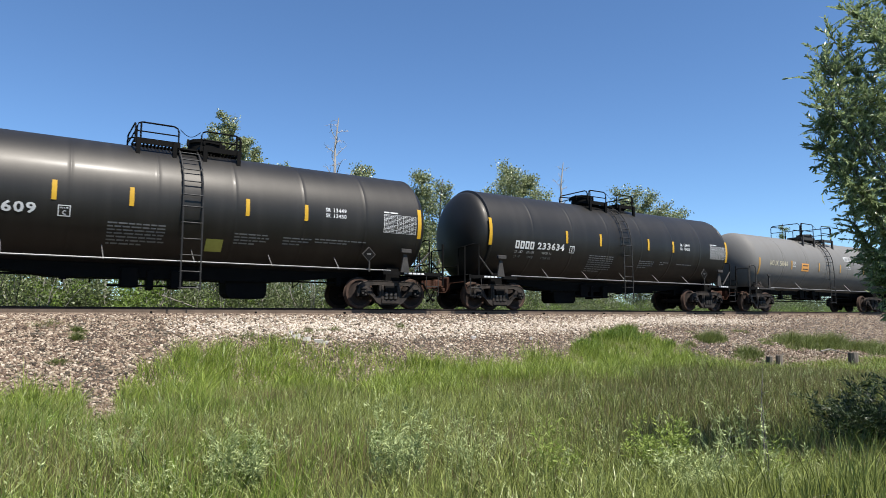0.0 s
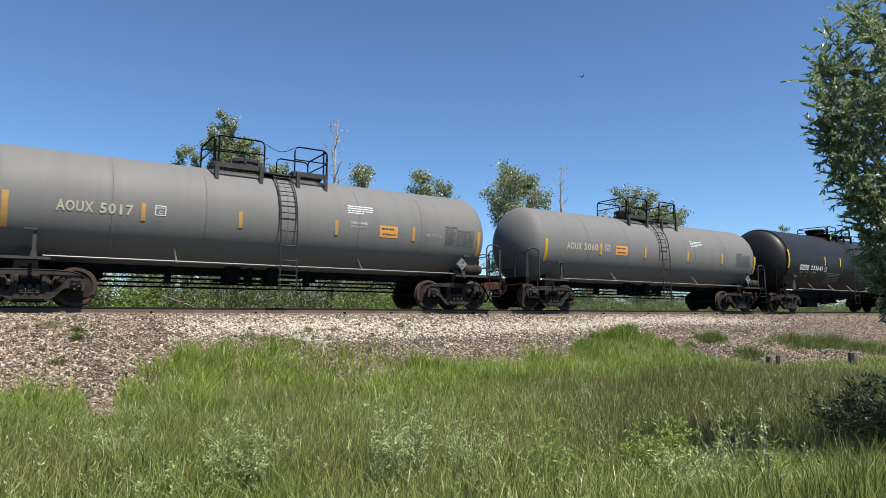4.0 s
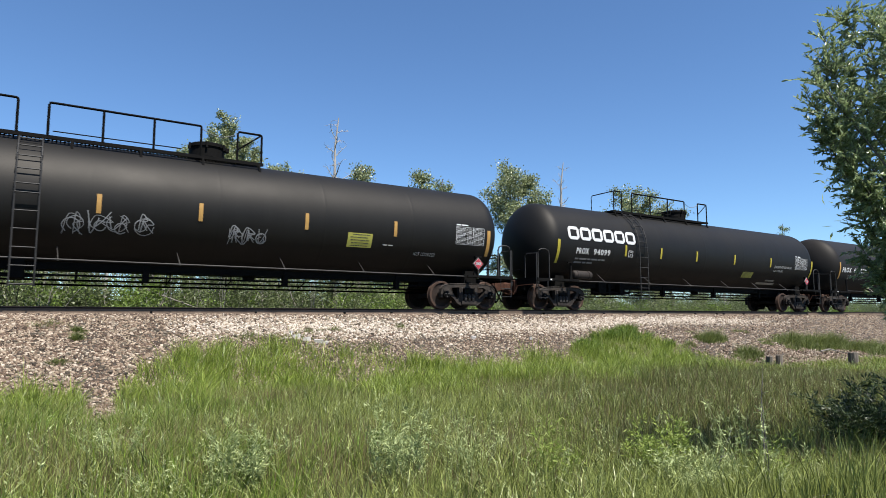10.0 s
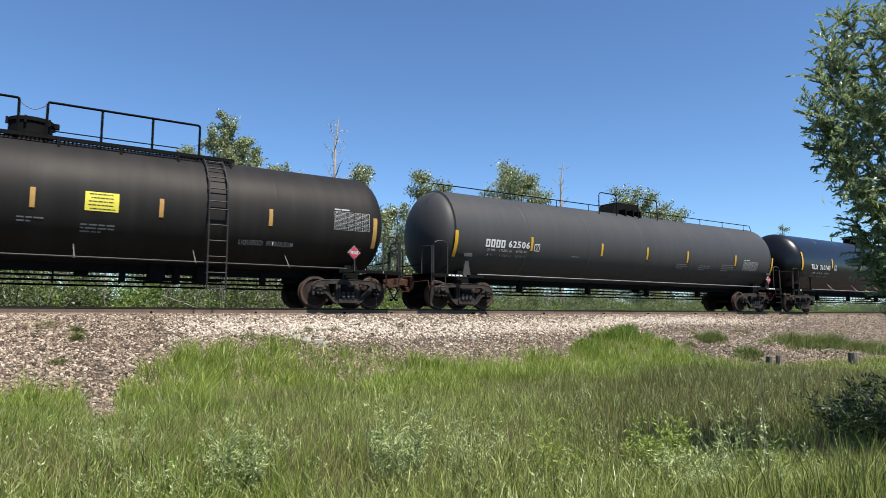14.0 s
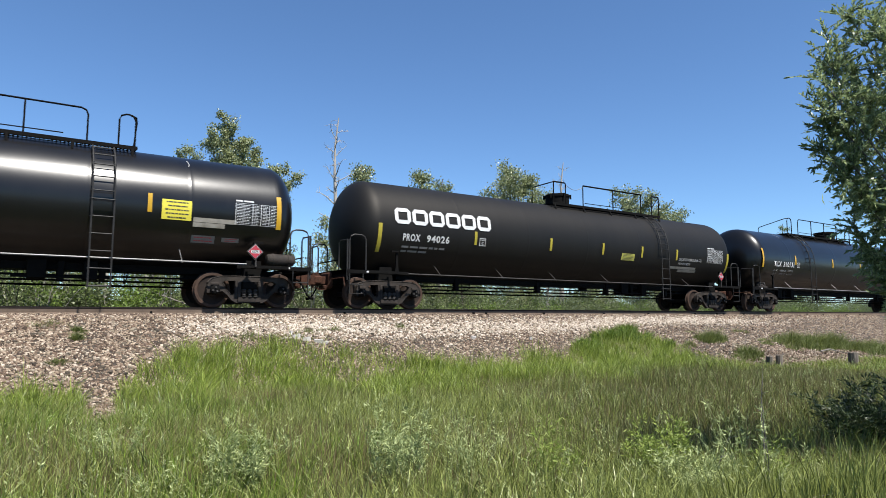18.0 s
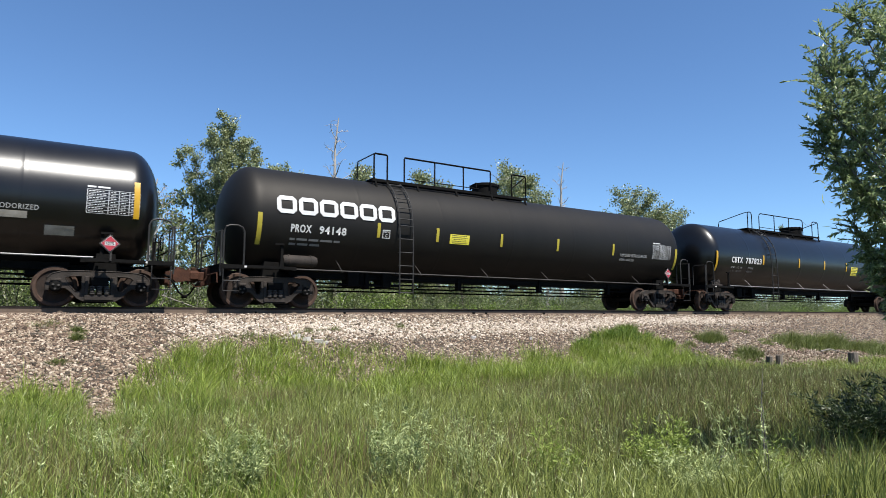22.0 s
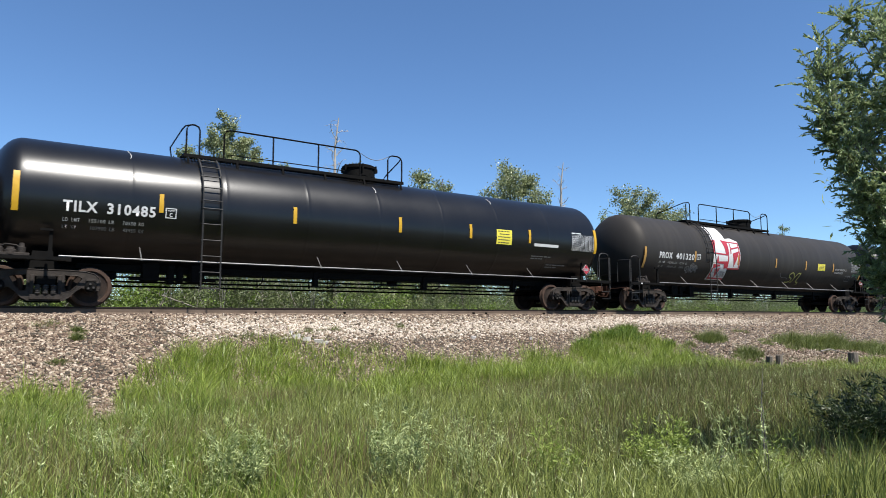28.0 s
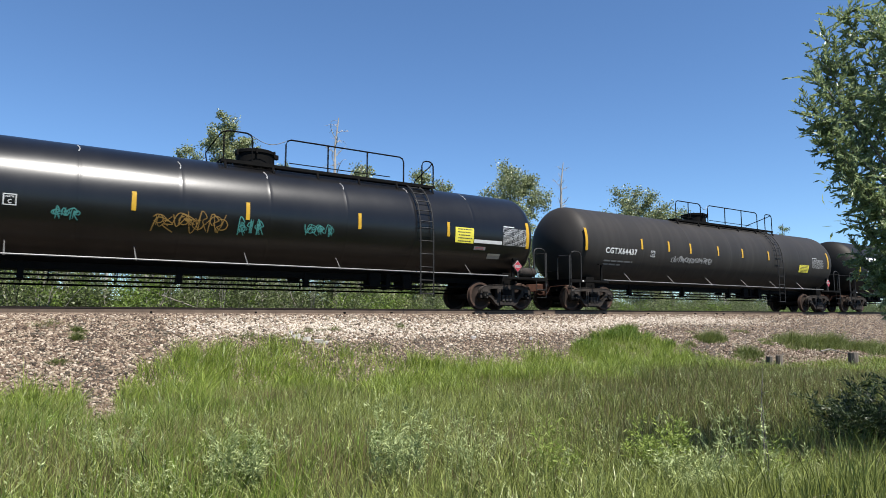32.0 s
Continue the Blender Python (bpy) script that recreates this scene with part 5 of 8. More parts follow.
    dict(r=1.504, zc=2.438, head=0.72, paint='gloss', kind='long', inset=0.78, rings=8, z=(2.09, 2.54), ends=(1.69, 2.56), yellow=YELLOW, ladder=5.47,
         platform=(4.8, 11.52), gate=(5.2, 5.83), dome=(10.22, 0.55), table=(18.1, 2.0, 1.1, 0.54), placard=(18.6, 1.42, 'red'),
         brackets=(3.74, 8.31, 10.89, 13.48, 16.08), label='glossy black pressure tank car with bright yellow stripes',
         stripes=(1.18, 4.8, 7.96, 10.43, 12.73, 15.79, 19.27), number=('CBTX  787823', 2.27, 4.63, 2.11, 0.29),
         weights=('LD MT   162 000        73500KG', 'LT WT   101 000        45800 KG', 2.3, 4.03), yellow_box=(13.28, 13.98, 1.89, 2.34), bright=True,
         bars=((16.31, 17.5, 2.17, 2.3), (15.89, 18.03, 2.02, 2.13)), pinkish=((15.95, 16.54, 1.6, 1.94),), gear=0, prints=((16.65, 1.82, 1.0, 2),)),
    dict(r=1.504, zc=2.438, head=0.8, paint='matte', kind='long', inset=0.78, rings=6, z=(2.01, 2.44), ends=(1.61, 2.45), yellow=OLD_YELLOW, ladder=5.61,
         platform=(5.01, 11.24), gate=(5.51, 6.13), dome=(9.92, 0.5), table=(17.14, 2.0, 1.11, 0.55), placard=(17.87, 1.42, 'red'),
         brackets=(3.52, 6.16, 8.75, 11.42, 13.8, 16.23), logo=(1.71, 2.48, 3.68, 0.49), label='matte black pressure tank car with a white logo and colourful graffiti',
         stripes=(1.23, 4.77, 6.87, 9.47, 12.01, 14.71, 18.49), number=('PROX  93577', 2.11, 3.82, 1.96, 0.24), plate=(4.97, 1.95), gear=0,
         tags=((3.93, 5.4, 1.56, 2.09, 'w'), (6.05, 6.71, 1.71, 2.28, 't'), (6.91, 9.27, 1.77, 2.35, 'w'), (10.03, 11.71, 1.85, 2.49, 'g'), (9.32, 10.05, 1.42, 1.94, 'w'), (12.08, 15.79, 1.41, 2.33, 'T'))),
    dict(r=1.504, zc=2.438, head=0.72, paint='gloss', kind='long', inset=0.78, rings=8, z=(2.21, 2.67), ends=(2.01, 2.9), yellow=YELLOW, ladder=5.4,
         platform=(4.81, 11.36), gate=(5.19, 5.82), dome=(10.19, 0.55), table=(18.0, 2.08, 1.09, 0.56), placard=(18.58, 1.39, 'red'),
         brackets=(3.75, 8.32, 10.9, 13.49, 16.09), label='glossy black pressure tank car with bright yellow stripes',
         stripes=(1.27, 4.22, 7.59, 10.87, 13.48, 15.98, 19.18), number=('TILX  310485', 2.17, 4.1, 2.09, 0.28), plate=(4.32, 2.09),
         weights=('LD LMT   155100 LB   70350 KG', 'LT WT     107900 LB   48950 KG', 2.18, 3.87), yellow_box=(14.54, 15.19, 2.1, 2.59), bright=True,
         bars=((16.2, 17.33, 2.12, 2.22),), gear=0, prints=((16.15, 1.77, 0.9, 2), (16.96, 1.51, 0.9, 2))),
    dict(r=1.504, zc=2.438, head=0.8, paint='dusty', kind='long', inset=0.78, rings=6, z=(2.01, 2.44), ends=(1.64, 2.46), yellow=OLD_ORANGE, ladder=5.28,
         platform=(4.69, 11.23), gate=(5.01, 5.63), dome=(10.0, 0.55), table=(17.96, 2.07, 1.06, 0.54), placard=(18.65, 1.45, 'red'),
         brackets=(3.65, 6.28, 8.86, 11.52, 13.89, 16.3), label='dusty black pressure tank car with a red and white mural',
         frame_box=(17.45, 17.96, 1.57, 1.86), stripes=(1.07, 4.27, 7.39, 10.52, 13.24, 15.97, 18.95), number=('PROX  401320', 1.94, 4.2, 2.07, 0.28), plate=(4.37, 2.09),
         weights=('LD LMT   162000 LB   73500 KG', 'LT WT     101000 LB   45800 KG', 1.97, 3.78), yellow_box=(14.41, 15.12, 2.03, 2.37), bright=True, mural=(5.49, 7.52),
         tags=((11.82, 13.08, 1.28, 1.85, 'y'), (3.75, 4.55, 1.50, 1.95, 'd')), cargo=('LIQUEFIED PETROLEUM GAS', 16.15, 17.4, 2.09, 0.12), cargo_low=('NON-ODORIZED', 16.15, 17.05, 1.93, 0.11),
         gear=0),
    dict(r=1.504, zc=2.438, head=0.72, paint='gloss', kind='long', inset=0.78, rings=8, z=(2.21, 2.67), ends=(2.01, 2.9), yellow=YELLOW, ladder=15.17,
         platform=(9.19, 15.97), gate=(10.01, 10.96), dome=(10.33, 0.58), table=(18.27, 2.08, 1.1, 0.55), placard=(18.78, 1.38, 'red'),
         brackets=(4.47, 7.06, 9.71, 12.32, 16.88), label='glossy black pressure tank car with bright yellow stripes',
         stripes=(1.45, 4.34, 7.04, 9.74, 12.96, 16.04, 19.31), number=('TILX  310482', 2.27, 4.19, 2.09, 0.28), plate=(4.48, 2.11),
         weights=('LD LMT   154600 LB   70150 KG', 'LT WT     108400 LB   49150 KG', 2.35, 4.05), yellow_box=(16.31, 17.03, 2.05, 2.54), bright=True,
         bars=((17.06, 18.2, 2.08, 2.19),), pinkish=((17.09, 17.55, 1.86, 1.97),), pale=((17.7, 18.21, 1.61, 1.77),),
         tags=((5.39, 5.94, 1.89, 2.22, 't'), (7.47, 9.2, 1.79, 2.37, 'o'), (9.54, 10.13, 1.78, 2.28, 't'), (11.32, 12.22, 1.91, 2.3, 't')), tank_air=(18.92, 19.73)),
    dict(r=1.504, zc=2.438, head=0.8, paint='dusty', kind='long', inset=0.78, rings=6, z=(2.33, 2.75), ends=(2.13, 2.97), yellow=YELLOW, ladder=14.13,
         platform=(7.47, 15.11), gate=(9.28, 9.8), dome=(9.92, 0.55), table=(17.31, 2.13, 1.08, 0.42), placard=(18.63, 1.4, 'red'),
         brackets=(3.64, 6.28, 8.87, 11.55, 13.94, 16.37), label='dull black pressure tank car with a long top walkway',
         stripes=(1.27, 4.34, 6.0, 7.42, 9.37, 11.21, 13.34, 18.89), number=('CGTX64437', 2.29, 4.06, 2.09, 0.25), plate=(4.88, 2.06),
         tags=((6.2, 9.01, 1.92, 2.2, 'w'),), yellow_box=(16.11, 17.0, 1.88, 2.24), bright=True),
    dict(r=1.504, zc=2.438, head=0.8, paint='matte', kind='long', inset=0.78, rings=6, z=(2.01, 2.45), ends=(1.61, 2.46), yellow=OLD_YELLOW, ladder=5.88,
         platform=(5.57, 11.86), gate=(6.08, 6.7), dome=(10.53, 0.5), table=(17.6, 2.0, 1.2, 0.55), placard=(18.24, 1.42, 'red'),
         brackets=(3.72, 6.38, 9.0, 11.7, 14.11, 16.56), logo=(2.11, 2.49, 3.72, 0.48), label='matte black pressure tank car with a large white logo',
         stripes=(1.57, 5.15, 7.28, 9.66, 12.45, 15.4, 19.18), number=('', 2.44, 4.24, 1.99, 0.24), blocks=(2.46, 3.17), plate=None),
]
SPRAY = {"w": SPRAY_WHITE, "t": SPRAY_TEAL, "T": SPRAY_TEAL, "g": SPRAY_WHITE, "o": SPRAY_GOLD, "d": DIM_WHITE}


def painted_shape(car, c, pts, mat, off, label=""):
    """A flat sprayed shape with corners (s, z), bent to the tank's side."""
    bm = bmesh.new()
    bm.faces.new([bm.verts.new((x, 0, z)) for x, z in pts])
    lo, hi = min(p[1] for p in pts), max(p[1] for p in pts)
    cuts = int((hi - lo) / 0.12)
    for k in range(1, cuts + 1):
        bmesh.ops.bisect_plane(bm, geom=bm.verts[:] + bm.edges[:] + bm.faces[:], plane_co=(0, 0, lo + (hi - lo) * k / (cuts + 1)), plane_no=(0, 0, 1))
    bmesh.ops.triangulate(bm, faces=bm.faces[:])
    for v in bm.verts:
        v.co = on_tank(c, v.co.x, v.co.z, off)
    part("spray_shape", bm, mat, car, label)


def add_mural(car, c):
    """A sprayed red and white piece: a white ground with red letter-like bands on it."""
    painted_shape(car, c, [(5.65, 3.69), (6.62, 3.67), (6.61, 3.15), (7.05, 3.2), (7.52, 3.07), (7.54, 2.39), (7.54, 1.83), (6.65, 1.82), (6.75, 1.31), (5.49, 1.32), (5.54, 1.86), (5.56, 3.03)], WHITE, 0.010, "white sprayed ground")
    upper = [[(5.56, 3.03), (5.81, 3.06), (5.58, 2.48), (5.53, 2.5)],
             [(6.21, 3.07), (6.64, 3.03), (6.58, 2.43), (6.43, 2.45), (6.36, 2.78)],
             [(5.55, 2.48), (6.58, 2.44), (6.58, 2.38), (5.55, 2.42)],
             [(5.84, 2.41), (5.94, 2.11), (5.78, 2.1)],
             [(5.78, 2.09), (6.6, 2.13), (6.61, 1.85), (6.4, 1.79), (6.33, 2.0), (5.79, 2.01)],
             [(5.58, 1.97), (6.09, 1.96), (6.1, 1.91), (5.64, 1.78)],
             [(5.77, 1.76), (6.16, 1.82), (5.98, 1.41)],
             [(5.56, 1.42), (6.71, 1.39), (6.74, 1.33), (5.55, 1.35)]]
    lower = [[(5.56, 1.79), (5.64, 1.79), (5.65, 1.35), (5.55, 1.35)],
             [(6.8, 2.96), (6.85, 2.96), (6.85, 2.48), (6.78, 2.48)],
             [(6.84, 2.73), (7.45, 2.83), (7.44, 2.77), (6.84, 2.66)],
             [(6.94, 2.49), (7.45, 2.63), (7.08, 1.9)],
             [(7.42, 3.01), (7.49, 3.01), (7.51, 1.86), (7.44, 1.85)],
             [(6.66, 1.84), (7.51, 1.86), (7.53, 1.8), (6.68, 1.78)],
             [(6.67, 3.03), (7.46, 3.01), (7.45, 2.96), (6.66, 2.98)],
             [(6.59, 3.02), (6.65, 3.03), (6.67, 1.81), (6.6, 1.8)]]
    for pts in upper + lower:
        painted_shape(car, c, pts, RED, 0.018, "red sprayed band")
    for k, pts in enumerate(([(0.0, 0.0), (0.02, 1.0), (0.18, 0.95), (0.16, 0.6), (0.02, 0.5), (0.2, 0.0)], [(0.3, 0.0), (0.32, 0.95)],
                             [(0.6, 0.9), (0.44, 0.7), (0.42, 0.2), (0.56, 0.05), (0.64, 0.5), (0.6, 0.9)], [(0.72, 0.9), (0.74, 0.15), (0.86, 0.1), (0.9, 0.9), (0.94, 0.0)])):
        bm = bmesh.new()
        stroke(bm, c, [(6.16 + 0.48 * u, 1.44 + 0.27 * v) for u, v in pts], 0.018, 0.026)
        part("spray_stroke", bm, DARK_INK, car, "thin black signature stroke")


def add_car(number, c):
    length = STARTS[number + 1] - STARTS[number]
    front, back = END_SHIFT[number], length + END_SHIFT[number + 1]
    c["tank"] = (front + c["inset"], back - c["inset"])
    c["zc"] += TANK_LIFT
    car = new("tank_car")
    car.matrix_basis = pose(STARTS[number], TRACK_Y, 0)
    add_tank(car, c)
    if c["paint"] == "grey":
        for k in range(1, c["rings"]):
            s = c["tank"][0] + c["head"] + (c["tank"][1] - c["tank"][0] - 2 * c["head"]) * k / c["rings"]
            bm = bmesh.new()
            patch(bm, c, s - 0.007, s + 0.007, c["zc"] - 0.75, c["zc"] + c["r"] * 0.97, 0.005, 16)
            part("weld_seam", bm, GRIME, car, "dirty weld seam round the tank")
    if c["paint"] == "gloss":
        rng = random.Random(number)
        span = c["tank"][1] - c["tank"][0] - 2 * c["head"]
        for k in range(1, c["rings"]):
            if rng.random() < 0.7:
                q = c["tank"][0] + c["head"] + span * k / c["rings"]
                z0 = c["zc"] - TANK_LIFT + c["r"] * rng.uniform(0.62, 0.78)
                bm = bmesh.new()
                stroke(bm, c, [(q - 0.02, z0), (q + 0.01, z0 + 0.08), (q - 0.005, z0 + 0.16), (q - 0.04, z0 + rng.uniform(0.20, 0.30))], rng.uniform(0.014, 0.026))
                part("paint_scuff", bm, GREY_WHITE, car, "pale scuff on a weld seam")
    for s in (front + 2.1, back - 2.1):
        add_truck(car, s, number)
    for turn, s in ((0, front), (180, back)):
        add_end(car, c, s, turn)
    place("brake_wheel", shared(("brake_wheel",), build_brake_wheel, BLACK_STEEL), car, (back - 0.55, 0.45, 1.75), 180, "black spoked brake wheel")
    add_side_rail(car, c, front + 2.3, back - 2.3, 1.04 if c["paint"] == "matte" else 1.12, c["brackets"])
    add_under_gear(car, c, front + 3.5, back - 3.5, 1 if c["paint"] == "satin" else 3)
    if c["ladder"]:
        add_ladder(car, c, c["ladder"])
    if c["kind"] == "short":
        add_twin_platform(car, c, c["ladder"], *c["platforms"], c["dome"][0])
        add_dome(car, c, c["dome"][0], c["dome"][1], 0.40, mat=GREY_STEEL if c["paint"] == "grey" else BLACK_STEEL)
    elif c["kind"] == "long":
        add_long_platform(car, c, *c["platform"], c["ladder"], c["dome"][0], c["gate"])
        add_dome(car, c, c["dome"][0], c["dome"][1] * 0.92, 0.48)
    else:
        add_dome(car, c, c["dome"][0], c["dome"][1], 0.42, square=True)
        top = c["zc"] + c["r"]
        for y in (-0.62,):
            bm = bmesh.new()
            tube(bm, [(0.9, y, top - 0.12), (1.0, y, top + 0.12), (9.3, y, top + 0.12)], 0.018, 6)
            for k in range(5):
                tube(bm, [(1.4 + 1.7 * k, y, top + 0.12), (1.4 + 1.7 * k, y, top - 0.2)], 0.014, 5)
            part("top_rail", bm, BLACK_STEEL, car)
            bm = bmesh.new()
            tube(bm, [(11.6, y, top + 0.12), (19.2, y, top + 0.12), (19.35, y, top - 0.12)], 0.018, 6)
            for k in range(5):
                tube(bm, [(11.9 + 1.7 * k, y, top + 0.12), (11.9 + 1.7 * k, y, top - 0.2)], 0.014, 5)
            part("top_rail", bm, BLACK_STEEL, car)
        for a, b in ((8.6, 9.6), (10.9, 12.1)):
            bm = bmesh.new()
            loop_rail(bm, (a, -0.8), (b, -0.8), top - 0.25, top + 0.62)
            part("hand_rail", bm, BLACK_STEEL, car)
    marks = c["stripes"]
    for k, s in enumerate(marks):
        end = k in (0, len(marks) - 1)
        z0, z1 = c["ends"] if end else c["z"]
        add_stripes(car, c, [(s, z0, z1, 0.125 if end else 0.10)], c["yellow"], "yellow reflective stripe" if c["yellow"] is YELLOW else "dirty faded reflective stripe")
    ink = c.get("ink", CREAM if c["paint"] == "grey" else WHITE)
    text, a, b, z, h = c["number"]
    if text:
        mark, _, digits = text.partition("  ") if "  " in text else text.partition(" ")
        w = b - a
        if digits:
            start = (0.50 if len(digits) == 5 else 0.46) if len(digits) > 4 else 0.55
            letters(c, mark, a, z, h, w * (0.36 if len(digits) > 4 else 0.47), ink, car, "owner_letters")
            letters(c, digits, a + w * start, z, h, w * (1 - start), ink, car, "car_number")
        else:
            letters(c, text, a, z, h, w, ink, car, "car_number")
    if c.get("blocks"):
        mark_blocks(car, c, c["blocks"][0], 2.0 if c["kind"] == "short" else 1.98, c["blocks"][1] - c["blocks"][0], 0.26)
    if c.get("plate"):
        frame_mark(car, c, *c["plate"], 0.25, GREY_WHITE if c["paint"] == "brown" else WHITE)
    if c.get("weights"):
        one, two, a, b = c["weights"]
        spread_words(c, one, a, 1.86, 0.095, b - a, GREY_WHITE, car, "weight_mark", 0.01)
        spread_words(c, two, a, 1.70, 0.095, b - a, DIM_WHITE, car, "weight_mark", 0.01)
    elif c["kind"] != "short":
        fine_print(car, c, c["number"][1], 1.78, 1.6, 2, 0.075, DIM_WHITE, number)
    for i, (s, z, w, n) in enumerate(c.get("prints", ())):
        fine_print(car, c, s, z, w, n, 0.045, DIM_WHITE, number * 7 + i)
    for i, (s, z, w, n) in enumerate(c.get("white", ())):
        fine_print(car, c, s, z + 0.04 * n, w, n, 0.04, WHITE, number * 5 + i)
    if c.get("consult"):
        s, z = c["consult"]
        letters(c, "CONSULT OWNER", s, z + 0.10, 0.075, 0.52, WHITE, car, "notice", 0.015)
        letters(c, "BEFORE REPAIRING", s, z - 0.01, 0.065, 0.54, GREY_WHITE, car, "notice", 0.015)
    if c.get("serial"):
        s, z = c["serial"]
        spread_words(c, "SR 13449", s, z + 0.16, 0.125, 0.64, WHITE, car, "serial_mark", 0.03)
        spread_words(c, "SR 13450", s, z, 0.125, 0.64, WHITE, car, "serial_mark", 0.03)
    for key in ("cargo", "cargo_low"):
        if c.get(key):
            text, a, b, z, h = c[key]
            letters(c, text, a, z, h, b - a, GREY_WHITE, car, "cargo_name", 0.015)
    if c.get("sticker"):
        sticker(car, c, *c["sticker"], DULL_YELLOW, label="weathered yellow square sticker")
    if c.get("orange"):
        sticker(car, c, *c["orange"], ORANGE, DARK_INK, 2, "faded orange sticker")
    if c.get("yellow_box"):
        sticker(car, c, *c["yellow_box"], SIGN_YELLOW if c.get("bright") else DULL_YELLOW, DARK_INK, 5, "yellow emergency sticker with small print")
    for q in c.get("pale", ()):
        sticker(car, c, *q, PALE_STICKER, label="dirty cream sticker strip")
    for q in c.get("bars", ()):
        sticker(car, c, *q, WHITE, label="plain white painted bar")
    for q in c.get("pinkish", ()):
        sticker(car, c, *q, DIM_WHITE, RED, 2, "faded grey sticker with red print")
    if c.get("chalk"):
        a, b, z0, z1 = c["chalk"]
        bm = bmesh.new()
        stroke(bm, c, [(a, z1), (a + 0.45, z1 - 0.1), (a + 0.55, z0 + 0.2), (a + 0.25, z0 + 0.1), (a, z1 - 0.25), (a + 0.7, z1 - 0.2), (b, z1), (b - 0.15, z1 - 0.3), (a + 0.6, z0 + 0.2), (a + 0.75, z0), (b - 0.3, z0 + 0.05)], 0.02)
        part("chalk_outline", bm, DIM_WHITE, car, "faint chalked outline")
    for i, (a, b, z0, z1, ink) in enumerate(c.get("tags", ())):
        if ink == "y":
            looped_tag(car, c, a, b, z0, z1)
            continue
        if ink == "T":
            rng = random.Random(9)
            block_piece(car, c, [(a + 0.45 * k, a + 0.45 * k + 0.36, z0 + rng.uniform(0, 0.2), z1 - rng.uniform(0, 0.25), rng.uniform(-0.3, 0.3)) for k in range(7)], SPRAY_TEAL, label="teal sprayed letter shape")
            block_piece(car, c, [(a + 1.5, a + 1.9, z0 + 0.25, z0 + 0.5, 0)], SIGN_YELLOW, off=0.018, label="yellow sprayed spot")
        tag_scrawl(car, c, a, b, z0, z1, SPRAY[ink] if ink != "T" else SPRAY_WHITE, number * 31 + i, max(4, int((b - a) * 5)), 0.035)
    if c.get("mural"):
        add_mural(car, c)
    if c.get("logo"):
        logo_blocks(car, c, *c["logo"])
    spec_table(car, c, *c["table"], DARK_INK if c["paint"] == "grey" else GREY_WHITE if c["paint"] in ("brown", "faded", "dusty") else WHITE)
    if c.get("frame_box"):
        a, b, z0, z1 = c["frame_box"]
        bm = bmesh.new()
        for q in (a, (a + b) / 2, b - 0.02):
            patch(bm, c, q, q + 0.02, z0, z1, 0.008, 3)
        for q in (z0, z1 - 0.02):
            patch(bm, c, a, b, q, q + 0.02, 0.010, 1)
        part("painted_frame", bm, DIM_WHITE, car, "empty painted frame on the tank")
    if c.get("placard"):
        add_placard(car, c, *c["placard"])
    if c.get("tank_air"):
        add_reservoir(car, c, *c["tank_air"])
    if c.get("gear") is not None:
        add_brake_gear(car, c, back if c["gear"] else front, 180 if c["gear"] else 0)
    tagged(car, c["label"], "tank car", group="tank cars of the train")
    return car


TRAIN = [add_car(i, c) for i, c in enumerate(CARS)]
head_scrawl(TRAIN[16], CARS[16], SPRAY_WHITE, 4)


# ---------------------------------------------------------------- stones, grass and trees
RNG = np.random.default_rng(7)
EDGE_X = [-3, 0.2, 0.8, 0.9, 1.2, 1.3, 1.5, 1.9, 2.45, 2.95, 3.7, 5.0, 5.4, 6.2, 6.85, 7.4, 8.2, 9.0, 9.6, 10.9, 11.8, 12.7, 14.2, 15.2, 16.6, 16.9, 17.0, 17.5, 17.9, 18.6, 19.7, 20.7, 23, 30, 50]
EDGE_Y = [12.5, 12.75, 12.6, 9.4, 9.4, 12.0, 12.85, 13.25, 13.7, 14.05, 14.25, 14.4, 14.1, 13.95, 13.65, 13.35, 13.35, 13.25, 12.9, 13.4, 13.3, 13.15, 13.65, 14.05, 14.12, 13.75, 13.3, 12.7, 11.7, 10.9, 10.4, 9.9, 9.8, 10.2, 11.0]


def grass_edge(x):
    """Where the grass stops on the embankment, with a ragged outline."""
    return np.interp(x, EDGE_X, EDGE_Y) + 0.10 * np.sin(x * 7.3) + 0.07 * np.sin(x * 17.1 + 1)


def rock_mat(name, stops, rough=0.95):
    """Broken stone: each stone takes its own tint from a ramp."""
    m = material(name, stops[0], stops[-1], rough=rough, scale=30, fine=120, bump=0.3, spread=1.0, island=0.85)
    ramp = next(n for n in m.node_tree.nodes if n.type == "VALTORGB").color_ramp
    for k, c in enumerate(stops[1:-1]):
        e = ramp.elements.new((k + 1) / (len(stops) - 1))
        e.color = (*c, 1)
    return m


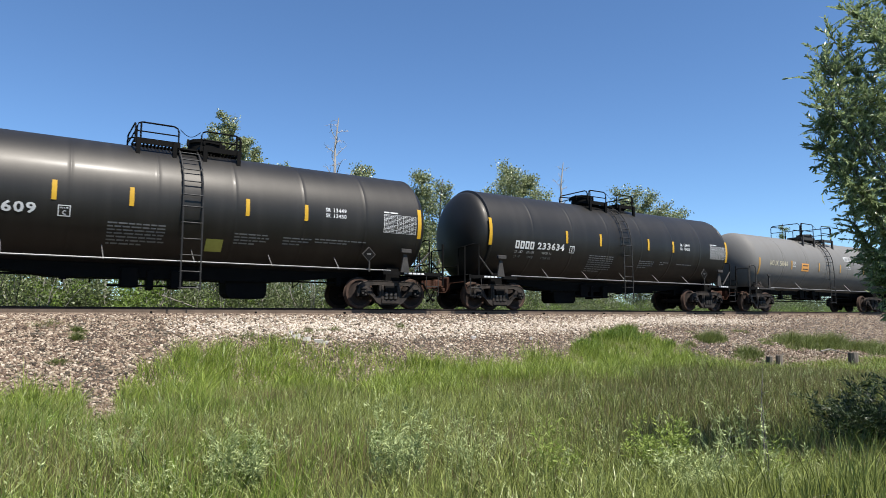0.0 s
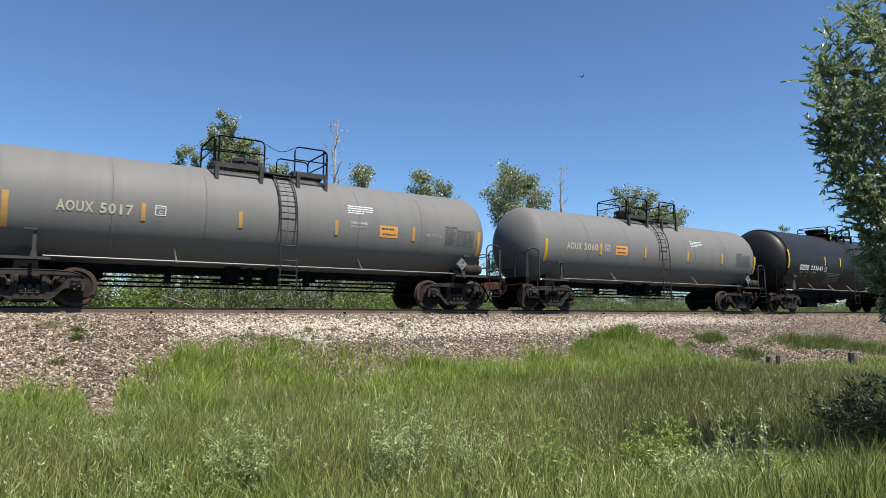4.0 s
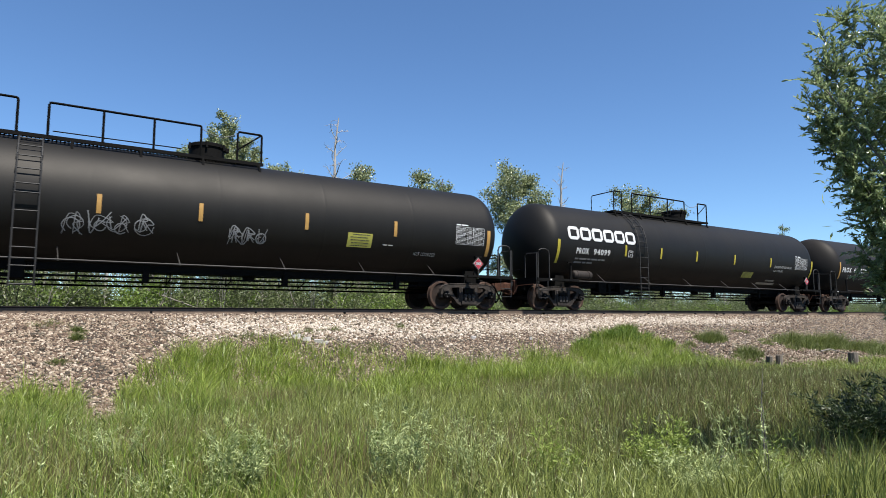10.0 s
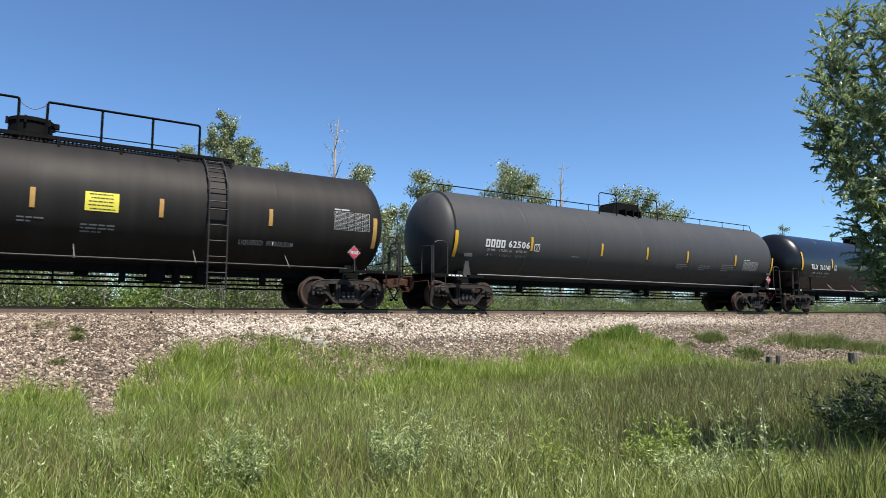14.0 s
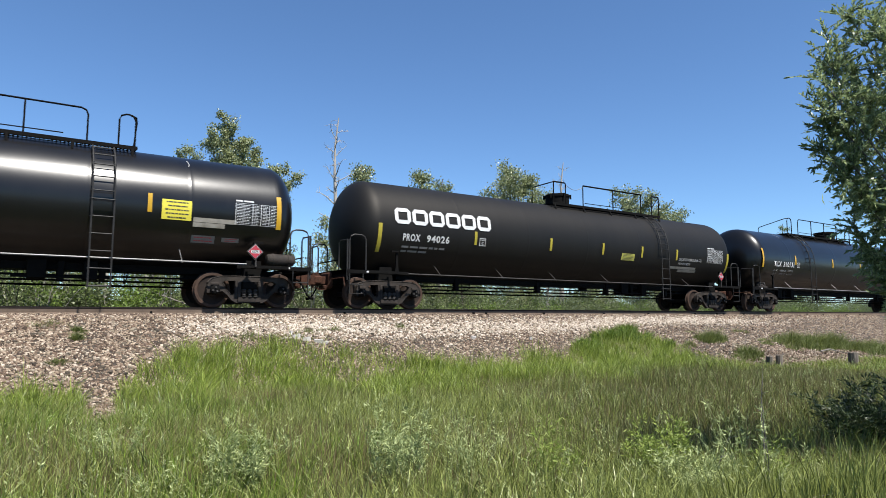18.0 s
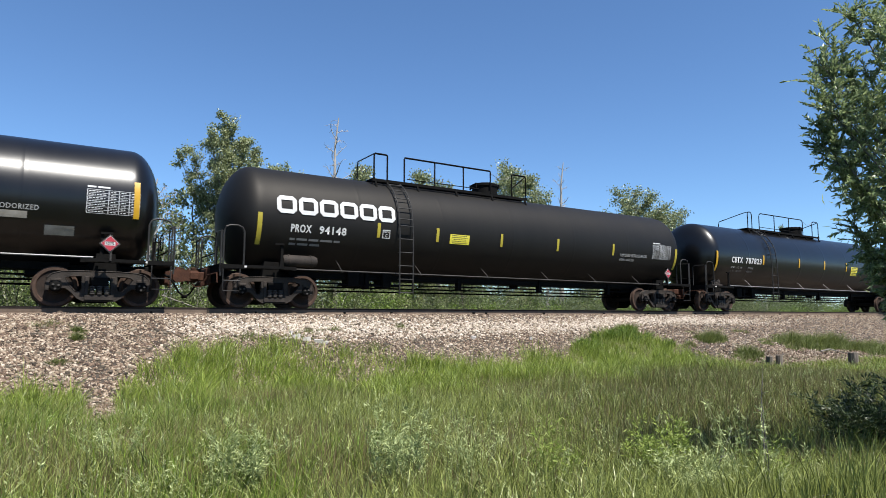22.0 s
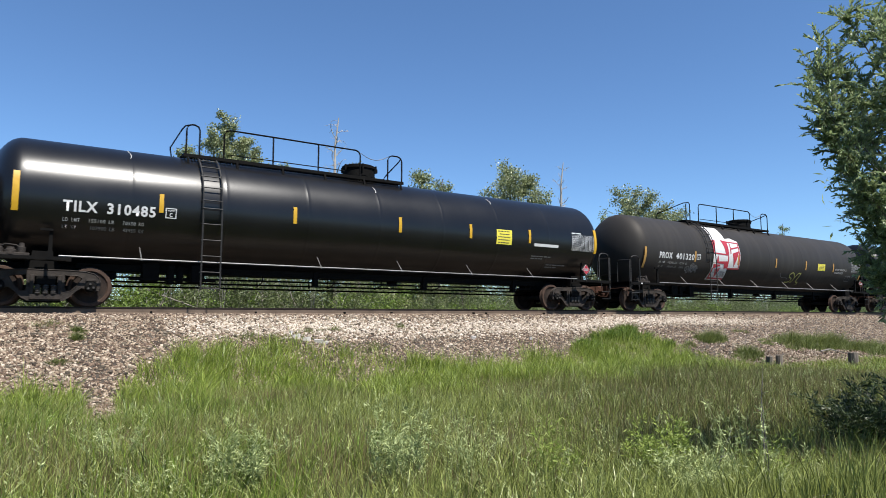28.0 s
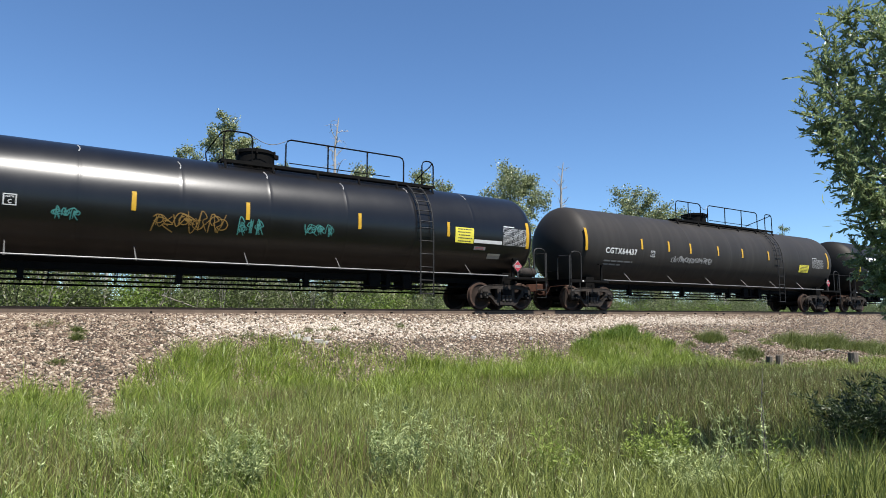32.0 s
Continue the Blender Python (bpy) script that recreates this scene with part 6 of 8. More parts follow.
def add_stones(name, label, n, x_range, y_fun, size, mat, category, ragged=0.0, flat=0.68):
    """Crushed stones strewn over the bed: blocky broken lumps, each turned its own way."""
    base = np.array([(x, y, z) for x in (-1, 1) for y in (-1, 1) for z in (-1, 1)], float)
    quad = np.array([(0, 1, 3, 2), (4, 6, 7, 5), (0, 4, 5, 1), (2, 3, 7, 6), (1, 5, 7, 3)])
    u = RNG.random(n)
    x = x_range[0] + (x_range[1] - x_range[0]) * u ** 1.75 + np.abs(RNG.normal(0, ragged, n))
    y = y_fun(x, n)
    z = np.where(y > 15.6, np.interp(y, [15.6, 15.85], [-0.262, -0.205]), land_height(x, y) + 0.05)
    r = size[0] + (size[1] - size[0]) * RNG.random(n) ** 2.2
    v = base[None] * (0.42 + 0.5 * RNG.random((n, 8, 1))) + RNG.normal(0, 0.16, (n, 8, 3))
    v *= r[:, None, None] * (0.75 + 0.5 * RNG.random((n, 1, 3))) * np.array([1.0, 1.0, flat])
    a, b = RNG.random(n) * math.tau, RNG.normal(0, 0.45, n)
    c, s = np.cos(b)[:, None], np.sin(b)[:, None]
    v = np.stack([v[..., 0], v[..., 1] * c - v[..., 2] * s, v[..., 1] * s + v[..., 2] * c], -1)
    c, s = np.cos(a)[:, None], np.sin(a)[:, None]
    v = np.stack([v[..., 0] * c - v[..., 1] * s, v[..., 0] * s + v[..., 1] * c, v[..., 2]], -1)
    v += np.stack([x, y, z + r * (0.05 + 0.5 * RNG.random(n))], -1)[:, None]
    f = (quad[None] + (np.arange(n) * 8)[:, None, None]).reshape(-1, 4)
    tagged(new(name, from_arrays(name, v.reshape(-1, 3), f, mat)), label, category, kind="stuff")


def bare_bank(x, n):
    lo = np.where(x < 17, np.minimum(grass_edge(x) - 0.6, 12.2), grass_edge(x) - 0.5)
    return np.where(RNG.random(n) < 0.06, 15.3 + 1.0 * RNG.random(n), lo + (16.95 - lo) * RNG.random(n))


add_stones("ballast_stone", "grey, brown and pinkish crushed ballast stones", 122000, (-1.2, 38), bare_bank, (0.013, 0.037),
           rock_mat("crushed_stone", [(0.016, 0.010, 0.007), (0.072, 0.045, 0.030), (0.155, 0.105, 0.072), (0.20, 0.152, 0.106), (0.31, 0.245, 0.180), (0.64, 0.56, 0.45)]), "ballast")
add_stones("rail_side_stone", "rust-stained brown ballast stones beside the rail", 13000, (-1.2, 40), lambda x, n: 15.75 + 1.25 * RNG.random(n), (0.018, 0.045),
           rock_mat("rusty_stone", [(0.025, 0.016, 0.011), (0.075, 0.050, 0.034), (0.14, 0.098, 0.070), (0.28, 0.215, 0.16)]), "ballast")
add_stones("pale_gravel", "pale dusty gravel along the ballast shoulder", 11000, (2.6, 22), lambda x, n: 15.02 + 0.12 * np.sin(x * 0.4) + RNG.normal(0, 0.30, n), (0.018, 0.042),
           rock_mat("pale_stone", [(0.20, 0.165, 0.125), (0.38, 0.325, 0.26), (0.66, 0.59, 0.50)]), "gravel", 3.0)


def add_large_stones():
    """The largest lumps on the near bank, each a piece of the bed."""
    bed = bpy.data.objects["ballast_bed"]
    mat = material("large_stone", (0.045, 0.033, 0.023), (0.34, 0.28, 0.20), rough=0.95, scale=9, fine=60, bump=0.5, spread=0.8, per_object=0.75)
    rng = random.Random(21)
    shapes = []
    for k in range(8):
        bm = bmesh.new()
        v = [bm.verts.new((x * rng.uniform(0.5, 0.95), y * rng.uniform(0.5, 0.95), z * rng.uniform(0.4, 0.7))) for x in (-1, 1) for y in (-1, 1) for z in (-1, 1)]
        for q in ((0, 1, 3, 2), (4, 6, 7, 5), (0, 4, 5, 1), (2, 3, 7, 6), (0, 2, 6, 4), (1, 5, 7, 3)):
            bm.faces.new([v[i] for i in q])
        bmesh.ops.bevel(bm, geom=bm.edges[:], offset=0.16, segments=1, affect="EDGES")
        shapes.append(finish(bm, "stone", mat, smooth=False))
    count = 0
    while count < 300:
        x, y = rng.uniform(-0.6, 11.0), rng.uniform(11.6, 15.5)
        if y < float(grass_edge(x)) + 0.05:
            continue
        r = rng.uniform(0.034, 0.056)
        ob = new("stone", shapes[count % 8])
        ob.parent = bed
        ob.matrix_basis = pose(x, y, ground_at(x, y) + 0.05 + 0.4 * r, rng.uniform(-25, 25), rng.uniform(-25, 25), rng.uniform(0, 360)) @ Matrix.Scale(r, 4)
        count += 1


def add_ties():
    """Timber ties under the rails, nearly buried in the stone."""
    tie_mat = material("weathered_timber", (0.07, 0.05, 0.035), (0.16, 0.125, 0.10), rough=0.9, scale=3, fine=40, bump=0.4, stretch=(1, 0.2, 1), per_object=0.4)
    bm = bmesh.new()
    box(bm, -0.115, 0.115, -1.3, 1.3, -0.36, -0.175, 0.012)
    me = finish(bm, "tie", tie_mat, smooth=False)
    rng = random.Random(3)
    track = tagged(new("track_ties"), "weathered timber ties under the rails", "railway ties", kind="structure")
    track.matrix_basis = pose(0, TRACK_Y, 0)
    for k in range(150):
        ob = place("tie", me, track, (-10 + k * 0.52 + rng.uniform(-0.02, 0.02), rng.uniform(-0.04, 0.04), rng.uniform(-0.006, 0.004)), rng.uniform(-1.0, 1.0))
    plate = bmesh.new()
    box(plate, -0.10, 0.10, -0.17, 0.17, -0.176, -0.158)
    pm = finish(plate, "tie_plate", RUST, smooth=False)
    for k in range(0, 110):
        place("tie_plate", pm, track, (-6 + k * 0.52, -0.7525, 0))


add_ties()


def add_anchors():
    """Spring clips on the foot of the near rail, spaced unevenly."""
    bm = bmesh.new()
    box(bm, -0.022, 0.022, -0.075, 0.02, -0.165, -0.10, 0.006)
    me = finish(bm, "rail_anchor", BLACK_STEEL, smooth=False)
    rng = random.Random(12)
    x = -0.5
    while x < 40:
        ob = new("rail_anchor", me)
        ob.matrix_basis = pose(x, TRACK_Y - 0.80, 0)
        tagged(ob, "dark steel clip on the foot of the rail", "rail clip", group="rail clips")
        x += rng.choice((0.52, 1.56, 2.6, 3.1))


add_anchors()


def add_slab(x, y, size, turn, seed):
    """A broken flat piece of pale stone lying on the bank."""
    rng = random.Random(seed)
    bm = bmesh.new()
    n = 7
    low = [bm.verts.new((size * rng.uniform(0.7, 1.1) * math.cos(k * math.tau / n), size * 0.6 * rng.uniform(0.7, 1.1) * math.sin(k * math.tau / n), -0.03)) for k in range(n)]
    top = [bm.verts.new((v.co.x * 0.9, v.co.y * 0.9, size * rng.uniform(0.35, 0.5))) for v in low]
    bm.faces.new(low[::-1])
    bm.faces.new(top)
    for k in range(n):
        bm.faces.new((low[k], low[(k + 1) % n], top[(k + 1) % n], top[k]))
    ob = new("stone_slab", finish(bm, "stone_slab", SLAB_STONE, smooth=False))
    ob.matrix_basis = pose(x, y, float(land_height(x, y)) + 0.05, rng.uniform(-12, 12), rng.uniform(-12, 12), turn)
    tagged(ob, "broken flat piece of pale stone on the bank", "stone", group="pale slabs on the bank")


SLAB_STONE = material("pale_slab", (0.30, 0.28, 0.25), (0.52, 0.50, 0.46), rough=0.9, scale=9, fine=60, bump=0.4)
for i, (x, y, size, turn) in enumerate(((5.42, 14.62, 0.14, 10), (5.62, 14.46, 0.16, 40), (5.86, 14.36, 0.15, 165), (6.05, 14.30, 0.10, 20), (5.36, 14.80, 0.10, 80), (10.4, 14.3, 0.13, 15), (12.3, 14.1, 0.12, 60))):
    add_slab(x, y, size, turn, 70 + i)


def blades(name, label, x, y, height, width, lean, mat, category="grass"):
    """Grass: bent tapering blades, three faces each."""
    n = len(x)
    z = land_height(x, y) - 0.03
    a = RNG.random(n) * math.tau
    side = np.stack([np.cos(a), np.sin(a), np.zeros(n)], -1) * width[:, None]
    b = RNG.random(n) * math.tau
    bend = np.stack([np.cos(b), np.sin(b), np.zeros(n)], -1) * (lean * height)[:, None]
    bend[:, 0] += 0.05 * height
    root = np.stack([x, y, z], -1)
    up = np.zeros((n, 3))
    up[:, 2] = height
    mid = root + up * 0.55 + bend * 0.35
    tip = root + up * (1 - 0.25 * lean[:, None]) + bend
    v = np.stack([root - side, root + side, mid - side * 0.8, mid + side * 0.8, tip], 1).reshape(-1, 3)
    t = np.array([(0, 1, 3), (0, 3, 2), (2, 3, 4)])
    f = (t[None] + (np.arange(n) * 5)[:, None, None]).reshape(-1, 3)
    return tagged(new(name, from_arrays(name, v, f, mat)), label, category, kind="stuff")


def clumps(x, y, much):
    """How tall the grass stands from clump to clump."""
    k = np.sin(x * 6.1 + 1.7 * np.sin(y * 3.3)) * np.sin(y * 5.3 + 1.9 * np.sin(x * 2.7)) + 0.6 * np.sin(x * 2.1 + y * 1.3) * np.sin(y * 1.9 - x * 0.7)
    return 1.0 + much * k


def shorter(x, y):
    """The grass thins and stays low towards the gravel in the east."""
    return np.clip(1.0 - 0.5 * (x - 16.3) / 1.6, 0.5, 1.0)


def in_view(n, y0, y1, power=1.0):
    """Random places in the wedge of meadow that the camera sees, up to the bank."""
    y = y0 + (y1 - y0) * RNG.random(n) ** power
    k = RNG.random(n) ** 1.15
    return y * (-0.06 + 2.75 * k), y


BANK_GREEN = leaf_material("fresh_grass", (0.070, 0.126, 0.012), (0.48, 0.58, 0.105), 0.4, 0.42)
FIELD_GREEN = leaf_material("meadow_grass", (0.043, 0.068, 0.010), (0.43, 0.475, 0.125), 0.35, 0.45)
LUSH_GREEN = leaf_material("lush_grass", (0.034, 0.080, 0.006), (0.29, 0.42, 0.052), 0.35, 0.42)
LIGHT_GREEN = leaf_material("pale_grass", (0.17, 0.22, 0.04), (0.56, 0.62, 0.21), 0.35, 0.38)
TUFT_GREEN = leaf_material("tuft_grass", (0.060, 0.082, 0.018), (0.27, 0.32, 0.08), 0.35, 0.5)
# browner eastern grass, its colour also darkened for the willow's shade
OLIVE = leaf_material("olive_brown_grass", (0.042, 0.060, 0.010), (0.29, 0.325, 0.09), 0.35, 0.5)
DRY = leaf_material("brown_stems", (0.085, 0.062, 0.026), (0.26, 0.20, 0.095), 0.3, 0.7)
STRAW = leaf_material("dry_stems", (0.17, 0.128, 0.055), (0.45, 0.36, 0.18), 0.3, 0.7)


def eastern(x, y):
    """True past a bearing from the camera, where the finer, browner, shade-darkened grass of the east takes over, at
    ragged borders.
    """
    k = np.clip((x / y - 0.85) / 0.35, 0, 1) * np.clip((y - 3.9) / 1.2, 0, 1)
    return RNG.random(len(x)) < 0.85 * k


def grow_grass():
    # fresh grass on the foot of the bank
    n = 145000
    x = -2 + 46 * RNG.random(n) ** 1.5
    top = grass_edge(x)
    y = top - (RNG.random(n) ** 0.9 * (3.1 + 0.9 * np.sin(x * 1.3) + 0.6 * np.sin(x * 3.7)))
    keep = (RNG.random(n) < np.clip((top - y) * 4.0 + 0.2, 0, 1)) & ((np.sin(x * 2.3 + y * 1.7) + np.sin(x * 0.9 - y * 2.9)) > -2.3 + RNG.random(n) * 0.5) & ((x > 2.2) | (y > 11.0 + 0.6 * RNG.random(n)))
    x, y = x[keep], y[keep]
    h = (0.16 + 0.34 * RNG.random(len(x)) ** 1.5) * shorter(x, y) * clumps(x, y, 0.4)
    blades("bank_grass", "fresh green grass at the foot of the embankment", x, y, h, 0.0032 + 0.0048 * RNG.random(len(x)) ** 1.5, 0.2 + 0.6 * RNG.random(len(x)), BANK_GREEN)
    # the green mound farther along the bank, and the thinner grass before it
    for label, n, x0, x1, drop, tall in (("tall green grass in a mound on the bank", 15000, 13.4, 17.3, 0.05, 0.22), ("thin green grass on the gravel of the bank", 16000, 8.0, 13.6, 0.35, 0.20)):
        x = x0 + (x1 - x0) * RNG.random(n)
        y = grass_edge(x) - drop - 2.4 * RNG.random(n) ** 1.1
        h = (0.12 + tall * RNG.random(n) ** 1.5) * shorter(x, y) * clumps(x, y, 0.4)
        blades("mound_grass", label, x, y, h, 0.0034 + 0.0052 * RNG.random(n) ** 1.5, 0.2 + 0.6 * RNG.random(n), BANK_GREEN)
    # olive meadow
    n = 215000
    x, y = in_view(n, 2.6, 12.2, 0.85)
    keep = (y < grass_edge(x) - 0.4 + 0.4 * RNG.random(n)) & (RNG.random(n) < clumps(x * 1.7, y * 1.7, 0.6))
    x, y = x[keep], y[keep]
    h = (0.10 + 0.27 * RNG.random(len(x)) ** 1.7) * shorter(x, y) * clumps(x, y, 0.5)
    east = eastern(x, y)
    for name, label, k, mat in (("meadow_grass", "olive-green meadow grass with fine tall blades", ~east, FIELD_GREEN), ("olive_grass", "fine brownish-olive grass in the east, its colour also darkened for shade", east, OLIVE)):
        m = int(k.sum())
        blades(name, label, x[k], y[k], h[k], 0.0018 + 0.0044 * RNG.random(m) ** 2, 0.12 + 0.75 * RNG.random(m) ** 1.6, mat)
    # lusher patches in the meadow
    n = 84000
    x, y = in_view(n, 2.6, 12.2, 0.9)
    keep = (y < grass_edge(x) - 0.3) & (np.sin(x * 1.1 + 1.2 * np.sin(y * 1.7)) + np.sin(y * 1.6 - x * 0.5) + 1.1 * np.clip(1.8 - x, -0.6, 1) - 0.5 * np.clip(x - 5.0, 0, 2) > 0.35 + 1.0 * (RNG.random(n) - 0.5))
    x, y = x[keep], y[keep]
    h = (0.13 + 0.28 * RNG.random(len(x)) ** 1.4) * shorter(x, y) * clumps(x, y, 0.5)
    blades("lush_grass", "lush dark green grass in patches of the meadow", x, y, h, 0.0024 + 0.0042 * RNG.random(len(x)) ** 2, 0.15 + 0.7 * RNG.random(len(x)) ** 2, LUSH_GREEN)
    n = 44000
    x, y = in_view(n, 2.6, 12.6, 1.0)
    y = np.minimum(y, grass_edge(x) - 0.1)
    keep = ~eastern(x, y)
    x, y = x[keep], y[keep]
    n = len(x)
    h = (0.15 + 0.22 * RNG.random(n)) * shorter(x, y)
    blades("pale_grass", "paler arching blades among the meadow grass", x, y, h, 0.0020 + 0.0030 * RNG.random(n), 0.2 + 0.7 * RNG.random(n), LIGHT_GREEN)
    n = 56000
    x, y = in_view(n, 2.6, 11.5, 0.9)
    keep = np.sin(x * 0.7 + 0.4) + np.sin(y * 1.1 + x * 0.3) + 0.65 * np.clip(x - 4.6, 0, 4) - 0.5 * np.clip(3.5 - x, 0, 2) > -0.3 + 1.2 * (RNG.random(n) - 0.5)
    x, y = x[keep], y[keep]
    h = (0.14 + 0.28 * RNG.random(len(x))) * shorter(x, y)
    blades("dry_stem", "dry brownish stems standing in the meadow", x, y, h, 0.0014 + 0.0016 * RNG.random(len(x)), 0.05 + 0.2 * RNG.random(len(x)), DRY, "dry grass")
    # last year's litter among the fresh grass
    n = 16000
    x = -2 + 24 * RNG.random(n) ** 1.3
    y = grass_edge(x) - 0.1 - 3.4 * RNG.random(n)
    keep = np.sin(x * 3.1 + 2.0 * np.sin(y * 2.3)) + np.sin(y * 4.1 + x) > 0.2 + 1.2 * (RNG.random(n) - 0.5)
    x, y = x[keep], y[keep]
    blades("dead_grass", "pale dead grass stalks lying among the green", x, y, 0.10 + 0.20 * RNG.random(len(x)), 0.003 + 0.004 * RNG.random(len(x)), 0.4 + 1.0 * RNG.random(len(x)), STRAW, "dry grass")


def grow_weeds(name, label, n, y0, y1, mat, leaf, height):
    """Leafy weeds among the grass: thin stems with small pointed leaves up their length."""
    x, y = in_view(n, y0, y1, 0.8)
    keep = y < grass_edge(x) - 0.3
    x, y = x[keep], y[keep]
    n, each = len(x), 12
    h = height * (0.5 + 0.7 * RNG.random(n))
    a = RNG.random(n) * math.tau
    foot = np.stack([x, y, land_height(x, y)], -1)
    tip = foot + np.stack([0.22 * h * np.cos(a), 0.22 * h * np.sin(a), h], -1)
    side = np.stack([-np.sin(a), np.cos(a), np.zeros(n)], -1) * 0.0025
    stems = np.stack([foot - side, foot + side, tip + side * 0.4, tip - side * 0.4], 1).reshape(-1, 3)
    k = 0.35 + 0.65 * (np.arange(each) + 0.5) / each
    p = (foot[:, None] + (tip - foot)[:, None] * k[None, :, None]).reshape(-1, 3)
    w = (a[:, None] + 2.4 * np.arange(each)[None]).ravel()
    d = np.stack([np.cos(w), np.sin(w), 0.5 + 0.5 * RNG.random(len(w))], -1)
    v, f = leaf_quads(p, d, leaf * (0.6 + 0.8 * RNG.random(len(p))), leaf * (0.24 + 0.14 * RNG.random(len(p))), RNG)
    q = np.concatenate([np.arange(4 * n).reshape(n, 4), f + 4 * n])
    tagged(new(name, from_arrays(name, np.concatenate([stems, v]), q, mat)), label, "weeds", kind="stuff")


def grow_wide_meadow():
    """Coarser grass over the rest of the meadow, outside the camera's wedge."""
    n = 60000
    x, y = -14 + 52 * RNG.random(n), -12 + 24 * RNG.random(n)
    m = 240000  # thicker round the stand
    x, y = np.concatenate([x, RNG.normal(1.5, 4.5, m)]), np.concatenate([y, RNG.normal(-0.5, 4.0, m)])
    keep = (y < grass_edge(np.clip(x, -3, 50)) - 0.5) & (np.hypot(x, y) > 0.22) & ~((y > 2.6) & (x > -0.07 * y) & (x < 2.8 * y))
    x, y = x[keep], y[keep]
    h = (0.20 + 0.34 * RNG.random(len(x)) ** 1.5) * clumps(x, y, 0.35)
    h *= np.clip(np.hypot(x, y) / 3.0, 0.25, 1.0)
    blades("wide_meadow_grass", "olive-green meadow grass around the open field", x, y, h, 0.004 + 0.004 * RNG.random(len(x)), 0.1 + 0.4 * RNG.random(len(x)) ** 2, FIELD_GREEN)


grow_grass()
grow_wide_meadow()


def add_tuft(x, y, radius, height, count, seed, mat=TUFT_GREEN, label="small green tuft growing in the ballast", group="tufts in the ballast"):
    rng = np.random.default_rng(seed)
    count, height = count * 2, height * 1.6
    a, r = rng.random(count) * math.tau, radius * np.sqrt(rng.random(count))
    px, py = x + r * np.cos(a) * 1.6, y + r * np.sin(a) * 0.7
    h = height * (0.5 + 0.6 * rng.random(count)) * (1 - 0.5 * r / radius) * clumps(px * 1.5, py * 1.5, 0.4)
    ob = blades("grass_tuft", label, px, py, h, 0.004 + 0.003 * rng.random(count), 0.3 + 0.6 * rng.random(count), mat, "grass tuft")
    tagged(ob, group=group, kind="stuff")


for i, (x, y, r, h, c) in enumerate(((0.42, 15.22, 0.30, 0.13, 420), (0.70, 15.3, 0.10, 0.09, 100), (0.88, 14.55, 0.07, 0.18, 200), (0.95, 14.95, 0.09, 0.24, 260), (0.60, 13.6, 0.18, 0.18, 300), (5.74, 14.83, 0.18, 0.14, 260), (6.05, 14.86, 0.10, 0.12, 100), (6.53, 14.9, 0.12, 0.13, 160), (8.43, 14.98, 0.15, 0.20, 240),
                                     (15.8, 13.8, 0.80, 0.20, 1000), (16.5, 14.3, 0.35, 0.24, 500), (15.4, 14.2, 0.3, 0.2, 240), (19.18, 12.85, 0.42, 0.34, 900), (18.8, 13.2, 0.2, 0.2, 200), (17.8, 12.73, 0.25, 0.2, 240), (18.9, 11.5, 0.45, 0.32, 800), (19.27, 13.69, 0.25, 0.14, 200), (21.8, 12.7, 0.25, 0.2, 260),
                                     (22.1, 13.67, 0.3, 0.16, 260), (21.4, 12.3, 0.25, 0.2, 260), (23.1, 12.36, 0.6, 0.36, 1000), (24.0, 12.0, 0.75, 0.42, 1300), (25.4, 11.94, 0.8, 0.44, 1300), (26.4, 11.7, 0.5, 0.28, 600), (23.3, 13.05, 0.3, 0.18, 240), (27.6, 11.3, 1.1, 0.38, 1800),
                                     (22.3, 11.8, 0.3, 0.2, 260), (7.0, 13.95, 0.4, 0.22, 300), (5.0, 14.45, 0.4, 0.22, 300), (4.2, 14.6, 0.3, 0.18, 200))):
    add_tuft(x, y, r, h, c, 40 + i)
ragged = random.Random(31)
for i in range(16):
    x = ragged.uniform(13.6, 17.2)
    add_tuft(x, float(grass_edge(x)) - ragged.uniform(-0.05, 0.5), ragged.uniform(0.10, 0.24), ragged.uniform(0.22, 0.40), ragged.randint(90, 220), 80 + i, LUSH_GREEN, "dark green tuft on the mound", "tufts on the mound")


def leaf_quads(p, d, length, width, rng):
    """Lance-shaped leaves at points p along directions d: a quad each, turned at random about its length."""
    n = len(p)
    d = d / np.linalg.norm(d, axis=1, keepdims=True)
    o = rng.normal(size=(n, 3))
    s = np.cross(d, o)
    s /= np.linalg.norm(s, axis=1, keepdims=True) + 1e-9
    m = p + d * (length * 0.42)[:, None]
    v = np.stack([p, m - s * (width / 2)[:, None], p + d * length[:, None], m + s * (width / 2)[:, None]], 1).reshape(-1, 3)
    return v, np.arange(n * 4).reshape(n, 4)


def lance_leaves(p, d, length, width, rng):
    """Narrow leaves with rounded flanks at points p along directions d: six corners each."""
    n = len(p)
    d = d / np.linalg.norm(d, axis=1, keepdims=True)
    s = np.cross(d, rng.normal(size=(n, 3)))
    s /= np.linalg.norm(s, axis=1, keepdims=True) + 1e-9
    s *= (width / 2)[:, None]
    a, b, t = p + d * (length * 0.28)[:, None], p + d * (length * 0.68)[:, None], p + d * length[:, None]
    v = np.stack([p, a - s, b - s * 0.8, t, b + s * 0.8, a + s], 1).reshape(-1, 3)
    return v, np.arange(n * 6).reshape(n, 6)


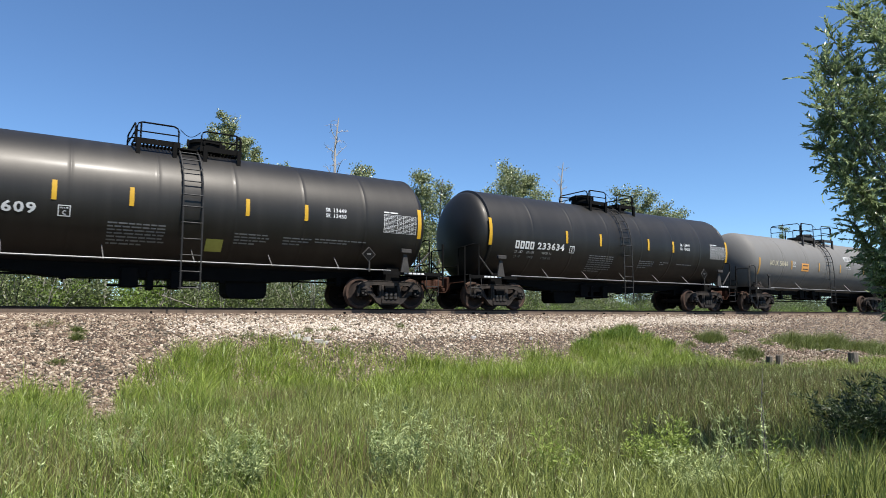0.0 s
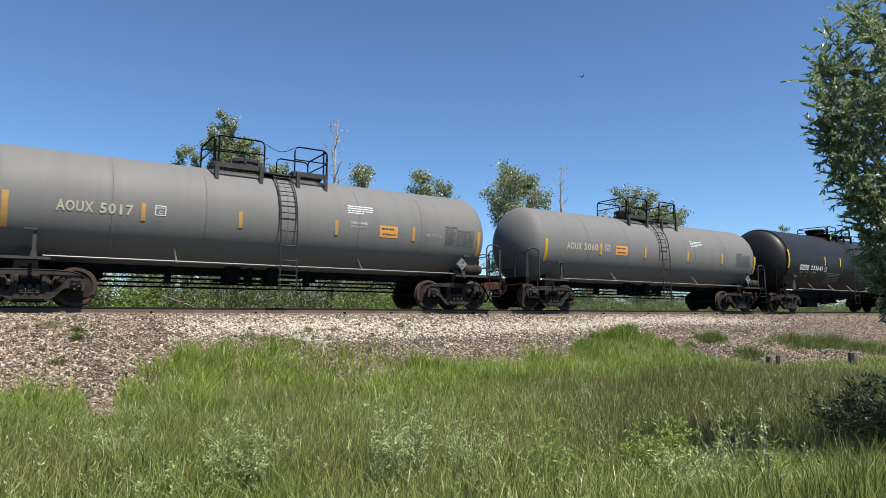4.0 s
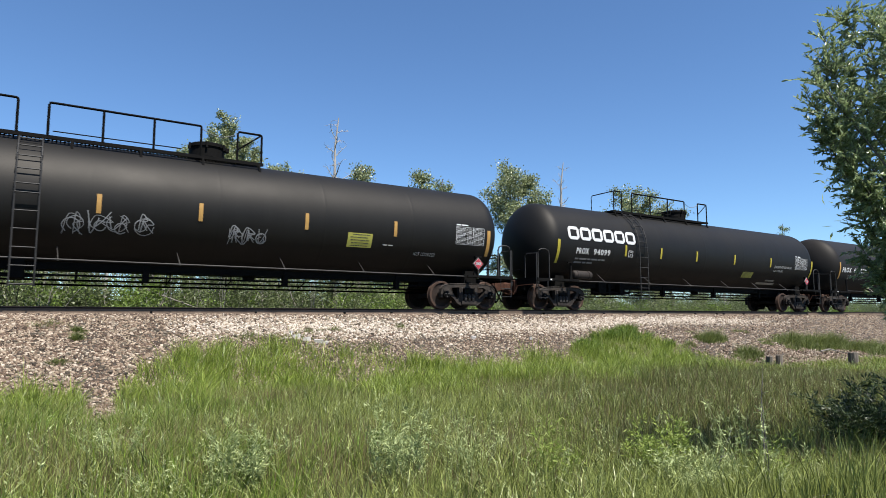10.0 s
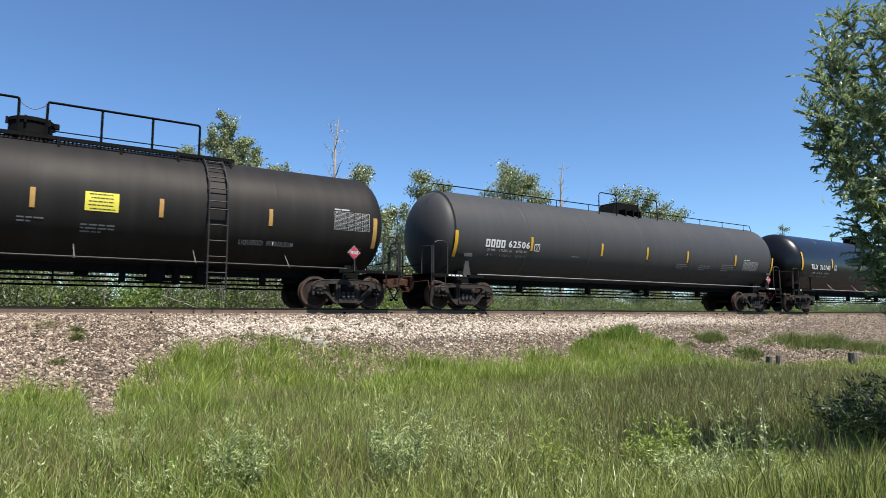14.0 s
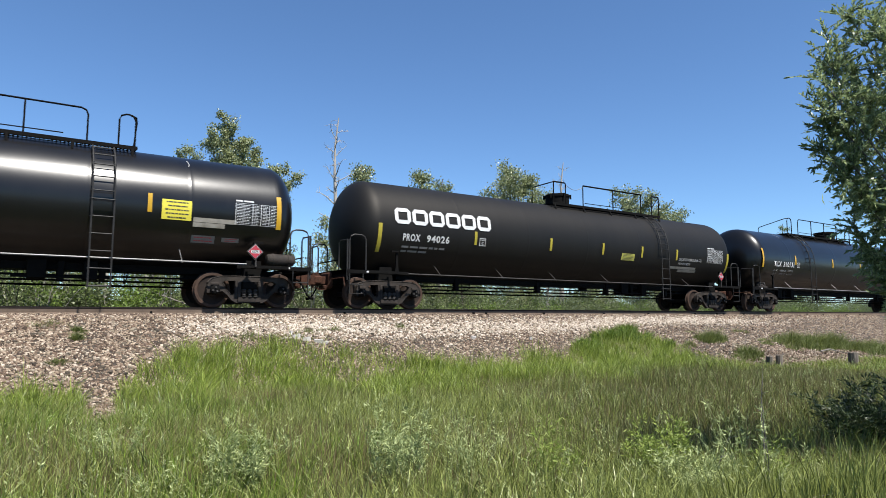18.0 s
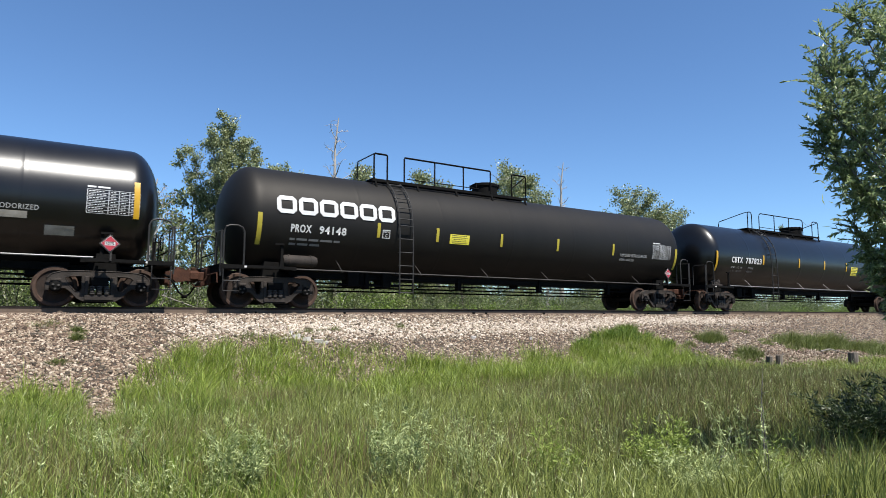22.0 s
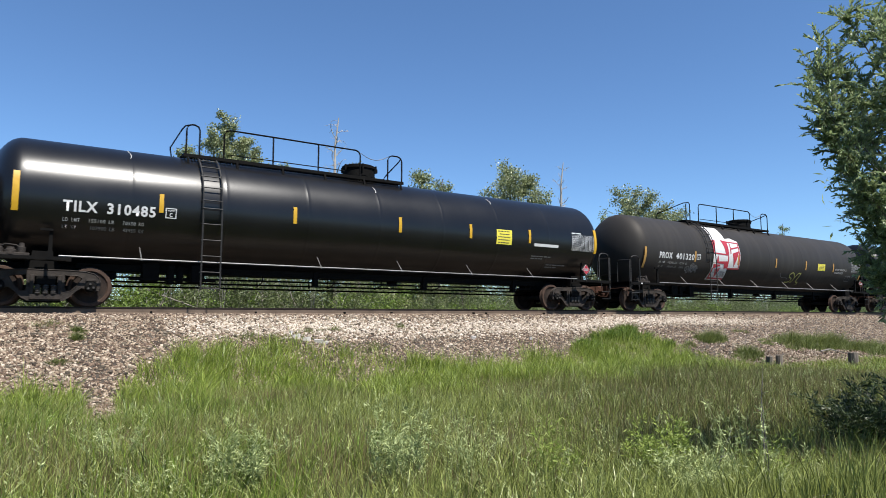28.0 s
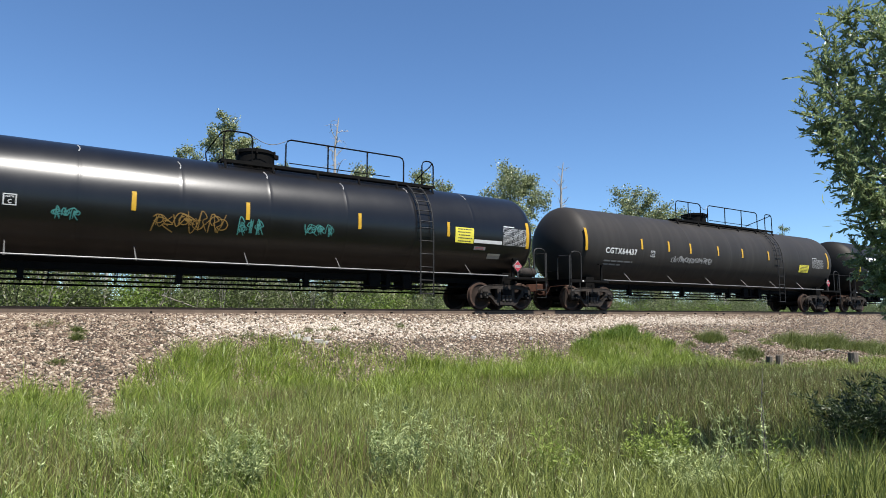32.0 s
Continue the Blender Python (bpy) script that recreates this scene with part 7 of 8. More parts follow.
def twig_path(rng, start, direction, length, steps=8, droop=0.25, wander=0.18):
    p, d = Vector(start), Vector(direction).normalized()
    pts = [p.copy()]
    for _ in range(steps):
        d = (d + Vector((rng.gauss(0, wander), rng.gauss(0, wander), rng.gauss(0, wander) - droop / steps))).normalized()
        p = p + d * (length / steps)
        pts.append(p.copy())
    return pts


BARK = material("grey_bark", (0.10, 0.085, 0.07), (0.22, 0.20, 0.175), rough=0.9, scale=6, fine=40, bump=0.6, stretch=(1, 1, 0.25))
PALE_BARK = material("pale_dead_wood", (0.30, 0.28, 0.25), (0.50, 0.47, 0.43), rough=0.85, scale=6, fine=40, bump=0.4)
POST_WOOD = material("old_post_wood", (0.09, 0.072, 0.055), (0.22, 0.185, 0.15), rough=0.95, scale=6, fine=40, bump=0.5, stretch=(1, 1, 0.2))
DULL_WOOD = material("bleached_twig", (0.16, 0.145, 0.12), (0.30, 0.275, 0.235), rough=0.9, scale=8, fine=40, bump=0.4)
POPLAR = leaf_material("poplar_leaf", (0.125, 0.155, 0.06), (0.43, 0.47, 0.23), 0.3, 0.4)
SHRUB = leaf_material("shrub_leaf", (0.055, 0.085, 0.026), (0.25, 0.30, 0.13), 0.35, 0.5)
HEDGE_GREEN = leaf_material("thicket_leaf", (0.06, 0.115, 0.016), (0.28, 0.40, 0.075), 0.35, 0.5)
FRESH_SHRUB = leaf_material("fresh_shrub_leaf", (0.13, 0.20, 0.022), (0.46, 0.55, 0.12), 0.4, 0.5)
SILVER = leaf_material("silvery_leaf", (0.15, 0.205, 0.058), (0.62, 0.69, 0.30), 0.35, 0.6)
# leaf colour darkened to paint in the shade under the willow
SHADED_SHRUB = leaf_material("shaded_shrub_leaf", (0.028, 0.048, 0.015), (0.11, 0.15, 0.06), 0.3, 0.45)
WILLOW = leaf_material("willow_leaf", (0.095, 0.145, 0.046), (0.47, 0.56, 0.27), 0.45, 0.36)

grow_weeds("silvery_weed", "low silvery weeds scattered through the meadow", 420, 2.8, 9.5, SILVER, 0.040, 0.32)
grow_weeds("leafy_weed", "small leafy green weeds among the grass", 600, 2.8, 10.5, TUFT_GREEN, 0.042, 0.28)


def build_tree(name, label, base, height, spread, seed, leaves=5200, leaf=0.085, mat=POPLAR, bare=0.3, bark=BARK, category="tree", lean=0.0, top_heavy=1.0):
    """A tapered trunk with limbs, and a ragged crown of small leaves hung in clumps along the twigs."""
    rng = random.Random(seed)
    nr = np.random.default_rng(seed)
    tree = new(name)
    tree.matrix_basis = pose(*base)
    bm = bmesh.new()
    trunk = [Vector((0, 0, -0.1))]
    for k in range(1, 9):
        q = k / 8
        trunk.append(Vector((lean * q * height + rng.gauss(0, 0.05) * height * 0.15, rng.gauss(0, 0.05) * height * 0.15, q * height)))
    r0 = 0.018 * height
    tube(bm, trunk, [r0 * (1 - 0.9 * k / 8) + 0.006 for k in range(9)], 8)
    tips = []
    for k in range(20):
        q = bare + (0.97 - bare) * (k + rng.random()) / 20
        i = min(int(q * 8), 7)
        start = trunk[i].lerp(trunk[i + 1], q * 8 - i)
        a = k * 2.4 + rng.uniform(-0.5, 0.5)
        out = spread * (1.05 - 0.75 * (abs(q - 0.62) / 0.5) ** 1.5) * rng.uniform(0.6, 1.15) * top_heavy
        limb = twig_path(rng, start, (math.cos(a), math.sin(a), 0.75), max(out, 0.25), 6, -0.15, 0.16)
        tube(bm, limb, [r0 * 0.35 * (1 - 0.85 * j / 6) * (1.1 - q) + 0.006 for j in range(7)], 5)
        for j in range(2, 7):
            for _ in range(3):
                tw = twig_path(rng, limb[j], (rng.gauss(0, 1), rng.gauss(0, 1), rng.gauss(0.35, 0.7)), out * rng.uniform(0.18, 0.42), 4, 0.1, 0.25)
                tips += tw[1:]
                if rng.random() < 0.5:
                    tube(bm, tw, [0.008, 0.007, 0.006, 0.005, 0.004], 4)
    part("trunk", bm, bark, tree)
    if leaves:
        pts = np.array([p[:] for p in tips])
        pick = nr.integers(0, len(pts), leaves)
        p = pts[pick] + nr.normal(0, 0.13, (leaves, 3)) * (0.5 + height * 0.06)
        d = nr.normal(0, 1, (leaves, 3)) + np.array([0, 0, -0.3])
        v, f = leaf_quads(p, d, leaf * (0.7 + 0.6 * nr.random(leaves)), leaf * (0.5 + 0.3 * nr.random(leaves)), nr)
        place("crown", from_arrays("crown", v, f, mat), tree, label="crown of small leaves with gaps")
    return tagged(tree, label, category)


# the poplars and dead stems behind the track
def build_wide_poplar(name, label, base, tips, seed, leaves, leaf, mat=POPLAR):
    """An uneven poplar: a trunk that forks low, one limb to each of the given tips (across, up), and leaves in clumps along the limbs."""
    rng = random.Random(seed)
    nr = np.random.default_rng(seed)
    tree = new(name)
    tree.matrix_basis = pose(*base)
    bm = bmesh.new()
    top = max(tips, key=lambda p: p[1])
    trunk = [Vector((top[0] * q * q + rng.gauss(0, 0.05), rng.gauss(0, 0.06), top[1] * q)) for q in (0, 0.15, 0.3, 0.45, 0.6, 0.75, 0.9)]
    tube(bm, trunk, [0.15, 0.13, 0.11, 0.09, 0.065, 0.04, 0.015], 8)
    pts = []
    for x, z in tips:
        y = rng.gauss(0, 0.5)
        k = max(1, min(5, int(z / top[1] * 7) - 2))
        start, tip = trunk[k], Vector((x, y, z))
        mid = start.lerp(tip, 0.5) + Vector((0, 0, -0.12 * (tip - start).length))
        limb = [Vector(p) for p in (start, start.lerp(mid, 0.6), mid, mid.lerp(tip, 0.6), tip)]
        tube(bm, limb, [0.05, 0.04, 0.03, 0.018, 0.006], 5)
        for j in range(1, 5):
            for _ in range(7):
                a = limb[j - 1].lerp(limb[j], rng.random())
                tw = twig_path(rng, a, (rng.gauss(0, 1), rng.gauss(0, 1), rng.gauss(0.5, 0.7)), rng.uniform(0.25, 0.55), 4, 0.1, 0.25)
                pts += tw[1:]
                if rng.random() < 0.4:
                    tube(bm, tw, [0.008, 0.007, 0.006, 0.005, 0.004], 4)
    part("trunk", bm, BARK, tree)
    pts = np.array([p[:] for p in pts])
    p = pts[nr.integers(0, len(pts), leaves)] + nr.normal(0, 0.08, (leaves, 3))
    d = nr.normal(0, 1, (leaves, 3)) + np.array([0, 0, -0.3])
    v, f = leaf_quads(p, d, leaf * (0.7 + 0.6 * nr.random(leaves)), leaf * (0.5 + 0.3 * nr.random(leaves)), nr)
    place("crown", from_arrays("crown", v, f, mat), tree, label="crown of small leaves with gaps")
    return tagged(tree, label, "tree")


build_wide_poplar("poplar_tree", "leafy green poplar with a long low limb, behind the track", (6.9, 26, ground_at(6.9, 26)),
                  [(-0.56, 9.46), (-0.18, 9.31), (-0.81, 8.85), (0.0, 8.65), (-1.38, 8.44), (-2.2, 7.80), (-1.78, 7.78), (-0.8, 7.7), (0.35, 8.75), (0.80, 8.22), (1.18, 7.85), (1.6, 7.72), (2.0, 7.5), (2.5, 7.42), (2.3, 7.2), (2.07, 7.0), (0.24, 7.25), (-1.05, 6.75), (-0.4, 6.15), (0.75, 6.35), (1.4, 6.35), (-0.45, 4.95), (0.6, 5.05)], 11, 82000, 0.084)
build_tree("dead_tree", "bare pale dead tree with broken twigs", (11.3, 26, ground_at(11, 26)), 10.35, 1.0, 13, 0, bark=PALE_BARK, bare=0.5, category="dead tree")
build_tree("poplar_tree", "thin young poplar behind the track", (12.5, 26, ground_at(12.5, 26)), 8.3, 0.9, 14, 4600, 0.11, bare=0.45)
build_tree("poplar_tree", "sparse young poplar behind the track", (17.1, 28, ground_at(17.1, 28)), 8.9, 1.2, 15, 5600, 0.12, bare=0.45)
build_tree("poplar_tree", "sparse slender poplar behind the track", (18.2, 28, ground_at(18.2, 28)), 8.7, 0.9, 16, 3600, 0.12, bare=0.45)
build_tree("poplar_tree", "rounded leafy poplar behind the track", (23.7, 28, ground_at(23.7, 28)), 9.5, 2.45, 17, 17000, 0.13, bare=0.4)
build_tree("dead_tree", "bare grey dead stem with few twigs", (27.0, 28, ground_at(27, 28)), 10.8, 0.7, 18, 0, bark=PALE_BARK, bare=0.55, category="dead tree")
build_tree("poplar_tree", "broad airy poplar behind the track", (34.2, 28, ground_at(34, 28)), 8.9, 3.05, 19, 15000, 0.13, bare=0.4)
build_tree("poplar_tree", "airy young poplar behind the track", (38.0, 28.5, ground_at(38, 28)), 8.4, 2.2, 20, 8000, 0.13, bare=0.4)
build_tree("spruce_tree", "small dark far-off spruce", (111.4, 60, -1.64), 17.7, 1.6, 21, 5000, 0.16, mat=WILLOW, bare=0.1)


def build_shrub(name, label, base, height, spread, seed, leaves, leaf, mat, stems=16, wood=BARK, category="shrub", narrow=0.5, tilt=0.35):
    """A bush of many thin stems with leaves along them."""
    rng = random.Random(seed)
    nr = np.random.default_rng(seed)
    bush = new(name)
    bush.matrix_basis = pose(*base)
    bm = bmesh.new()
    pts, dirs = [], []
    for k in range(stems):
        a = rng.random() * math.tau
        start = (0.25 * spread * math.cos(a), 0.25 * spread * math.sin(a), -0.05)
        ln = height * rng.uniform(0.55, 1.08)
        path = twig_path(rng, start, (tilt * math.cos(a) * rng.random() * 2, tilt * math.sin(a) * rng.random() * 2, 1.0), ln, 8, 0.1, 0.12)
        thick = max(0.0035, height * 0.006)
        tube(bm, path, [thick * (1 - 0.8 * j / 8) for j in range(9)], 5)
        for j in range(2, 8):
            for _ in range(2):
                b = rng.random() * math.tau
                side = twig_path(rng, path[j], (math.cos(b), math.sin(b), rng.uniform(0.2, 1.2)), spread * rng.uniform(0.2, 0.55), 4, 0.15, 0.2)
                for i in range(1, 5):
                    pts.append(side[i][:])
                    dirs.append((side[i] - side[i - 1])[:])
                if height < 1.4 and rng.random() < 0.6:
                    tube(bm, side, thick * 0.35, 4)
        for j in range(3, 9):
            pts.append(path[j][:])
            dirs.append((path[j] - path[j - 1])[:])
    part("stem", bm, wood, bush)
    pts, dirs = np.array(pts), np.array(dirs)
    pick = nr.integers(0, len(pts), leaves)
    p = pts[pick] + nr.normal(0, 0.02 + 0.03 * height if height > 1.4 else 0.008 + 0.012 * height, (leaves, 3))
    d = dirs[pick] / np.linalg.norm(dirs[pick], axis=1, keepdims=True) + nr.normal(0, 0.7 if height > 1.4 else 0.42, (leaves, 3))
    v, f = leaf_quads(p, d, leaf * (0.6 + 0.7 * nr.random(leaves)), leaf * narrow * (0.6 + 0.5 * nr.random(leaves)), nr)
    place("foliage", from_arrays("foliage", v, f, mat), bush, label="foliage of small leaves")
    return tagged(bush, label, category)


def grow_hedge():
    """The thicket behind the track: four bushes built once and set out along it, each turned its own way."""
    kinds = [build_shrub("shrub", "grey-green leafy shrub behind the track", (2.0, 24.6, ground_at(2, 24.6)), 3.3, 2.0, 31, 6500, 0.11, SHRUB),
             build_shrub("shrub", "fresh green low shrub behind the track", (4.2, 24.0, ground_at(4.2, 24)), 2.9, 1.9, 32, 6500, 0.11, HEDGE_GREEN),
             build_shrub("shrub", "tall thin grey-green shrub behind the track", (5.6, 26.0, ground_at(5.6, 26)), 4.4, 1.9, 33, 5200, 0.11, SHRUB, stems=14),
             build_shrub("dead_shrub", "bare twiggy grey brush behind the track", (1.0, 25.3, ground_at(1.0, 25.3)), 4.6, 1.5, 34, 260, 0.06, SHRUB, stems=26, wood=PALE_BARK, category="dead shrub")]
    for k in kinds:
        tagged(k, group="thicket behind the track")
    rng = random.Random(5)
    x = -1.5
    while x < 54:
        pick = rng.random()
        if x < 13:
            k = kinds[0] if pick < 0.35 else kinds[3] if pick < 0.6 else kinds[1] if pick < 0.85 else kinds[2]
        else:
            k = kinds[1] if pick < 0.5 else kinds[0] if pick < 0.85 else kinds[2] if pick < 0.93 else kinds[3]
        y = rng.uniform(23.2, 27.5)
        s = rng.uniform(0.75, 1.1) * (1.0 if x < 12 else 0.85)
        if 0.088 < x / y < 0.146:
            k, s = kinds[1], rng.uniform(0.6, 0.8)
        copy_thing(k, pose(x, y, ground_at(x, y) - 0.02, 0, 0, rng.uniform(0, 360)) @ Matrix.Scale(s, 4))
        x += rng.uniform(0.25, 0.6) * (1 if x < 14 else 1.1 if x < 30 else 1.6)


grow_hedge()


def grow_young_trees():
    """Low young trees among the thicket, and bushes farther off."""
    first = build_tree("young_tree", "low young poplar in the thicket behind the track", (14.2, 25.6, ground_at(14.2, 25.6)), 6.4, 1.4, 61, 5200, 0.12, bare=0.15)
    second = build_tree("young_tree", "low leafy young tree behind the track", (16.0, 27.0, ground_at(16, 27)), 5.6, 1.5, 62, 5200, 0.12, mat=SHRUB, bare=0.12)
    dead = build_tree("dead_tree", "low bare dead tree in the thicket", (2.0, 25.0, ground_at(2, 25)), 5.8, 1.3, 63, 300, 0.08, mat=SHRUB, bare=0.15, bark=PALE_BARK, category="dead tree")
    for t in (first, second, dead):
        tagged(t, group="young trees behind the track")
    rng = random.Random(8)
    for x, y, t, size in ((-0.9, 25.2, first, 1.02), (-0.2, 26.0, second, 1.15), (0.5, 25.4, first, 1.0), (1.1, 25.8, dead, 1.12), (1.7, 25.2, dead, 1.0), (3.9, 25.9, dead, 1.15), (3.6, 25.3, dead, 1.05), (4.0, 26.2, second, 1.05)):
        copy_thing(t, pose(x, y, ground_at(x, y) - 0.02, 0, 0, rng.uniform(0, 360)) @ Matrix.Scale(size, 4))
    for k in range(26):
        x = -1.0 + k * 1.75 + rng.uniform(-0.6, 0.6)
        t = dead if (x < 4 and rng.random() < 0.75) or rng.random() < 0.22 else rng.choice((first, second))
        y = rng.uniform(25.0, 28.5)
        if 0.07 < x / y < 0.15:
            continue
        copy_thing(t, pose(x, y, ground_at(x, y) - 0.02, 0, 0, rng.uniform(0, 360)) @ Matrix.Scale(rng.uniform(0.72, 1.02), 4))
    far = build_shrub("far_bush", "distant grey-green bush beyond the thicket", (30, 52, -1.64), 5.0, 4.5, 64, 5200, 0.30, SHRUB)
    tagged(far, group="distant bushes")
    for k in range(34):
        x = 12 + k * 4.2 + rng.uniform(-2, 2)
        copy_thing(far, pose(x, rng.uniform(46, 66), -1.66, 0, 0, rng.uniform(0, 360)) @ Matrix.Scale(rng.uniform(0.7, 1.15), 4))


grow_young_trees()

# silvery bushes and saplings in the meadow
for x, y, h, sp, seed, n, leaf, mat, lab in (
        (1.45, 5.2, 0.74, 0.18, 51, 3200, 0.042, SILVER, "silvery narrow-leaved bush in the meadow"),
        (2.65, 4.8, 0.86, 0.18, 52, 2900, 0.042, SILVER, "silvery feathery bush in the meadow"),
        (3.31, 4.6, 0.70, 0.14, 53, 700, 0.038, SILVER, "low silvery plant in the meadow"),
        (0.74, 6.7, 0.66, 0.16, 54, 420, 0.045, SILVER, "small silvery plant in the grass"),
        (1.0, 5.2, 0.5, 0.2, 60, 300, 0.045, SILVER, "thin silvery plant in the grass"),
        (3.95, 4.25, 0.66, 0.3, 58, 420, 0.06, FRESH_SHRUB, "small green sapling in the grass"),
        (5.15, 4.05, 0.62, 0.36, 55, 1900, 0.055, FRESH_SHRUB, "bright green willow sapling in the meadow"),
        (4.75, 3.42, 0.46, 0.36, 56, 2200, 0.042, SILVER, "low sunlit grey-leaved bush"),
        (5.22, 3.25, 0.92, 0.16, 57, 420, 0.055, SILVER, "tall open sapling with pale leaves"),
        (5.55, 3.30, 0.60, 0.20, 59, 420, 0.055, FRESH_SHRUB, "small green sapling beside a taller one")):
    build_shrub("meadow_bush", lab, (x, y, ground_at(x, y)), h, sp, seed, n, leaf, mat, stems=15, wood=mat, narrow=0.26, category="bush", tilt=0.32)

# leafy weeds on top of the mound
for k, (x, y, h, sp) in enumerate(((15.2, 14.0, 0.34, 0.30), (15.7, 14.12, 0.42, 0.34), (16.1, 14.18, 0.50, 0.36), (16.45, 14.15, 0.46, 0.34), (16.75, 13.8, 0.42, 0.30), (16.2, 13.8, 0.40, 0.34), (17.1, 13.2, 0.34, 0.30))):
    tagged(build_shrub("mound_weed", "leafy dark green weed on the grassy mound", (x, y - 0.15, ground_at(x, y - 0.15)), h * 0.8, sp, 120 + k, 900, 0.045, HEDGE_GREEN, stems=14, wood=HEDGE_GREEN, category="weed", narrow=0.4), group="weeds on the mound")

build_shrub("meadow_sapling", "thin bare-stemmed sapling with a few pale leaves", (5.40, 3.15, ground_at(5.4, 3.15)), 1.12, 0.10, 94, 110, 0.05, SILVER, stems=3, narrow=0.3, category="sapling", tilt=0.12)


BOUGHS = []


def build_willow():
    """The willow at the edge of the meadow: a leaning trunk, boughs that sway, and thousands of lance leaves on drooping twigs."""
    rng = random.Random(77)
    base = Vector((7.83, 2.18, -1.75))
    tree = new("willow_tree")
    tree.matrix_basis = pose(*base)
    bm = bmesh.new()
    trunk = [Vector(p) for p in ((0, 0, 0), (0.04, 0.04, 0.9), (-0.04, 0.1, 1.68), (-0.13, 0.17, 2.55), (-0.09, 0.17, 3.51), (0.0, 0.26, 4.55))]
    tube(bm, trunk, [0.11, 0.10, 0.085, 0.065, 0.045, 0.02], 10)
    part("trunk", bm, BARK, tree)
    # bough tips placed so that the crown's outline fits the camera's view
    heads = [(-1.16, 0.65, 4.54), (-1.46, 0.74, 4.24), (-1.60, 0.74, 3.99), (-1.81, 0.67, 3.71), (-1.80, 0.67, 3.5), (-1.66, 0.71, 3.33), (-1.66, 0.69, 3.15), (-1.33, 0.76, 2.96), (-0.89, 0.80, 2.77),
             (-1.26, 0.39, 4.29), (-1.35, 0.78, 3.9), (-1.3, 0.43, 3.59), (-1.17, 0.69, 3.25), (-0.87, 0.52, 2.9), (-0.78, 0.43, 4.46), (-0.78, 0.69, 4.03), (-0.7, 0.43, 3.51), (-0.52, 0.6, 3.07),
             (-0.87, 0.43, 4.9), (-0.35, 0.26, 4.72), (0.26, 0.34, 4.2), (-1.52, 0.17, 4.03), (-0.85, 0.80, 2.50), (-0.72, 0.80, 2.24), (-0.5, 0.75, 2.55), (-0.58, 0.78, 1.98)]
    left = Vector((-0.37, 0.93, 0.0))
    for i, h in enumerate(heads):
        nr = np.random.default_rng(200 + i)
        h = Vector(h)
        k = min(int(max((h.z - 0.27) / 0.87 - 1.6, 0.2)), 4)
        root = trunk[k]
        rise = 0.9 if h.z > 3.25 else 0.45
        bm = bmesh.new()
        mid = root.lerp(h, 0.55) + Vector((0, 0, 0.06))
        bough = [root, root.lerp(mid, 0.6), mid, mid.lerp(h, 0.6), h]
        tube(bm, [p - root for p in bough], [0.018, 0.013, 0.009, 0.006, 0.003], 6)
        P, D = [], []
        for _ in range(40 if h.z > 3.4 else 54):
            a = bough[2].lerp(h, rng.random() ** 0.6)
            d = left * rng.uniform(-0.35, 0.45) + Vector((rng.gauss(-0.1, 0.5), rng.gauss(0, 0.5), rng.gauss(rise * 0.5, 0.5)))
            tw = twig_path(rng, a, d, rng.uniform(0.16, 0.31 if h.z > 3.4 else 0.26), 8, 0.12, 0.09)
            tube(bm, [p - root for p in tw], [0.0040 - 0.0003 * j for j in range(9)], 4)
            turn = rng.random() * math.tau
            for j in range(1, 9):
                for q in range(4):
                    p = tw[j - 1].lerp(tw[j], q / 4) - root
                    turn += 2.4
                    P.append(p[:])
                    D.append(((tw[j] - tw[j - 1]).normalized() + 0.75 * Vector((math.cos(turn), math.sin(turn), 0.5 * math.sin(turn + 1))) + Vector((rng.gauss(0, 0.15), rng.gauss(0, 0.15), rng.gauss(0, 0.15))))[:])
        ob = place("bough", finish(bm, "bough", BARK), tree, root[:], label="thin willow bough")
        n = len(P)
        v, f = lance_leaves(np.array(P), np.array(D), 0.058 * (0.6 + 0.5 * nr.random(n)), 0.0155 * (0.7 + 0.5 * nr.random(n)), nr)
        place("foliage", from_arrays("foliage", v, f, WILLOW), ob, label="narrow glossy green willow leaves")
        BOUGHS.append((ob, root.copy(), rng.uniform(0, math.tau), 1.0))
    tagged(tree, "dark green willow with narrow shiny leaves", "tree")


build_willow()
build_shrub("willow_shrub", "green bush under the willow, shade put into its leaf colour", (8.15, 3.62, -1.72), 0.70, 0.55, 91, 5600, 0.065, SHADED_SHRUB, stems=18, narrow=0.3, category="bush")
build_shrub("willow_shrub", "low bush at the willow's foot, shade put into its leaf colour", (8.55, 3.35, -1.72), 0.86, 0.60, 92, 5600, 0.065, SHADED_SHRUB, stems=14, narrow=0.3, category="bush")


# added out of the camera's sight to throw shade on the bushes and grass
build_shrub("willow_shrub", "unseen tall willow shrub added to shade the grass and bushes", (8.8, 1.95, -1.72), 4.0, 0.75, 93, 18000, 0.09, WILLOW, stems=20, narrow=0.3, category="bush", tilt=0.12)


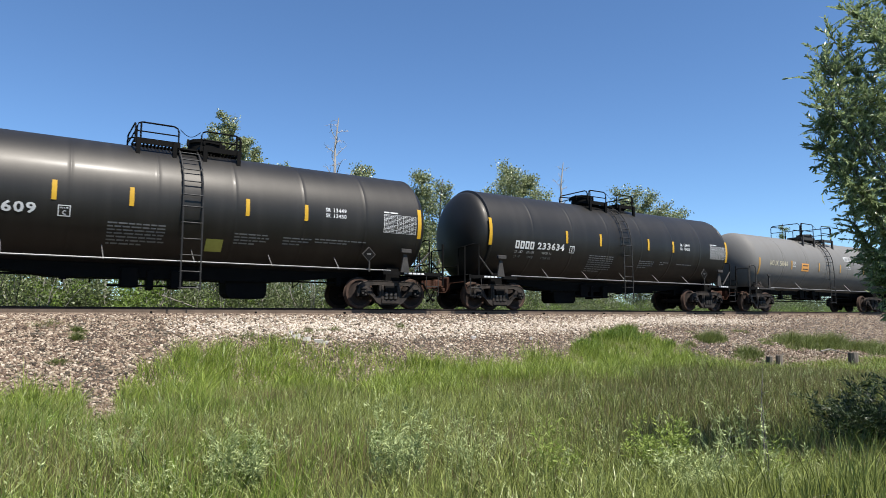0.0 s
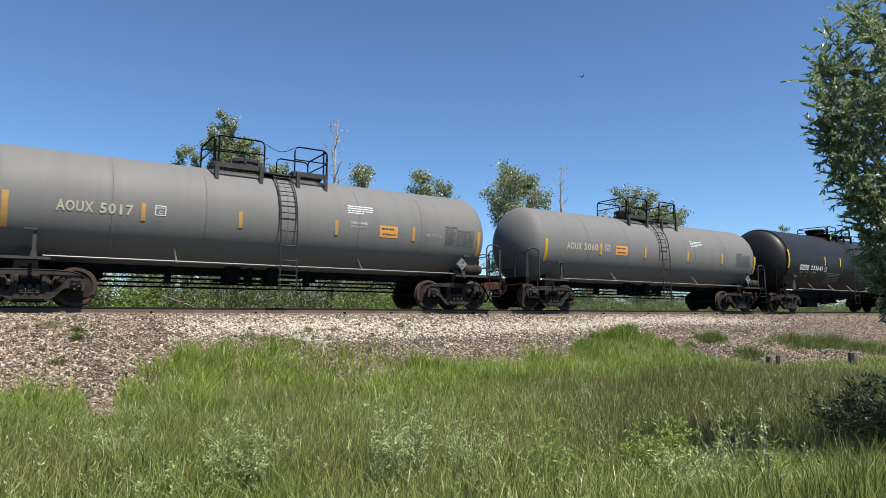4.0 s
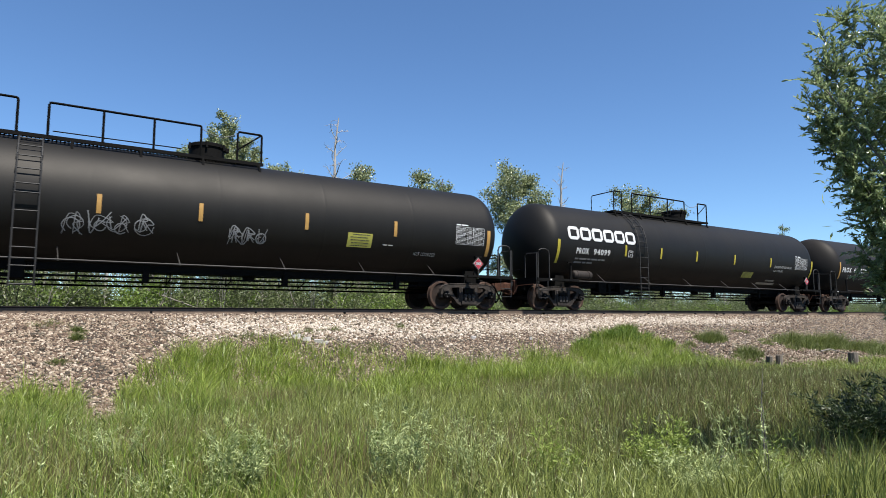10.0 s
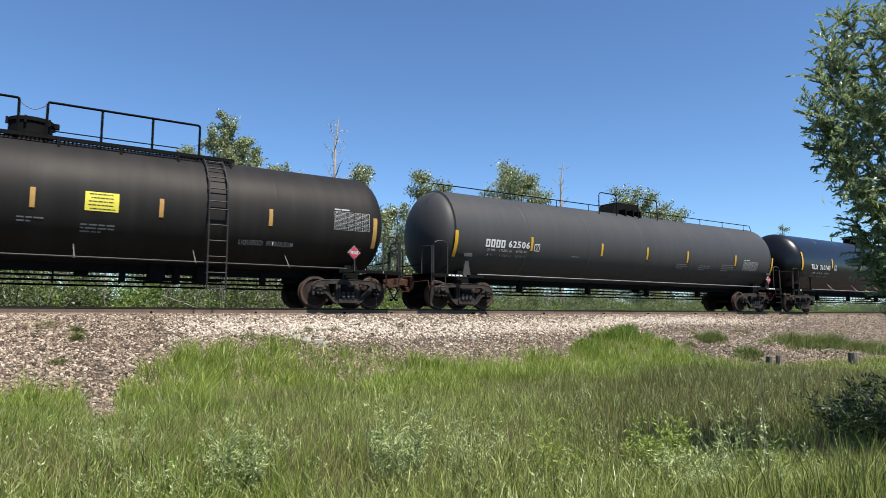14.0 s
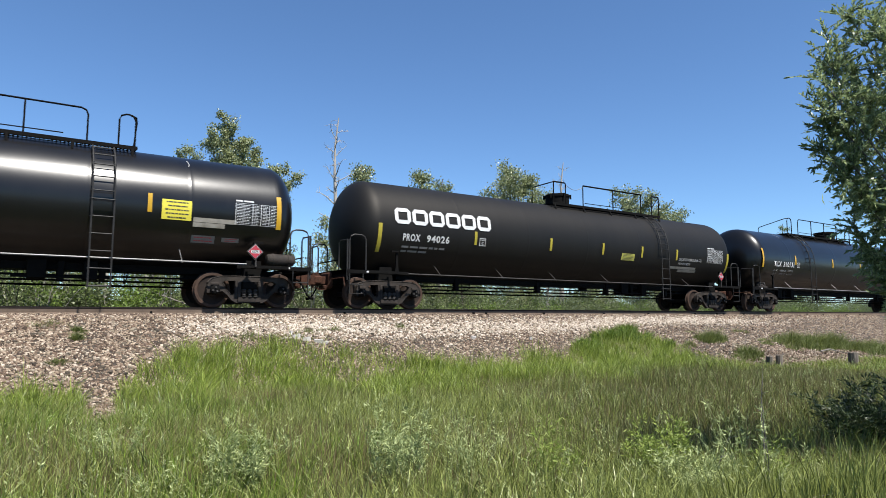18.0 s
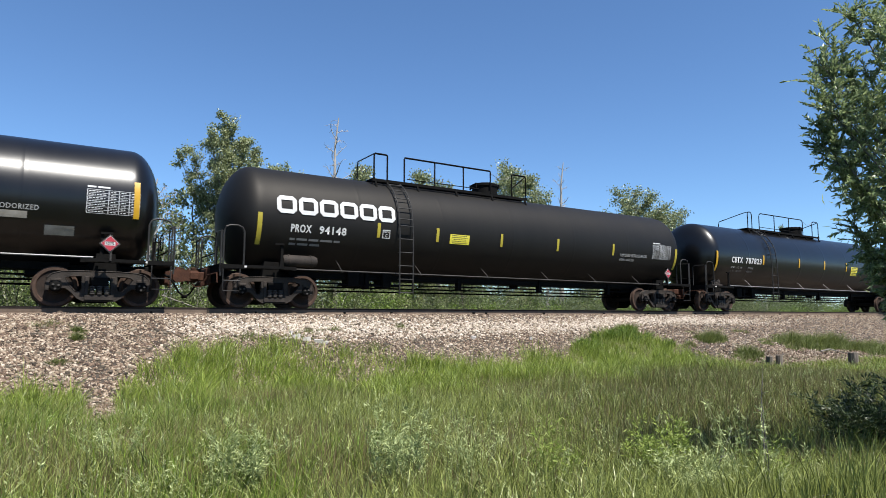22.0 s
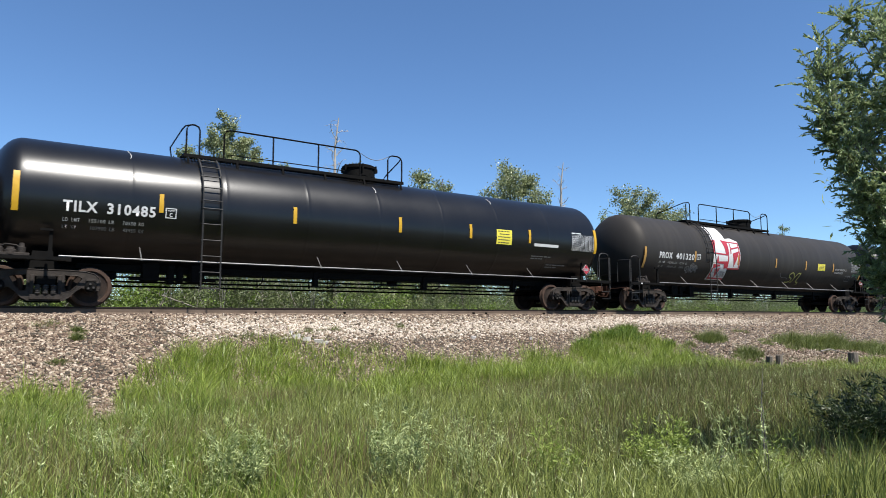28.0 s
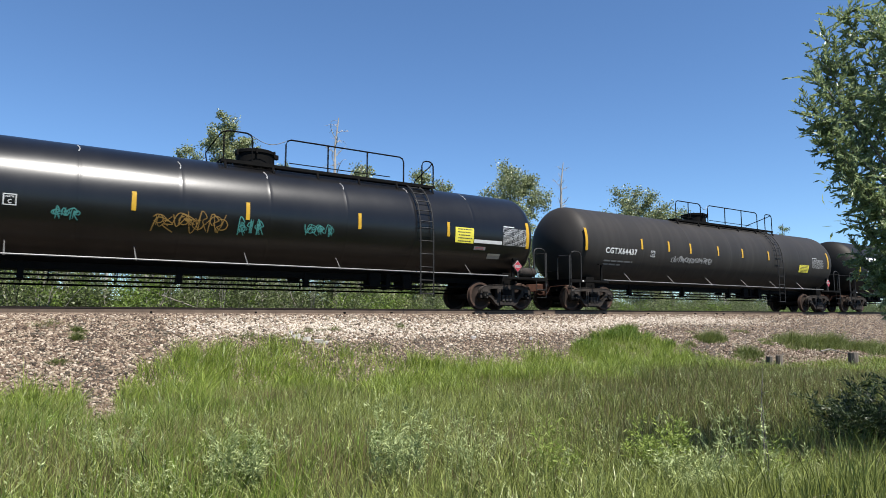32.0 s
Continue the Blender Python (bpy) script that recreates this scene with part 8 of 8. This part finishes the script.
def add_post(x, y, h, r, seed):
    """A short weathered post with a split top."""
    rng = random.Random(seed)
    bm = bmesh.new()
    n = 10
    rings = []
    for z, k in ((-0.2, 1.0), (h * 0.5, 0.97), (h * 0.96, 0.93), (h, 0.8)):
        rings.append([bm.verts.new((r * k * (1 + rng.uniform(-0.08, 0.08)) * math.cos(i * math.tau / n), r * k * (1 + rng.uniform(-0.08, 0.08)) * math.sin(i * math.tau / n), z + (rng.uniform(-0.03, 0.02) if z == h else 0))) for i in range(n)])
    for a, b in zip(rings, rings[1:]):
        for i in range(n):
            bm.faces.new((a[i], a[(i + 1) % n], b[(i + 1) % n], b[i]))
    bm.faces.new(rings[-1])
    ob = new("fence_post", finish(bm, "fence_post", POST_WOOD, smooth=False))
    ob.matrix_basis = pose(x, y, ground_at(x, y), rng.uniform(-4, 4), rng.uniform(-4, 4), 0)
    tagged(ob, "short weathered grey wooden post in the grass", "post", group="old posts")


add_post(18.55, 10.6, 0.37, 0.10, 1)
add_post(18.78, 10.42, 0.38, 0.10, 2)
add_post(20.4, 9.12, 0.41, 0.14, 3)


def add_dead_branch(pts, r, seed, label="pale bleached dead branch lying in the grass"):
    rng = random.Random(seed)
    bm = bmesh.new()
    line = [Vector(p) for p in pts]
    tube(bm, line, [r * (1 - 0.8 * i / (len(line) - 1)) for i in range(len(line))], 6)
    for i in range(1, len(line) - 1):
        tw = twig_path(rng, line[i], (rng.gauss(0, 1), rng.gauss(0, 1), 0.6), 0.2, 5, 0, 0.2)
        tube(bm, tw, [r * 0.4, r * 0.3, r * 0.25, r * 0.2, r * 0.15, r * 0.1], 5)
    tagged(new("dead_branch", finish(bm, "dead_branch", DULL_WOOD)), label, "branch")


add_dead_branch([(4.85, 2.50, -1.53), (4.98, 2.42, -1.505), (5.10, 2.33, -1.50), (5.24, 2.24, -1.515), (5.36, 2.13, -1.53), (5.5, 2.0, -1.56)], 0.0055, 1)
add_dead_branch([(5.05, 3.45, -1.65), (5.15, 3.42, -1.45), (5.2, 3.38, -1.30), (5.3, 3.4, -1.2)], 0.008, 2)
add_dead_branch([(22.9, 11.25, -1.42), (23.3, 11.15, -1.36), (23.7, 11.0, -1.45), (24.1, 10.85, -1.50)], 0.03, 3)


add_dead_branch([(8.7, 22.9, -1.42), (7.0, 22.95, -0.72), (5.6, 23.0, -0.20), (4.5, 23.0, 0.21), (3.4, 23.05, 0.62), (2.6, 23.1, 0.95)], 0.05, 4, "fallen pale pole leaning in the thicket behind the track")
add_dead_branch([(3.0, 22.7, -1.42), (3.36, 22.75, -0.66), (3.72, 22.8, 0.11), (3.99, 22.8, 0.70)], 0.04, 5, "bare pale stick standing aslant behind the track")
build_tree("dead_tree", "slender bare grey trunk beside a gap in the thicket", (2.2, 23.9, ground_at(2.2, 23.9)), 4.6, 0.5, 95, 0, bark=PALE_BARK, bare=0.75, category="dead tree")

# ---------------------------------------------------------------- movement
def build_bird():
    """A small dark bird: spindle body with a long tail and two swept wings that beat."""
    feather = material("dark_feathers", (0.018, 0.017, 0.018), (0.05, 0.046, 0.042), rough=0.7, scale=20, bump=0)
    bird = new("bird")
    bm = bmesh.new()
    lathe(bm, [(-0.075, 0.006), (-0.04, 0.020), (0.0, 0.027), (0.035, 0.022), (0.05, 0.017), (0.068, 0.016), (0.082, 0.009), (0.098, 0.002)], n=10, axis="x")
    part("body", bm, feather, bird)
    bm = bmesh.new()
    for y in (-1, 1):
        tube(bm, [(-0.06, 0, 0), (-0.11, y * 0.008, 0), (-0.18, y * 0.022, 0.002)], [0.010, 0.008, 0.002], 4)
    part("tail", bm, feather, bird, "long forked tail")
    wings = []
    for y in (-1, 1):
        bm = bmesh.new()
        rows = [[bm.verts.new((x, y * q, z)) for x in (lead, trail) for z in (0.003, -0.003)] for q, lead, trail in ((0.0, 0.035, -0.025), (0.05, 0.038, -0.025), (0.09, 0.015, -0.03), (0.125, -0.025, -0.035))]
        for p, n in zip(rows, rows[1:]):
            for i, j in ((0, 2), (2, 3), (3, 1), (1, 0)):
                bm.faces.new((p[i], p[j], n[j], n[i]))
        bmesh.ops.recalc_face_normals(bm, faces=bm.faces[:])
        wings.append((part("wing", bm, feather, bird, smooth=False), y))
    tagged(bird, "small dark bird flying across the blue sky", "bird")
    return bird, wings


BIRD, WINGS = build_bird()


def motions():
    # the bird crosses the sky and goes behind the willow
    way = [(0.0, -9.0, 11.5, 2.6), (1.6, -2.72, 12.94, 3.75), (2.0, -0.5, 13.83, 4.58), (2.2, 0.97, 14.04, 4.99), (2.4, 2.51, 14.21, 5.36), (2.6, 4.31, 14.41, 5.76), (2.8, 6.11, 14.41, 6.12),
           (3.0, 7.8, 14.49, 6.41), (3.2, 9.34, 14.67, 6.73), (3.5, 11.71, 15.08, 7.28), (4.0, 15.89, 15.3, 8.15), (4.5, 20.59, 15.17, 9.0), (5.0, 25.94, 14.82, 9.89), (5.5, 31.78, 14.15, 10.78),
           (6.5, 42.82, 11.25, 11.96), (32.0, 330.0, -60.0, 40.0)]
    walk(BIRD, [(t, pose(x, y, z, 0, -12, 6)) for t, x, y, z in way])
    for wing, side in WINGS:
        walk(wing, [(0.0, pose(0, 0, 0))] + [(1.6 + 0.06 * k, pose(0, 0, 0, side * (8 + 32 * math.sin(1.9 * k)), 0, 0)) for k in range(70)] + [(32.0, pose(0, 0, 0))])
    times = [2.0 * k for k in range(17)]
    for i, car in enumerate(TRAIN):
        walk(car, [(t, pose(STARTS[i] - rolled(t), TRACK_Y, 0)) for t in times])
    # the wheels turn with the way the train has run, while their car is near
    step = 1.0 / FPS
    for w, number, d in WHEELSETS:
        rows = []
        for k in range(32 * FPS + 1):
            x = STARTS[number] - rolled(k * step)
            if -24 < x < 50:
                rows.append((k * step, x))
        if not rows:
            continue

        def at(x, d=d):
            return pose(d, 0, WHEEL_R, 0, math.degrees((x - STARTS[0]) / WHEEL_R) % 360, 0)
        full = [(t, at(x)) for t, x in rows]
        if rows[0][0] > 0:
            full.insert(0, (0.0, at(rows[0][1])))
        if rows[-1][0] < 32:
            full.append((32.0, at(rows[-1][1])))
        walk(w, full)

    # the willow stirs in the wind
    for ob, root, phase, much in BOUGHS:
        rows = []
        for k in range(65):
            t = 0.5 * k
            a = 1.1 * math.sin(1.7 * t + phase) + 0.7 * math.sin(2.9 * t + 2 * phase)
            b = 0.9 * math.sin(2.1 * t + 1.3 * phase)
            rows.append((t, pose(*root, much * a, much * b, 0)))
        walk(ob, rows)


add_large_stones()
motions()
